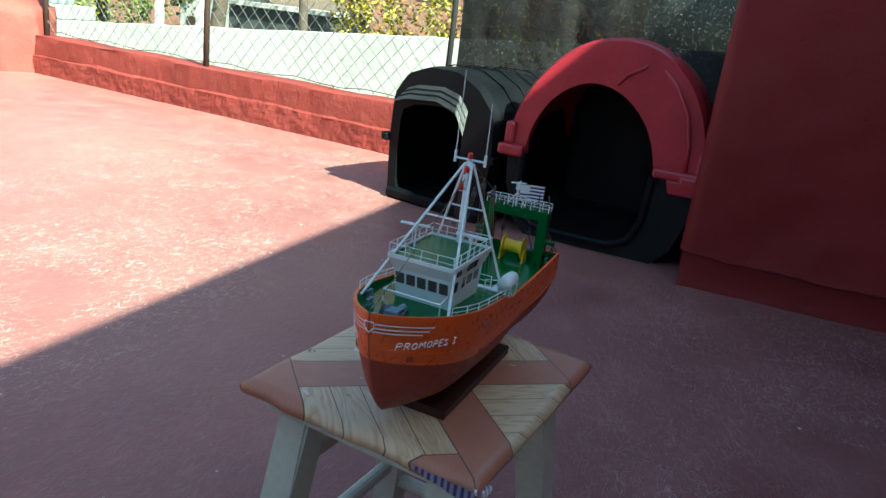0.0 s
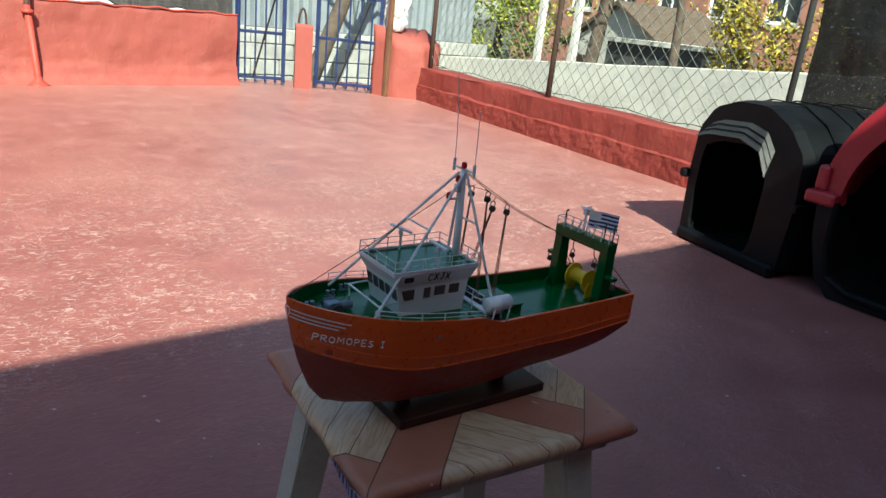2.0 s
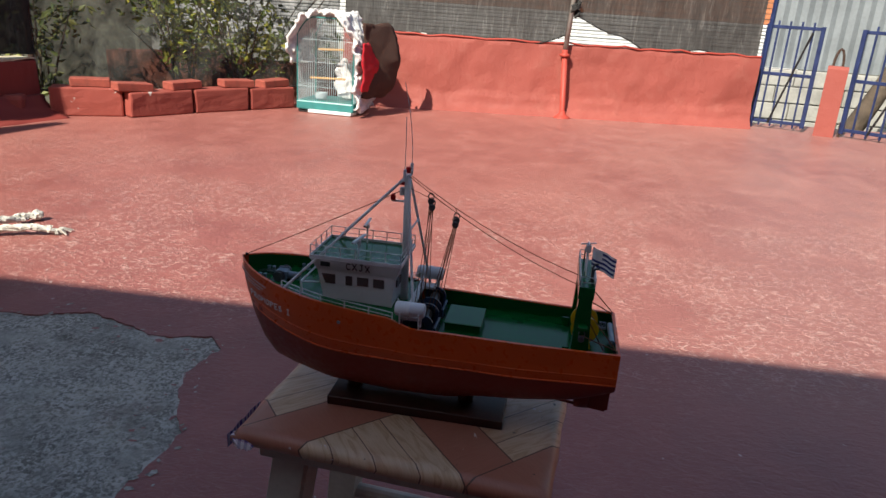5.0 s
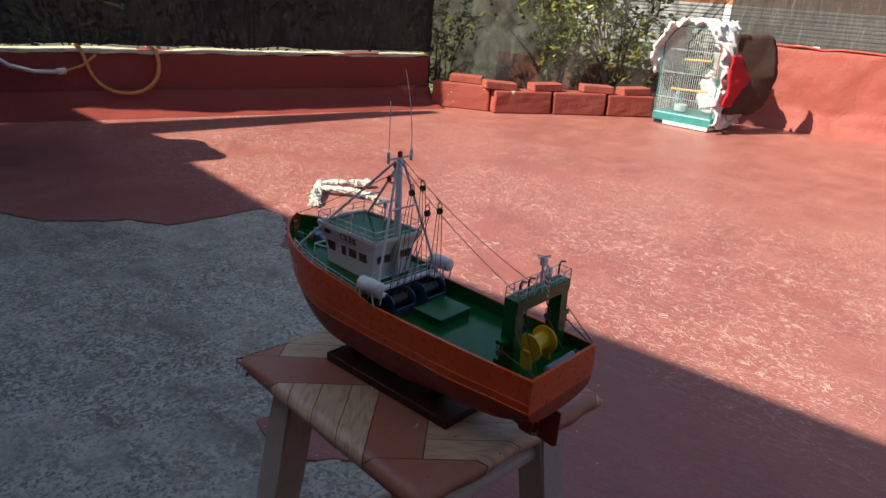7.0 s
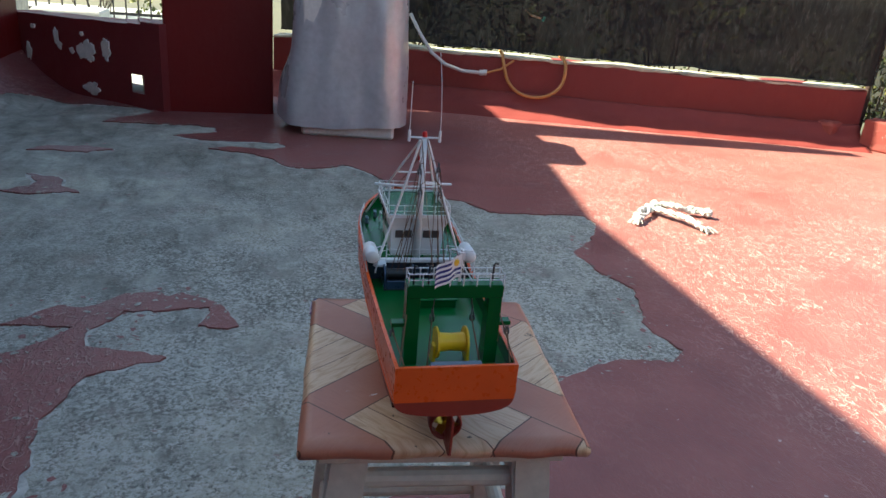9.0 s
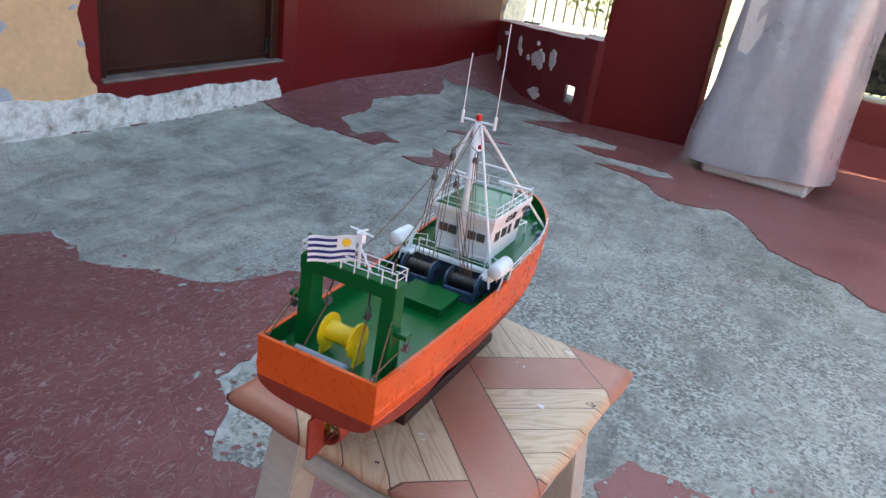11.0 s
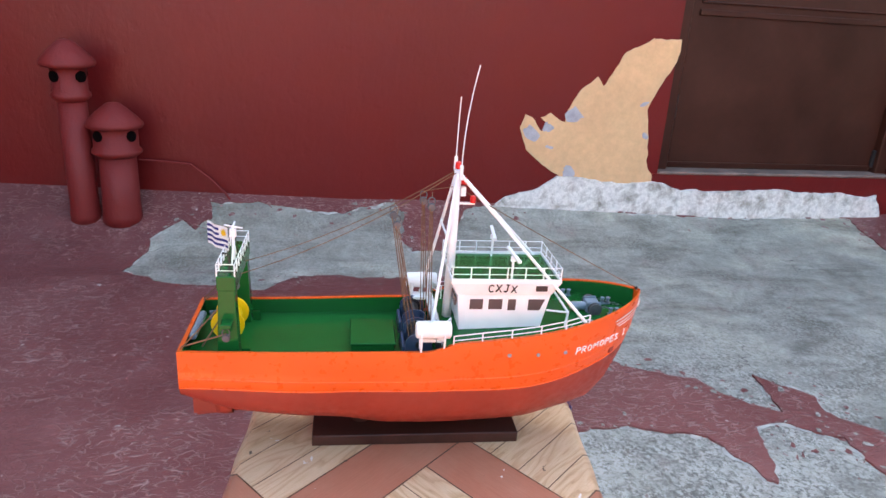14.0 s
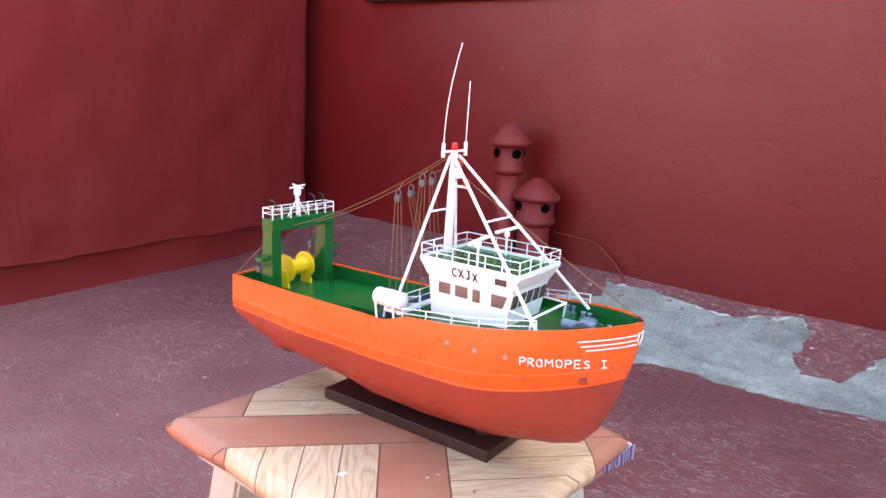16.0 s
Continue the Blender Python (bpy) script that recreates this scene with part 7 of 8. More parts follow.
def rough_block(length, depth, high, seed, bevel=0.012):
    """A cast block with knocked corners."""
    bm = boxed((0, -depth, 0), (length, 0, high), bevel, 2)
    bmesh.ops.subdivide_edges(bm, edges=[e for e in bm.edges if e.calc_length() > 0.08], cuts=3, use_grid_fill=True)
    for v in bm.verts:
        v.co += 0.006 * noise.noise_vector(v.co * 14 + Vector((seed, 0, 0)))
        v.co.z = max(0.0, v.co.z) if v.co.z < 0.02 else v.co.z
    return bm


for i, (a, b, h) in enumerate(BLOCKS):
    length = math.dist(a, b)
    ob = tagged(part("planter_block", rough_block(length, 0.17, h, 3.7 * i), M["block_red"], m=toward(b, a) @ Matrix.Diagonal((1, -1, 1, 1)), smooth=False), "red painted concrete block edging the planter bed", "block", "blocks edging the bed")
    ob.data.flip_normals()
ob = tagged(part("stone_chunk", rough_block(0.15, 0.13, 0.14, 40.0, 0.03), M["block_red"], m=pose(-3.54, -3.06, 0, 0, 0, 25)), "broken red painted lump of concrete beside the blocks", "stone")
loose = boxed((-0.12, -0.06, 0.0), (0.12, 0.06, 0.055), 0.006)
for v in loose.verts:
    v.co += 0.004 * noise.noise_vector(v.co * 25)
loose_mesh = mesh_of(loose, "loose_brick", M["clay"])
for i, (k, t, turn, tip) in enumerate(((0, 0.55, 4, 1), (1, 0.12, -3, 3), (1, 0.93, 5, -1.5), (2, 0.85, -4, 1), (3, 0.6, 7, -2))):
    a, b, h = BLOCKS[k]
    a, b = Vector((*b, 0)), Vector((*a, 0))
    p = a.lerp(b, t)
    side_way = Vector((b.y - a.y, a.x - b.x, 0)).normalized()
    ang = math.degrees(math.atan2(b.y - a.y, b.x - a.x))
    ob = new("loose_brick", loose_mesh)
    ob.matrix_basis = pose(p.x - 0.075 * side_way.x, p.y - 0.075 * side_way.y, h + 0.002, 0, tip, ang + turn)
    tagged(ob, "loose red clay brick laid on the planter blocks", "brick", "loose bricks on the blocks")

# bird cage on the floor, covered with a fleece
CA, CB = Vector((-4.585, -1.635, 0)), Vector((-4.545, -1.175, 0))
cage = thing("bird_cage", "teal wire bird cage on the floor under a white fleece", "bird cage", toward(CB, CA) @ Matrix.Diagonal((1, -1, 1, 1)))
CW, CD, CH = 0.46, 0.38, 0.70
M["teal"] = worn("teal_plastic", (0.03, 0.20, 0.20), 0.35, 0.15, 12, 0.1, 0.001)
M["cage_wire"] = worn("pale_blue_coated_wire", (0.42, 0.52, 0.56), 0.35, 0.15, 30, 0.1, 0.001)
M["pine"] = worn("yellow_pine_dowel", (0.55, 0.33, 0.10), 0.6, 0.2, 40, 0.2, 0.001)
M["fleece"] = worn("white_fleece", (0.74, 0.73, 0.74), 0.95, 0.12, 40, 0.8, 0.006)
M["red_cloth"] = worn("red_cloth", (0.42, 0.008, 0.02), 0.85, 0.25, 30, 0.6, 0.003)
M["brown_blanket"] = worn("brown_blanket", (0.055, 0.025, 0.018), 0.95, 0.3, 30, 0.8, 0.005)
tray = part("tray", boxed((0, 0.0, 0.025), (CW, CD, 0.095), 0.012, 2), M["teal"], cage, "teal plastic tray")
part("tray_slide", boxed((0.015, -0.012, 0.004), (CW - 0.10, CD - 0.02, 0.03), 0.004), M["white"], tray, "white slide-out tray")
part("foot_rim", boxed((0.03, 0.02, 0.0), (CW - 0.01, CD, 0.024), 0.004), M["black"], tray)


def arch(x):
    """The roof line of the cage over its width."""
    u = abs(2 * x / CW - 1)
    return CH - 0.14 * max(0.0, (u - 0.45) / 0.55) ** 1.6


wires_front = bmesh.new()
for k in range(27):
    x = 0.012 + (CW - 0.024) * k / 26
    for y in (0.008, CD - 0.008):
        tube(wires_front, [(x, y, 0.09), (x, y, arch(x))], 0.0016, 4)
    if 0 < k < 26:
        tube(wires_front, [(x, 0.008, arch(x)), (x, CD - 0.008, arch(x))], 0.0016, 4)
for z in (0.2, 0.38, 0.54):
    tube(wires_front, [(0.01, 0.006, z), (CW - 0.01, 0.006, z), (CW - 0.01, CD - 0.006, z), (0.01, CD - 0.006, z)], 0.002, 4, closed=True)
for k in range(1, 18):
    y = 0.008 + (CD - 0.016) * k / 18
    for x in (0.01, CW - 0.01):
        tube(wires_front, [(x, y, 0.09), (x, y, arch(x))], 0.0016, 4)
part("wire_mesh", wires_front, M["cage_wire"], cage, "thin pale blue cage bars")
for y in (0.006, CD - 0.006):
    part("rim_wire", tube(bmesh.new(), [(0.01, y, 0.09)] + [(0.01 + (CW - 0.02) * k / 14, y, arch(0.01 + (CW - 0.02) * k / 14)) for k in range(15)] + [(CW - 0.01, y, 0.09)], 0.005, 6), M["teal"], cage, "teal rim")
for x0, x1, y, z in ((0.08, 0.36, 0.03, 0.27), (0.10, 0.30, 0.05, 0.48)):
    part("perch", bar((x0, y, z), (x1, y, z - 0.008), 0.008, 10), M["pine"], cage, "yellow wooden perch")
part("food_dish", lathe(bmesh.new(), [(0.03, 0.10), (0.045, 0.11), (0.048, 0.15), (0.044, 0.152), (0.038, 0.115)], 16, (0.29, 0.09, 0)), M["cage_wire"], cage, "grey plastic food dish")


def cloth(points_u, points_v, place_at, thick, rough, seed, mat, name, label, category, freq=9.0):
    """A soft sheet over a grid, crumpled, with a thickness."""
    bm = bmesh.new()
    grid = [[bm.verts.new(place_at(i / (points_u - 1), j / (points_v - 1))) for j in range(points_v)] for i in range(points_u)]
    for i in range(points_u - 1):
        for j in range(points_v - 1):
            bm.faces.new((grid[i][j], grid[i + 1][j], grid[i + 1][j + 1], grid[i][j + 1]))
    bmesh.ops.recalc_face_normals(bm, faces=bm.faces)
    bm.normal_update()
    for v in bm.verts:
        q = v.co * freq + Vector((seed, 0, 0))
        v.co += rough * noise.noise_vector(q) + 0.5 * rough * noise.noise_vector(q * 2.7)
    bmesh.ops.solidify(bm, geom=list(bm.faces), thickness=thick)
    return tagged(part(name, bm, mat, smooth=True), label, category)


to_world = toward(CB, CA) @ Matrix.Diagonal((1, -1, 1, 1))


def over_cage(u, v):
    """Round the back of the arch from one side to the other, with a hem lapping over the front."""
    s = -0.52 + u * (CW + 0.72)
    if s < 0:
        x, z = -0.04, arch(0.0) + s
    elif s > CW:
        x, z = CW + 0.045, arch(CW) - (s - CW) * 1.0
    else:
        x, z = s, arch(s) + 0.04
    hem = 0.05 + 0.03 * math.sin(17 * u) + 0.02 * math.sin(41 * u + 1)
    return to_world @ Vector((x, -hem + v * (CD + 0.06), z))


cloth(170, 50, over_cage, 0.018, 0.034, 4.0, M["fleece"], "fleece_cover", "fluffy white fleece draped over the cage", "cloth", 14)
cloth(14, 16, lambda u, v: to_world @ Vector((0.05 + 0.14 * u, 0.19 + 0.04 * u, 0.12 + 0.30 * v * (0.45 + 0.55 * u if u < 0.5 else 1.0 - 0.5 * (u - 0.5)))), 0.05, 0.02, 9.0, M["fleece"], "fleece_blanket", "crumpled white fleece inside the cage", "cloth", 18)
cloth(10, 22, lambda u, v: to_world @ Vector((-0.07 - 0.09 * math.sin(3.0 * v) * u, -0.03 + 0.28 * u, 0.20 + 0.34 * v)), 0.012, 0.014, 15.0, M["red_cloth"], "red_cloth", "red cloth hanging down the side of the cage", "cloth", 9)
cloth(12, 22, lambda u, v: to_world @ Vector((-0.05 - 0.20 * math.sin(0.4 + 2.2 * v) * u, 0.04 + 0.30 * u, 0.14 + 0.54 * v)), 0.016, 0.02, 25.0, M["brown_blanket"], "brown_blanket", "dark brown blanket hanging behind the cage", "cloth", 7)

# red standpipe against the garden wall
pipe = thing("standpipe", "red painted pipe with a clamp against the garden wall", "pipe", pose(-5.505, 0.42, 0.0))
M["pipe_red"] = wall_paint("red_pipe_paint", (0.36, 0.055, 0.04), (0.42, 0.10, 0.07), 0.5)
M["galvanised"] = worn("grey_galvanised_pipe", (0.30, 0.29, 0.27), 0.5, 0.25, 20, 0.2, 0.001, metal=0.4)
part("pipe", tube(bmesh.new(), [(0.03, 0.0, -0.01), (0.012, 0.0, 0.05), (-0.01, -0.035, 0.56)], 0.024, 14), M["pipe_red"], pipe, smooth=True)
part("ring_clamp", lathe(bmesh.new(), [(0.024, 0.50), (0.042, 0.505), (0.044, 0.525), (0.026, 0.53)], 16, (-0.009, -0.032, 0)), M["pipe_red"], pipe, smooth=True)
part("upper_pipe", tube(bmesh.new(), [(-0.01, -0.034, 0.55), (-0.03, 0.03, 1.7)], 0.021, 14), M["galvanised"], pipe, "bare grey upper pipe", smooth=True)
part("footing", lathe(bmesh.new(), [(0.085, -0.005), (0.06, 0.012), (0.032, 0.03), (0.024, 0.06)], 16, (0.02, 0, 0)), M["pipe_red"], pipe, smooth=True)
knot = bmesh.new()
for k in range(5):
    a = k * 1.3
    tube(knot, [(-0.02 + 0.03 * math.cos(a + j), 0.01 + 0.035 * math.sin(a + j), 0.82 + 0.022 * j + 0.01 * k) for j in range(5)], 0.013, 6)
M["net"] = worn("black_net_rag", (0.018, 0.018, 0.018), 0.9, 0.3, 60, 0.5, 0.002)
part("tie_rag", knot, M["net"], pipe, "black rag tied round the pipe", smooth=True)

# blue steel gate in two leaves, a pillar between them
M["gate_blue"] = worn("dark_blue_gate_enamel", (0.010, 0.022, 0.085), 0.4, 0.25, 14, 0.15, 0.001)
M["rust"] = worn("rusty_iron", (0.05, 0.027, 0.018), 0.85, 0.35, 30, 0.6, 0.002)


def gate_leaf(a, b, high, bars, label):
    g = thing("gate_leaf", label, "gate", toward(a, b), "gate leaves")
    w = math.dist(a, b)
    for x in (0.018, w - 0.018):
        part("stile", boxed((x - 0.018, -0.018, 0.03), (x + 0.018, 0.018, high), 0.003), M["gate_blue"], g)
    for z in (0.062, 0.47, high - 0.02):
        part("rail", boxed((0.036, -0.012, z - 0.014), (w - 0.036, 0.012, z + 0.014), 0.003), M["gate_blue"], g)
    for k in range(bars):
        x = w * (k + 1) / (bars + 1)
        part("gate_bar", boxed((x - 0.008, -0.0085, 0.02), (x + 0.008, 0.0085, high + 0.03), 0.002), M["gate_blue"], g)
    part("brace", bar((w * 0.35, -0.02, 0.05), (w * 0.8, -0.02, high - 0.05), 0.009, 8), M["black"], g, "dark iron brace")
    part("hinge_pin", bar((0.0, 0.0, 0.0), (0.0, 0.0, 0.12), 0.012, 8), M["rust"], g)
    return g


gate_leaf((-5.985, 2.10), (-5.83, 2.53), 0.88, 4, "dark blue barred steel gate leaf, shut")
gate_leaf((-5.72, 2.78), (-5.36, 3.29), 0.88, 5, "wider dark blue barred steel gate leaf beside the stub wall")
bm = long_wall((-5.735, 2.745), (-5.79, 2.60), 0.12, -0.3, 0.58, 0.04, 0.012, 13.0, top_round=0.025)
setting("gate_pillar", bm, M["parapet_red"], "slim red plastered gate pillar with a rusty loop", "pillar")
loop = thing("iron_loop", "rusty iron loop set in the top of the gate pillar", "iron loop", pose(-5.80, 2.68, 0.575))
part("loop", tube(bmesh.new(), [(0, 0.04 * math.cos(k * math.pi / 8), -0.02 + 0.16 * math.sin(k * math.pi / 8)) for k in range(9)], 0.011, 8), M["rust"], loop)
bm = bmesh.new()
slab(bm, [(-5.40, 3.22), (-5.17, 3.34), (-5.05, 3.56), (-5.12, 3.80), (-5.45, 3.72)], -0.3, 0.63)
bmesh.ops.subdivide_edges(bm, edges=list(bm.edges), cuts=6, use_grid_fill=True)
for v in bm.verts:
    v.co += 0.022 * noise.noise_vector(v.co * 7)
    if v.co.z > 0.3:
        v.co.z -= 0.12 * max(0.0, min(1.0, (v.co.x + 5.32) / 0.2)) * (v.co.z - 0.3) / 0.33
        v.co.z += 0.03 * noise.noise(v.co * 11)
setting("stub_wall", bm, M["parapet_red"], "lumpy red plastered stub wall at the gate", "wall", smooth=True)
post = thing("leaning_post", "brown weathered timber post leaning at the gate", "post", pose(-5.24, 3.285, 0.0, 3, 4, 10))
part("timber", boxed((-0.022, -0.02, 0.0), (0.022, 0.02, 1.5), 0.004), worn("brown_timber", (0.15, 0.07, 0.035), 0.8, 0.3, 12, 0.5, 0.003), post)
bm = bmesh.new()
bmesh.ops.create_icosphere(bm, subdivisions=4, radius=0.16, matrix=Matrix.Translation((-5.36, 3.42, 0.80)) @ Matrix.Diagonal((0.75, 0.75, 1.7, 1)))
for v in bm.verts:
    v.co += 0.045 * noise.noise_vector(v.co * 11) + 0.02 * noise.noise_vector(v.co * 31)
    v.co.z = max(v.co.z, 0.60)
tagged(part("sack", bm, M["fleece"], smooth=True), "crumpled white plastic sack on the stub wall", "sack")

# chain-link fence on the low wall
M["fence_wire"] = worn("dull_galvanised_wire", (0.20, 0.22, 0.19), 0.6, 0.3, 40, 0.2, 0.001, metal=0.3)
fence = thing("chain_link_fence", "rusty chain-link fence on the low red wall", "fence")
FA, FB = Vector((-5.06, 3.66, 0)), Vector((-1.33, 3.20, 0))
span, F_LOW, F_HIGH, CELL = (FB - FA).length, 0.315, 1.55, 0.105
fence_at = toward(FA, FB)
bm = bmesh.new()
k = -int((F_HIGH - F_LOW) / CELL) - 1
while k * CELL < span:
    for lean in (1, -1):
        pts = []
        for j in range(13):
            z = F_LOW + (F_HIGH - F_LOW) * j / 12
            x = k * CELL + ((z - F_LOW) if lean > 0 else (F_HIGH - z)) * 0.95
            if 0 <= x <= span:
                q = Vector((x * 3, z * 3, 0))
                pts.append(fence_at @ Vector((x + 0.012 * noise.noise(q), 0.004 * lean + 0.02 * noise.noise(q * 0.6), z + 0.01 * noise.noise(q + Vector((9, 0, 0))))))
        if len(pts) > 1:
            tube(bm, pts, 0.0021, 4)
    k += 1
part("wire_mesh", bm, M["fence_wire"], fence, "thin diamond wire mesh")
for z in (0.33, 1.5):
    part("line_wire", tube(bmesh.new(), [fence_at @ Vector((span * j / 20, 0.006, z + 0.012 * math.sin(j * 1.9))) for j in range(21)], 0.0028, 5), M["rust"], fence)
for x, y, r in ((-5.05, 3.655, 0.022), (-3.24, 3.43, 0.021), (-1.31, 3.17, 0.017)):
    part("post", tube(bmesh.new(), [(x, y, 0.25), (x + 0.004, y, 0.8), (x - 0.006, y, 1.7)], r, 10), M["net"] if x > -2 else M["rust"], fence, "dark rusty iron post", smooth=True)

# shade nets
def net_fabric(name, tone, cover, stretch, torn=0.0, spec=0.3, tight=0.0):
    """Woven plastic net: dark threads with light coming through the gaps."""
    m = material(name, tone, 0.75, spec=spec)
    where = place_of(m)
    mapping = m.node_tree.nodes.new("ShaderNodeMapping")
    mapping.inputs["Scale"].default_value = stretch
    wire(m, where, mapping.inputs["Vector"])
    slubs = fractal(m, mapping.outputs[0], 7, 7, 0.7, 0.8)
    fine = fractal(m, where, 120, 3, 0.6)
    big = fractal(m, where, 2.2, 4)
    colour(m, ramp(m, slubs, [(0.3, tuple(c * 0.5 for c in tone)), (0.55, tone), (0.75, tuple(c * 2.6 for c in tone))]))
    open_weave = mixed(m, 1.0, ramp(m, slubs, [(0.36, (1.0,) * 3), (0.66, (1 - 2.2 * (1 - cover),) * 3)]), ramp(m, fine, [(0.3, (0.965,) * 3), (0.7, (1.0,) * 3)]), "MULTIPLY")
    alpha = mixed(m, 1.0, open_weave, ramp(m, big, [(0.3, (cover * 0.95,) * 3), (0.65, (1.0,) * 3)]), "MULTIPLY")
    if torn:
        holes = fractal(m, mapping.outputs[0], 70, 4, 0.65, 0.5)
        alpha = mixed(m, 1.0, alpha, ramp(m, holes, [(0.66 - torn, (1.0,) * 3), (0.69 - torn, (0.25,) * 3)]), "MULTIPLY")
    alpha = ramp(m, alpha, [(0.0, (tight,) * 3), (1.0, (1.0,) * 3)])
    wire(m, alpha, m.node_tree.nodes["Principled BSDF"].inputs["Alpha"])
    bump(m, slubs, 0.5, 0.01)
    return m


M["net_black"] = net_fabric("black_shade_net", (0.021, 0.0215, 0.022), 0.975, (4.5, 4.5, 1.5), spec=0.15, tight=0.66)
M["net_torn"] = net_fabric("torn_black_shade_net", (0.009, 0.0095, 0.010), 0.99, (1.6, 1.6, 2.2), 0.05, tight=0.70)
M["net_brown"] = net_fabric("sun_greyed_shade_net", (0.042, 0.040, 0.039), 0.99, (5.0, 5.0, 0.7))
M["net_thin"] = net_fabric("thin_grey_shade_net", (0.035, 0.037, 0.034), 0.80, (1.5, 1.5, 1.0))


def shade_net(path, low, high, mat, label, seed, sag=0.02, fold=0.03, across=6.0, upward=1.2):
    """A net hung along a line on the plan; low and high may be numbers or functions of the way along (0 to 1)."""
    pts = [Vector((*p, 0)) for p in path]
    lengths = [0.0]
    for a, b in zip(pts, pts[1:]):
        lengths.append(lengths[-1] + (b - a).length)
    total = lengths[-1]
    nu, nv = max(8, int(total / 0.035)), 28
    bm, grid = bmesh.new(), []
    for i in range(nu + 1):
        s = total * i / nu
        j = max(k for k in range(len(pts) - 1) if lengths[k] <= s + 1e-9)
        way = (pts[j + 1] - pts[j]).normalized()
        p = pts[j] + way * (s - lengths[j])
        out = Vector((-way.y, way.x, 0))
        u = i / nu
        z0 = low(u) if callable(low) else low
        z1 = high(u) if callable(high) else high
        z0 += sag * noise.noise(Vector((s * 3.1, seed, 0))) + 0.35 * sag * noise.noise(Vector((s * 17, seed, 3)))
        col = []
        for k in range(nv + 1):
            z = z0 + (z1 - z0) * k / nv
            f = fold * noise.noise(Vector((s * across, z * upward, seed))) + 0.3 * fold * noise.noise(Vector((s * across * 3.3, z * upward * 2.5, seed + 4)))
            col.append(bm.verts.new(p + out * f + Vector((0, 0, z))))
        grid.append(col)
    for a, b in zip(grid, grid[1:]):
        for k in range(nv):
            bm.faces.new((a[k], b[k], b[k + 1], a[k + 1]))
    foot = [col[0].co.copy() + Vector((0, 0, 0.004)) for col in grid]
    head = [col[-1].co.copy() for col in grid]
    net = thing("shade_net", label, "shade net", group="shade nets")
    part("netting", bm, mat, net, smooth=True)
    part("hem", tube(bmesh.new(), foot[::2] + [foot[-1]], 0.006, 6), M["net"], net, "rolled dark hem", smooth=True)
    part("head_wire", tube(bmesh.new(), head[::4] + [head[-1]], 0.004, 5), M["rust"], net, smooth=True)
    return net


shade_net([(0.55, 3.07), (-1.30, 3.27)], 0.27, 1.75, M["net_torn"], "torn black shade net hung behind the kennels", 3.0, 0.02, 0.05, 4.0, 2.5)
shade_net([(-5.39, -1.47), (-5.545, 0.40)], lambda u: 0.585 + 0.10 * max(0.0, (u - 0.86) / 0.14), 1.7, M["net_brown"], "sun-greyed shade net tied along the garden wall", 8.0, 0.03, 0.02, 9.0, 0.8)
shade_net([(-5.55, 0.42), (-5.90, 2.04)], lambda u: 0.60 + 0.24 * max(0.0, 1 - u / 0.36), 1.7, M["net_brown"], "frayed shade net drawn up beside the pipe", 14.0, 0.05, 0.03, 8.0, 1.0)
shade_net([(0.0, -4.29), (-1.6, -3.775), (-3.70, -3.10)], lambda u: 0.385 - 0.015 * u, 1.9, M["net_black"], "black shade net hung over the red parapet", 21.0, 0.025, 0.045, 7.0, 2.0)
shade_net([(-3.70, -3.10), (-3.72, -3.02), (-3.92, -2.72), (-4.28, -2.42), (-4.70, -2.07), (-5.22, -1.62), (-5.33, -1.5)], lambda u: 0.14 - 0.02 * u, lambda u: 1.05 - 0.22 * math.sin(3.1 * u) + 0.5 * max(0, u - 0.75), M["net_thin"], "thin grey net draped behind the planter blocks", 31.0, 0.03, 0.07, 3.5, 2.5)
part_post = thing("net_post", "dark iron post holding the shade net", "post")
part("post", bar((-3.72, -3.13, -0.1), (-3.70, -3.12, 1.8), 0.024, 10), M["rust"], part_post)
part_post = thing("net_post", "dark blue iron post at the end of the garden wall", "post")
part("post", bar((-5.95, 2.11, -0.1), (-5.98, 2.14, 1.7), 0.02, 10), M["gate_blue"], part_post)
cloth(12, 10, lambda u, v: Vector((-3.83 - 0.13 * u, -2.93 + 0.17 * u, 0.90 + 0.16 * v + 0.05 * math.sin(4 * u))), 0.012, 0.02, 2.0, worn("blue_cloth", (0.01, 0.10, 0.22), 0.8, 0.2, 30, 0.4, 0.002), "blue_cloth", "small blue cloth hung over the thin net", "cloth", 12)
tie_rope = thing("tie_rope", "sagging red painted rope along the wall top", "rope")
part("cord", tube(bmesh.new(), [Vector((*GATE_W0, 0)).lerp(Vector((*GATE_W1, 0)), j / 30) + Vector((0.0, 0.0, 0.607 + 0.012 * math.sin(2.3 * j) * math.sin(0.7 * j))) for j in range(31)], 0.008, 6), M["pipe_red"], tie_rope)
for j, (t, ln) in enumerate(((0.155, 0.09), (0.185, 0.05), (0.24, 0.06))):
    p = Vector((*GATE_W0, 0)).lerp(Vector((*GATE_W1, 0)), t)
    tagged(part("tile_scrap", boxed((-0.025, -ln / 2, 0), (0.025, ln / 2, 0.014), 0.004), M["whitewash"], m=pose(p.x - 0.03, p.y, 0.603, 0, 0, 9)), "broken white tile lying on the wall top", "tile")

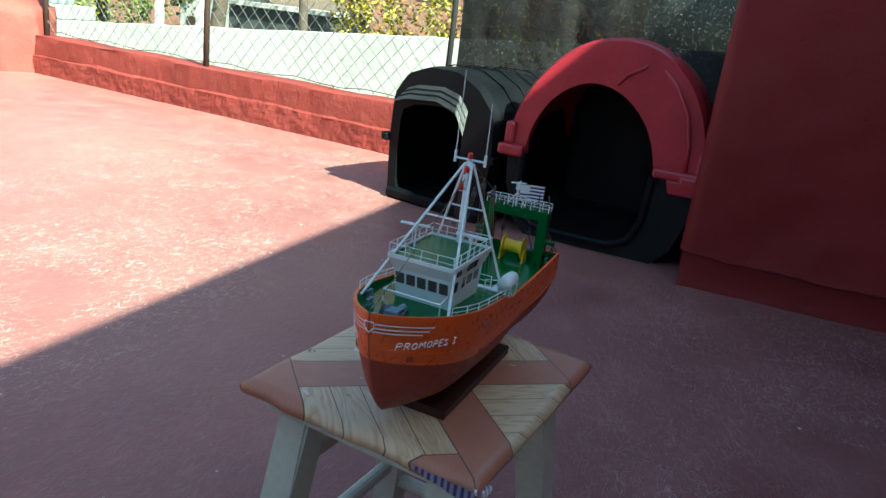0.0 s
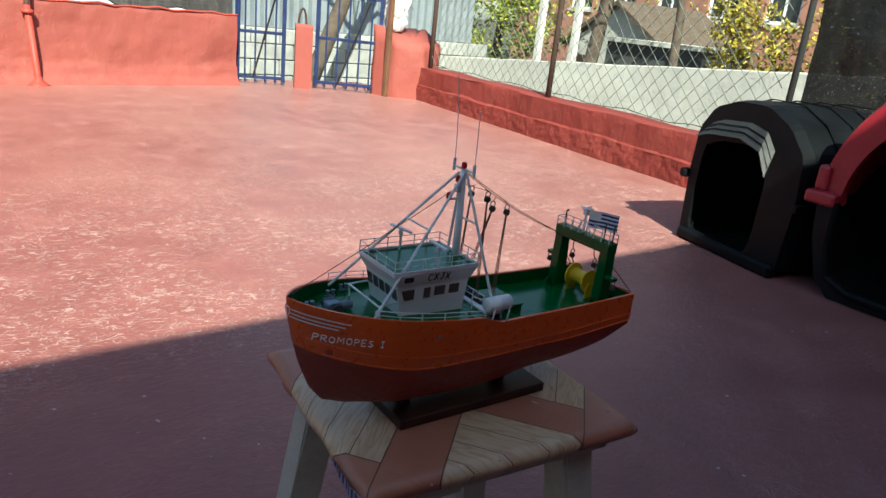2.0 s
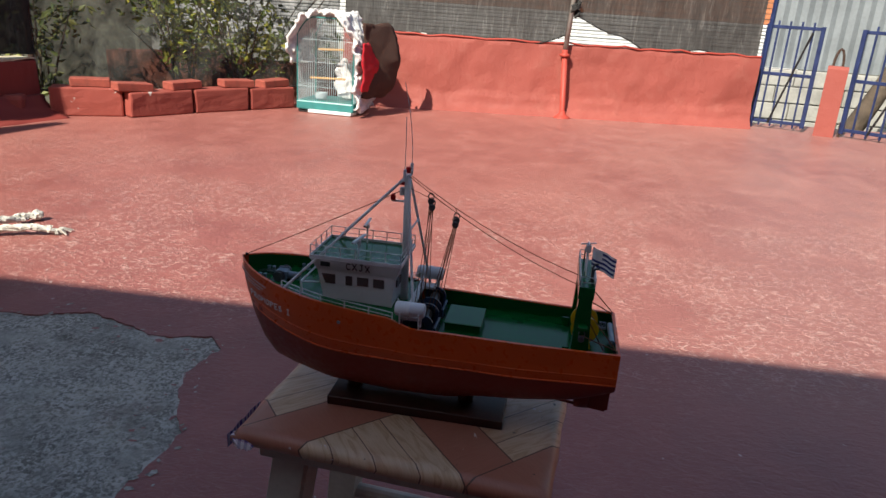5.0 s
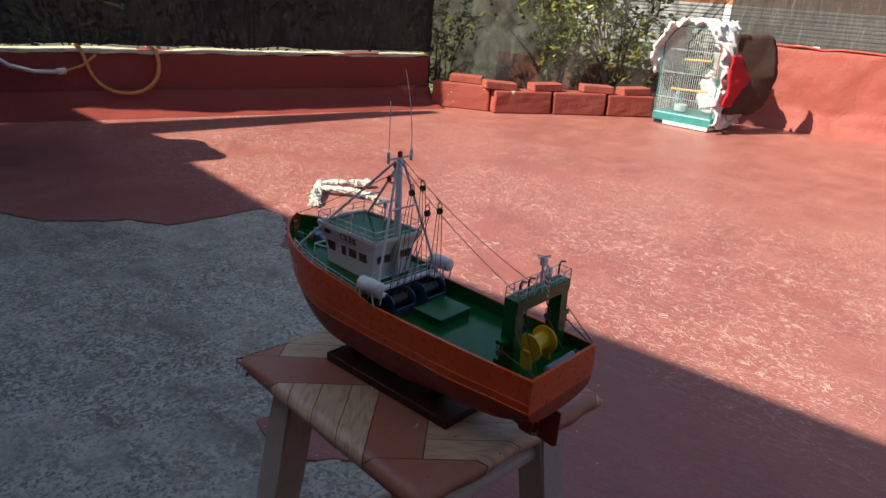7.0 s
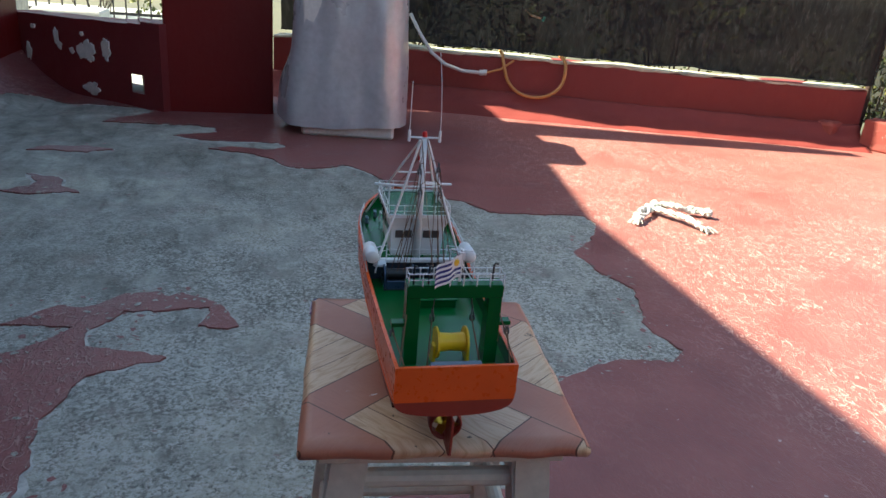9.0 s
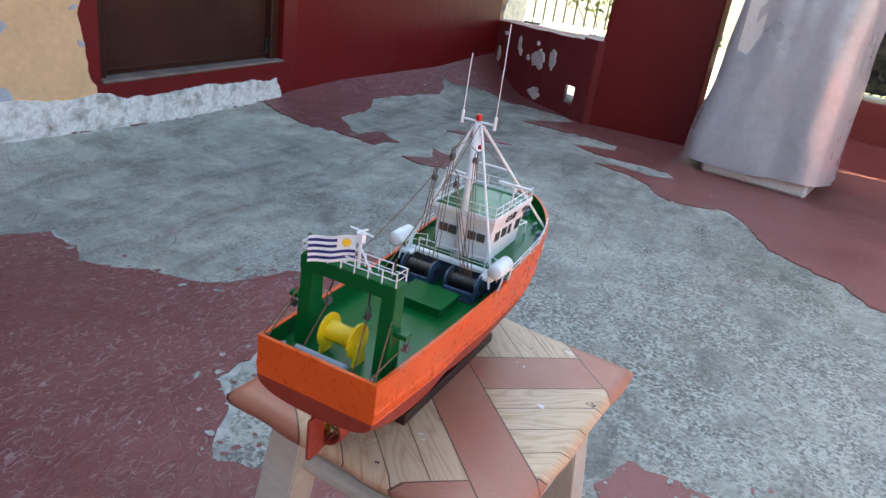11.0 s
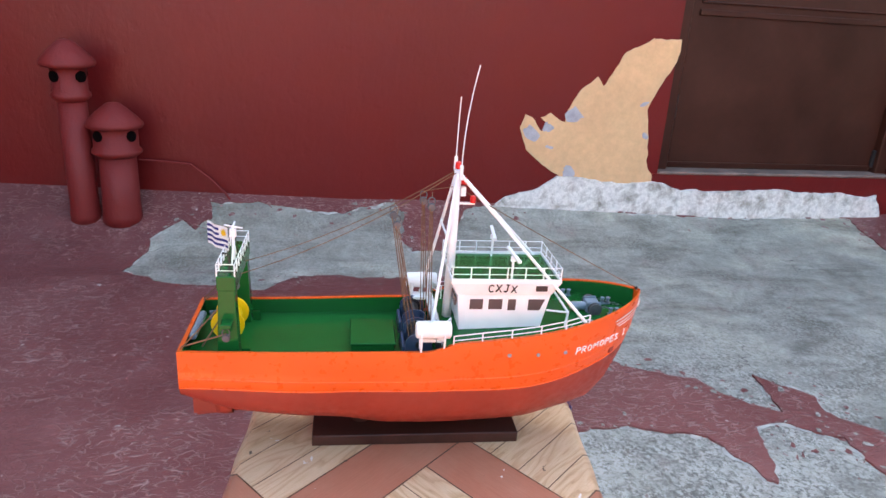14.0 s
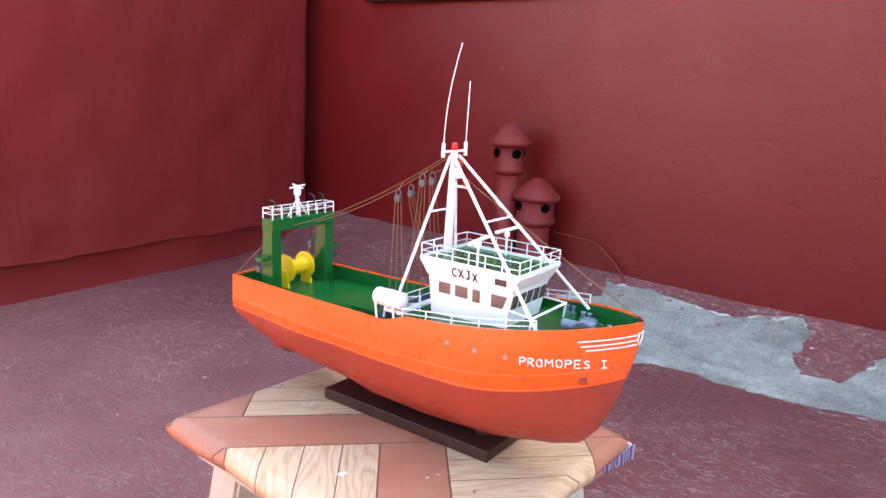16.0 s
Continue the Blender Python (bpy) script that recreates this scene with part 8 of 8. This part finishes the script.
# flaked whitewash on the broken parapet
def parapet_spot(x, z, r, stretch, seed):
    loop_pts = []
    for k in range(36):
        a = k * math.tau / 36
        q = r * (1 + 0.55 * noise.noise(Vector((1.6 * math.cos(a), 1.6 * math.sin(a), seed))) + 0.4 * noise.noise(Vector((5 * math.cos(a), 5 * math.sin(a), seed))))
        loop_pts.append((q * stretch * math.cos(a), q * math.sin(a)))
    bm = bmesh.new()
    centre = bm.verts.new((0, 0.003, 0))
    rim_v = [bm.verts.new((a, 0.002, b)) for a, b in loop_pts]
    back = [bm.verts.new((a * 1.04, -0.006, b * 1.04)) for a, b in loop_pts]
    n = len(rim_v)
    for i in range(n):
        bm.faces.new((centre, rim_v[i], rim_v[(i + 1) % n]))
        bm.faces.new((rim_v[i], back[i], back[(i + 1) % n], rim_v[(i + 1) % n]))
    bmesh.ops.recalc_face_normals(bm, faces=bm.faces)
    at = PARAPET_AT @ Matrix.Translation((x, 0.004, z))
    part("flaked_plaster", bm, M["whitewash"], bpy.data.objects["parapet_broken"], "patch of flaked white plaster", m=at)


for i, (x, z, r, st) in enumerate(((1.06, 0.20, 0.040, 0.6), (0.81, 0.315, 0.036, 0.6), (0.79, 0.265, 0.02, 1.0), (0.57, 0.25, 0.055, 1.1), (0.42, 0.285, 0.050, 0.6),
                                    (0.69, 0.245, 0.014, 1.2), (1.00, 0.345, 0.012, 1.5), (0.60, 0.345, 0.01, 1.4), (0.56, 0.05, 0.035, 1.6))):
    parapet_spot(x, z, r, st, 3.0 * i)

# ---- beyond the terrace ----
M["limewash"] = wall_paint("rough_limewashed_wall", (0.50, 0.485, 0.44), (0.30, 0.285, 0.25), 0.95, 0.10, relief=2.5)
bm = long_wall((-13.5, 6.5), (4.0, 6.5), 0.3, -0.6, 0.5, 0.25, 0.015, 17.0)
for v in bm.verts:
    if v.co.z > 0.2:
        v.co.z += -0.31 + 0.078 * (v.co.x + 8.4) + 0.012 * noise.noise(v.co * 3)
setting("wall_lime", bm, M["limewash"], "rough whitewashed boundary wall across the lane", "wall")

M["bark"] = worn("grey_brown_bark", (0.10, 0.075, 0.055), 0.95, 0.4, 9, 0.9, 0.01)


def leaf_material(name, a, b, c):
    m = material(name, a, 0.55)
    rnd = m.node_tree.nodes.new("ShaderNodeNewGeometry").outputs["Random Per Island"]
    colour(m, ramp(m, rnd, [(0.0, a), (0.5, b), (1.0, c)]))
    m.node_tree.nodes["Principled BSDF"].inputs["Subsurface Weight"].default_value = 0.0
    return m


M["leaf_yellow"] = leaf_material("yellowing_leaves", (0.16, 0.15, 0.02), (0.34, 0.27, 0.03), (0.46, 0.38, 0.06))
M["leaf_green"] = leaf_material("dull_green_leaves", (0.035, 0.06, 0.014), (0.09, 0.12, 0.025), (0.20, 0.20, 0.05))
M["leaf_bright"] = leaf_material("fresh_leaves", (0.07, 0.12, 0.018), (0.22, 0.27, 0.03), (0.50, 0.46, 0.06))


def leaf_clump(bm, centre, radii, count, size, r, hollow=0.35):
    """Folded leaves strewn through an uneven cloud."""
    done = 0
    while done < count:
        d = Vector((r.gauss(0, 1), r.gauss(0, 1), r.gauss(0, 1))).normalized()
        k = hollow + (1 - hollow) * r.random() ** 0.5
        p = Vector((d.x * radii[0], d.y * radii[1], d.z * radii[2])) * k
        if noise.noise((Vector(centre) + p) * 2.4 / max(radii)) < -0.12:
            done += 0.35
            continue
        p += Vector(centre)
        ax = Vector((r.gauss(0, 1), r.gauss(0, 1), r.gauss(-0.3, 0.7))).normalized()
        sd = ax.orthogonal().normalized()
        sd = (Matrix.Rotation(r.random() * 6.28, 3, ax) @ sd)
        up = ax.cross(sd)
        s = size * r.uniform(0.6, 1.3)
        w = s * 0.24
        a, b = bm.verts.new(p), bm.verts.new(p + ax * s)
        c, e = bm.verts.new(p + ax * s * 0.45 + sd * w + up * w * 0.4), bm.verts.new(p + ax * s * 0.45 - sd * w + up * w * 0.4)
        m1 = bm.verts.new(p + ax * s * 0.5)
        bm.faces.new((a, m1, c))
        bm.faces.new((m1, b, c))
        bm.faces.new((a, e, m1))
        bm.faces.new((m1, e, b))
        done += 1


def limbs(bm, root, top, radius, count, r, reach=1.0):
    """A bent trunk with forking limbs; gives back the tips."""
    root, top = Vector(root), Vector(top)
    mid = root.lerp(top, 0.5) + Vector((r.uniform(-0.1, 0.1), r.uniform(-0.1, 0.1), 0)) * (top - root).length * 0.4
    tube(bm, [root, root.lerp(mid, 0.5) + Vector((0.02, 0, 0)), mid, mid.lerp(top, 0.5), top], [radius * 1.25, radius, radius * 0.9, radius * 0.7, radius * 0.45], 9)
    tips = [top]
    for _ in range(count):
        t = r.uniform(0.35, 0.95)
        p = mid.lerp(top, (t - 0.35) / 0.65)
        q = p + Vector((r.uniform(-1, 1), r.uniform(-1, 1), r.uniform(0.1, 0.9))) * reach
        bend = p.lerp(q, 0.5) + Vector((r.uniform(-0.1, 0.1), r.uniform(-0.1, 0.1), 0.12)) * reach
        tube(bm, [p, bend, q], [radius * 0.4, radius * 0.25, radius * 0.08], 6)
        tips += [bend, q]
        q2 = bend + Vector((r.uniform(-1, 1), r.uniform(-1, 1), r.uniform(-0.3, 0.7))) * reach * 0.6
        tube(bm, [bend, q2], [radius * 0.18, radius * 0.05], 5)
        tips.append(q2)
    return tips


def tree(label, root, top, radius, count, reach, leaf, per_tip, leaf_size, seed, spread):
    r = random.Random(seed)
    t = thing("tree", label, "tree", Matrix.Translation(root))
    bm = bmesh.new()
    tips = limbs(bm, (0, 0, 0), Vector(top) - Vector(root), radius, count, r, reach)
    part("trunk", bm, M["bark"], t, smooth=True)
    if per_tip:
        bm = bmesh.new()
        for p in tips:
            leaf_clump(bm, p, (spread, spread, spread * 0.8), per_tip, leaf_size, r, 0.1)
        part("crown", bm, M[leaf], t)
    return t


tree("bare-branched tree with thin dry twigs across the lane", (-7.1, 8.0, -0.6), (-6.6, 8.3, 3.0), 0.11, 12, 1.0, "leaf_bright", 26, 0.09, 3, 0.35)
tree("slender dark-trunked tree with a few leaves", (-5.45, 8.0, -0.6), (-5.75, 8.1, 2.8), 0.065, 11, 0.9, "leaf_bright", 24, 0.08, 5, 0.35)
tree("yellow-leaved tree in full sun", (-3.6, 9.6, -0.6), (-3.8, 9.8, 2.6), 0.09, 16, 1.1, "leaf_yellow", 110, 0.09, 8, 0.5)
tree("yellow-leaved tree beside its neighbour", (-2.0, 10.2, -0.6), (-1.7, 10.0, 2.4), 0.09, 14, 1.1, "leaf_yellow", 90, 0.09, 9, 0.5)
tree("tree with yellow-green crown by the lane", (-10.6, 9.2, -0.8), (-10.4, 9.3, 2.2), 0.10, 16, 1.2, "leaf_bright", 80, 0.11, 12, 0.5)
tree("small tree with yellow-green crown", (-13.2, 10.0, -0.9), (-13.0, 10.0, 2.2), 0.09, 14, 1.2, "leaf_bright", 70, 0.11, 13, 0.5)
tree("leaning bare tree trunk beyond the gate", (-7.6, 3.5, -0.6), (-7.3, 4.7, 2.6), 0.10, 9, 0.9, "leaf_green", 0, 0.08, 21, 0.3)


def shrub(label, centre, radii, count, leaf, size, seed, stems=9):
    r = random.Random(seed)
    s = thing("shrub", label, "shrub", Matrix.Translation((centre[0], centre[1], centre[2] - radii[2])))
    bm = bmesh.new()
    for _ in range(stems):
        tip = Vector((r.uniform(-0.8, 0.8) * radii[0], r.uniform(-0.8, 0.8) * radii[1], radii[2] * r.uniform(1.0, 1.9)))
        foot = Vector((r.uniform(-0.15, 0.15) * radii[0], r.uniform(-0.15, 0.15) * radii[1], 0))
        tube(bm, [foot, foot.lerp(tip, 0.5) + Vector((0, 0, 0.1 * radii[2])), tip], [0.012, 0.008, 0.003], 5)
    part("stem", bm, M["bark"], s)
    bm = bmesh.new()
    for _ in range(12):
        c = Vector((r.uniform(-0.75, 0.75) * radii[0], r.uniform(-0.75, 0.75) * radii[1], radii[2] * r.uniform(0.45, 1.75)))
        leaf_clump(bm, c, tuple(0.42 * q for q in radii), count // 12, size, r, 0.1)
    part("foliage", bm, M[leaf], s)
    return s


shrub("leafy yellow-green shrub behind the planter blocks", (-4.72, -2.58, 0.55), (0.42, 0.42, 0.45), 850, "leaf_bright", 0.075, 31)
shrub("yellow-green shrub against the garden wall", (-5.25, -2.35, 0.55), (0.4, 0.5, 0.5), 600, "leaf_bright", 0.075, 32)
shrub("dark leafy shrub behind the net", (-4.5, -3.7, 0.4), (0.6, 0.5, 0.6), 700, "leaf_green", 0.08, 33)
for i, (x, y) in enumerate(((-0.9, -5.0), (-2.0, -4.8), (-3.1, -4.5))):
    shrub("overgrown green shrub behind the shade net", (x, y, 0.35), (0.75, 0.5, 0.75), 900, "leaf_green", 0.08, 41 + i)
shrub("dense yellow-leaved bush in full sun across the lane", (-5.05, 9.2, 0.65), (0.75, 0.6, 1.0), 2600, "leaf_yellow", 0.09, 71)
shrub("dense yellow-leaved bush in full sun across the lane", (-3.3, 9.0, 0.7), (0.9, 0.6, 1.1), 2600, "leaf_yellow", 0.09, 72)
shrub("yellow-green bush by the whitewashed wall", (-10.9, 8.6, 0.75), (1.3, 0.6, 0.9), 2600, "leaf_bright", 0.10, 73)
shrub("yellow-green bush by the whitewashed wall", (-9.2, 8.9, 0.9), (0.7, 0.6, 0.7), 1200, "leaf_bright", 0.10, 74)
shrub("tall dark hedge behind the planter bed", (-6.9, -3.0, 0.7), (0.7, 1.5, 1.3), 2600, "leaf_green", 0.10, 75)
shrub("dull green shrub behind the torn net", (-0.7, 4.3, 0.3), (0.8, 0.5, 0.7), 800, "leaf_yellow", 0.08, 51)
shrub("dark clipped shrub across the lane", (-8.3, 8.2, 0.1), (1.0, 0.6, 0.7), 900, "leaf_green", 0.10, 53)
shrub("dark clipped shrub across the lane", (-11.2, 8.0, -0.1), (1.2, 0.6, 0.6), 900, "leaf_green", 0.10, 54)
shrub("shady shrub at the foot of the yellow tree", (-2.7, 8.6, 0.3), (1.2, 0.6, 0.6), 900, "leaf_green", 0.10, 55)
bm = long_wall((-5.32, -3.6), (-5.30, -1.55), 0.2, -0.5, 0.30, 0.15, 0.06, 27.0)
setting("wall_bed", bm, worn("red_earth_bank", (0.16, 0.055, 0.035), 0.95, 0.4, 9, 0.9, 0.02, local=False), "crumbling red earth bank behind the planter bed", "earth bank")

# brick apartment front across the lane
M["far_brick"] = worn("orange_brick_front", (0.36, 0.17, 0.12), 0.9, 0.2, 1.2, 0.5, 0.01, local=False)
M["window_dark"] = material("dark_window_glass", (0.03, 0.035, 0.04), 0.08)
front = thing("apartment_building", "orange brick apartment front with white framed windows", "building", pose(-17.5, 16.0, -1.2))
bm = bmesh.new()
WINDOWS = [(2.4 + 1.55 * k, 2.55 + 2.8 * f) for f in range(2) for k in range(7)]
xs = sorted({0.0, 15.0, *[x for x, _ in WINDOWS], *[x + 0.85 for x, _ in WINDOWS]})
zs = sorted({0.0, 8.0, *[z for _, z in WINDOWS], *[z + 1.3 for _, z in WINDOWS]})
for xa, xb in zip(xs, xs[1:]):
    for za, zb in zip(zs, zs[1:]):
        if not any(abs(xa - x) < 1e-6 and abs(za - z) < 1e-6 for x, z in WINDOWS):
            box(bm, (xa, 0, za), (xb, 0.3, zb))
bmesh.ops.remove_doubles(bm, verts=bm.verts, dist=1e-4)
part("wall", bm, M["far_brick"], front)
part("roof", boxed((-0.1, -0.15, 8.0), (15.1, 4.0, 8.2)), M["limewash"], front)
part("back_wall", boxed((0.0, 3.6, 0.0), (15.0, 3.9, 8.0)), M["far_brick"], front)
for x, z in WINDOWS:
    bm = bmesh.new()
    for lo, hi in (((0, 0.08, 0), (0.07, 0.16, 1.3)), ((0.78, 0.08, 0), (0.85, 0.16, 1.3)), ((0.07, 0.08, 0), (0.78, 0.16, 0.07)), ((0.07, 0.08, 1.23), (0.78, 0.16, 1.3)), ((0.40, 0.08, 0.07), (0.45, 0.16, 1.23))):
        box(bm, lo, hi)
    win = part("window", bm, M["white"], front, "white framed window", m=Matrix.Translation((x, 0, z)))
    part("pane", boxed((0.06, 0.11, 0.06), (0.79, 0.125, 1.24)), M["window_dark"], win)
    part("sill", boxed((-0.06, -0.05, -0.07), (0.91, 0.10, 0.0)), M["limewash"], win)

# small white gabled house
cottage = thing("cottage", "small white gabled house with a dark roof", "house", pose(-12.3, 13.2, -0.9, 0, 0, -6))
bm = bmesh.new()
pts = [(0, 0), (3.2, 0), (3.2, 1.35), (1.6, 2.25), (0, 1.35)]
a = [bm.verts.new((x, 0, z)) for x, z in pts]
b = [bm.verts.new((x, 2.6, z)) for x, z in pts]
bm.faces.new(a)
bm.faces.new(b[::-1])
for i in range(5):
    bm.faces.new((a[i], b[i], b[(i + 1) % 5], a[(i + 1) % 5]))
bmesh.ops.recalc_face_normals(bm, faces=bm.faces)
part("wall", bm, M["limewash"], cottage)
for s in (0, 1):
    bm = bmesh.new()
    x0, x1 = (-0.2, 1.6) if s == 0 else (3.4, 1.6)
    for dy in (-0.15, 2.75):
        for (x, z) in ((x0, 1.28), (x1, 2.30), (x1, 2.40), (x0, 1.38)):
            bm.verts.new((x, dy, z))
    vs = list(bm.verts)
    for f in ((0, 1, 2, 3), (7, 6, 5, 4), (0, 4, 5, 1), (1, 5, 6, 2), (2, 6, 7, 3), (3, 7, 4, 0)):
        bm.faces.new([vs[i] for i in f])
    bmesh.ops.recalc_face_normals(bm, faces=bm.faces)
    part("roof_slope", bm, M["bark"], cottage, "dark weathered roof")
part("door", boxed((0.25, -0.03, 0.0), (0.75, 0.02, 1.1)), M["rust"], cottage, "rusty brown door")

# pale posts and a dark shed behind the whitewashed wall
for x, h in ((-7.05, 2.6), (-6.37, 2.4)):
    p = thing("concrete_post", "pale concrete fence post behind the wall", "post", pose(x, 7.0, -0.6), "concrete posts")
    part("shaft", boxed((-0.045, -0.045, 0), (0.045, 0.045, h), 0.008), M["limewash"], p)
shed = thing("shed", "dark weathered shed across the lane", "shed", pose(-8.0, 9.6, -0.8))
part("wall", boxed((0, 0, 0), (1.9, 1.4, 1.45)), worn("dark_sheet", (0.07, 0.075, 0.075), 0.7, 0.35, 2.5, 0.4, 0.01), shed)
part("roof", boxed((-0.1, -0.1, 1.45), (2.0, 1.5, 1.52)), M["limewash"], shed)

# shuttered building and block wall beyond the gate
M["shutter"] = worn("white_corrugated_shutter", (0.62, 0.63, 0.64), 0.5, 0.12, 6, 0.2, 0.003)
M["orange_brick"] = worn("orange_clay_brick", (0.44, 0.17, 0.08), 0.9, 0.3, 5, 0.6, 0.008, local=False)
M["grey_block"] = worn("grey_concrete_block", (0.33, 0.33, 0.31), 0.95, 0.25, 5, 0.7, 0.008, local=False)
shop = thing("shuttered_building", "orange brick building with a white corrugated shutter", "building", pose(-10.5, -6.0, -0.6))
part("wall", boxed((-0.3, 0, 0.82), (0.0, 10.2, 0.84), 0.0), M["grey_block"], shop)
part("base_wall", boxed((-0.3, 0, 0.0), (0.0, 10.2, 0.815), 0.01), M["grey_block"], shop, "grey rendered base")
for k in range(13):
    part("shutter_slat", boxed((-0.05, 0.3, 0.845 + 0.05 * k), (0.03 - 0.012 * (k % 2), 10.0, 0.892 + 0.05 * k), 0.012), M["shutter"], shop)
bm = bmesh.new()
r = random.Random(5)
for row in range(22):
    y = -0.12 * (row % 2)
    while y < 10.2:
        box(bm, (-0.3, max(0, y), 1.50 + 0.075 * row), (0.004 * r.random(), min(10.2, y + 0.235), 1.565 + 0.075 * row))
        y += 0.25
part("upper_wall", bm, M["orange_brick"], shop, "orange brick upper wall")
part("core", boxed((-0.29, 0.01, 1.495), (-0.012, 10.19, 3.15)), M["grey_block"], shop)
bm = bmesh.new()
for row in range(5):
    y = 2.9 - 0.2 * (row % 2)
    while y < 7.0:
        box(bm, (-8.65, y, -0.6 + 0.2 * row), (-8.5 + 0.01 * r.random(), y + 0.388, -0.412 + 0.2 * row), 0.008)
        y += 0.4
setting("wall_blocks", bm, M["grey_block"], "rough grey block wall beyond the gate", "wall")
sheet = bmesh.new()
ribs = []
for k in range(121):
    y0, x0 = 2.9 + 4.1 * k / 120, -8.60 + 0.012 * math.cos(k * math.pi / 2)
    ribs.append([sheet.verts.new(p) for p in ((x0, y0, 0.4), (x0, y0, 1.7), (x0 - 0.006, y0, 1.7), (x0 - 0.006, y0, 0.4))])
for a, b in zip(ribs, ribs[1:]):
    for k in range(4):
        sheet.faces.new((a[k], b[k], b[(k + 1) % 4], a[(k + 1) % 4]))
sheet.faces.new(ribs[0][::-1])
sheet.faces.new(ribs[-1])
tagged(part("sheet_panel", sheet, worn("pale_blue_sheet", (0.19, 0.215, 0.235), 0.55, 0.12, 3, 0.2, 0.003)), "pale blue corrugated sheet standing on the block wall", "sheet panel")

# bright yard seen over the broken parapet
setting("yard_slab", boxed((0.3, -14.0, -0.49), (7.0, -3.9, -0.28), 0.02), M["grey_block"], "grey sunlit roof slab beyond the parapet", "roof")
box_ob = thing("water_tank_base", "white plastered block in the sunlit yard", "block", pose(1.9, -9.2, -0.28))
part("body", boxed((0, 0, 0), (0.75, 0.6, 0.34), 0.02), M["limewash"], box_ob)
far = thing("iron_fence", "black iron fence at the edge of the yard", "fence", pose(0.8, -11.0, -0.28))
for k in range(24):
    part("fence_bar", boxed((0.17 * k - 0.01, -0.01, 0), (0.17 * k + 0.01, 0.01, 1.1)), M["black"], far)
for z in (0.12, 1.0):
    part("rail", boxed((-0.05, -0.015, z), (4.0, 0.015, z + 0.04)), M["black"], far)
shrub("grey-green hedge behind the iron fence", (2.6, -12.3, 0.3), (1.8, 0.6, 0.9), 900, "leaf_green", 0.12, 61)
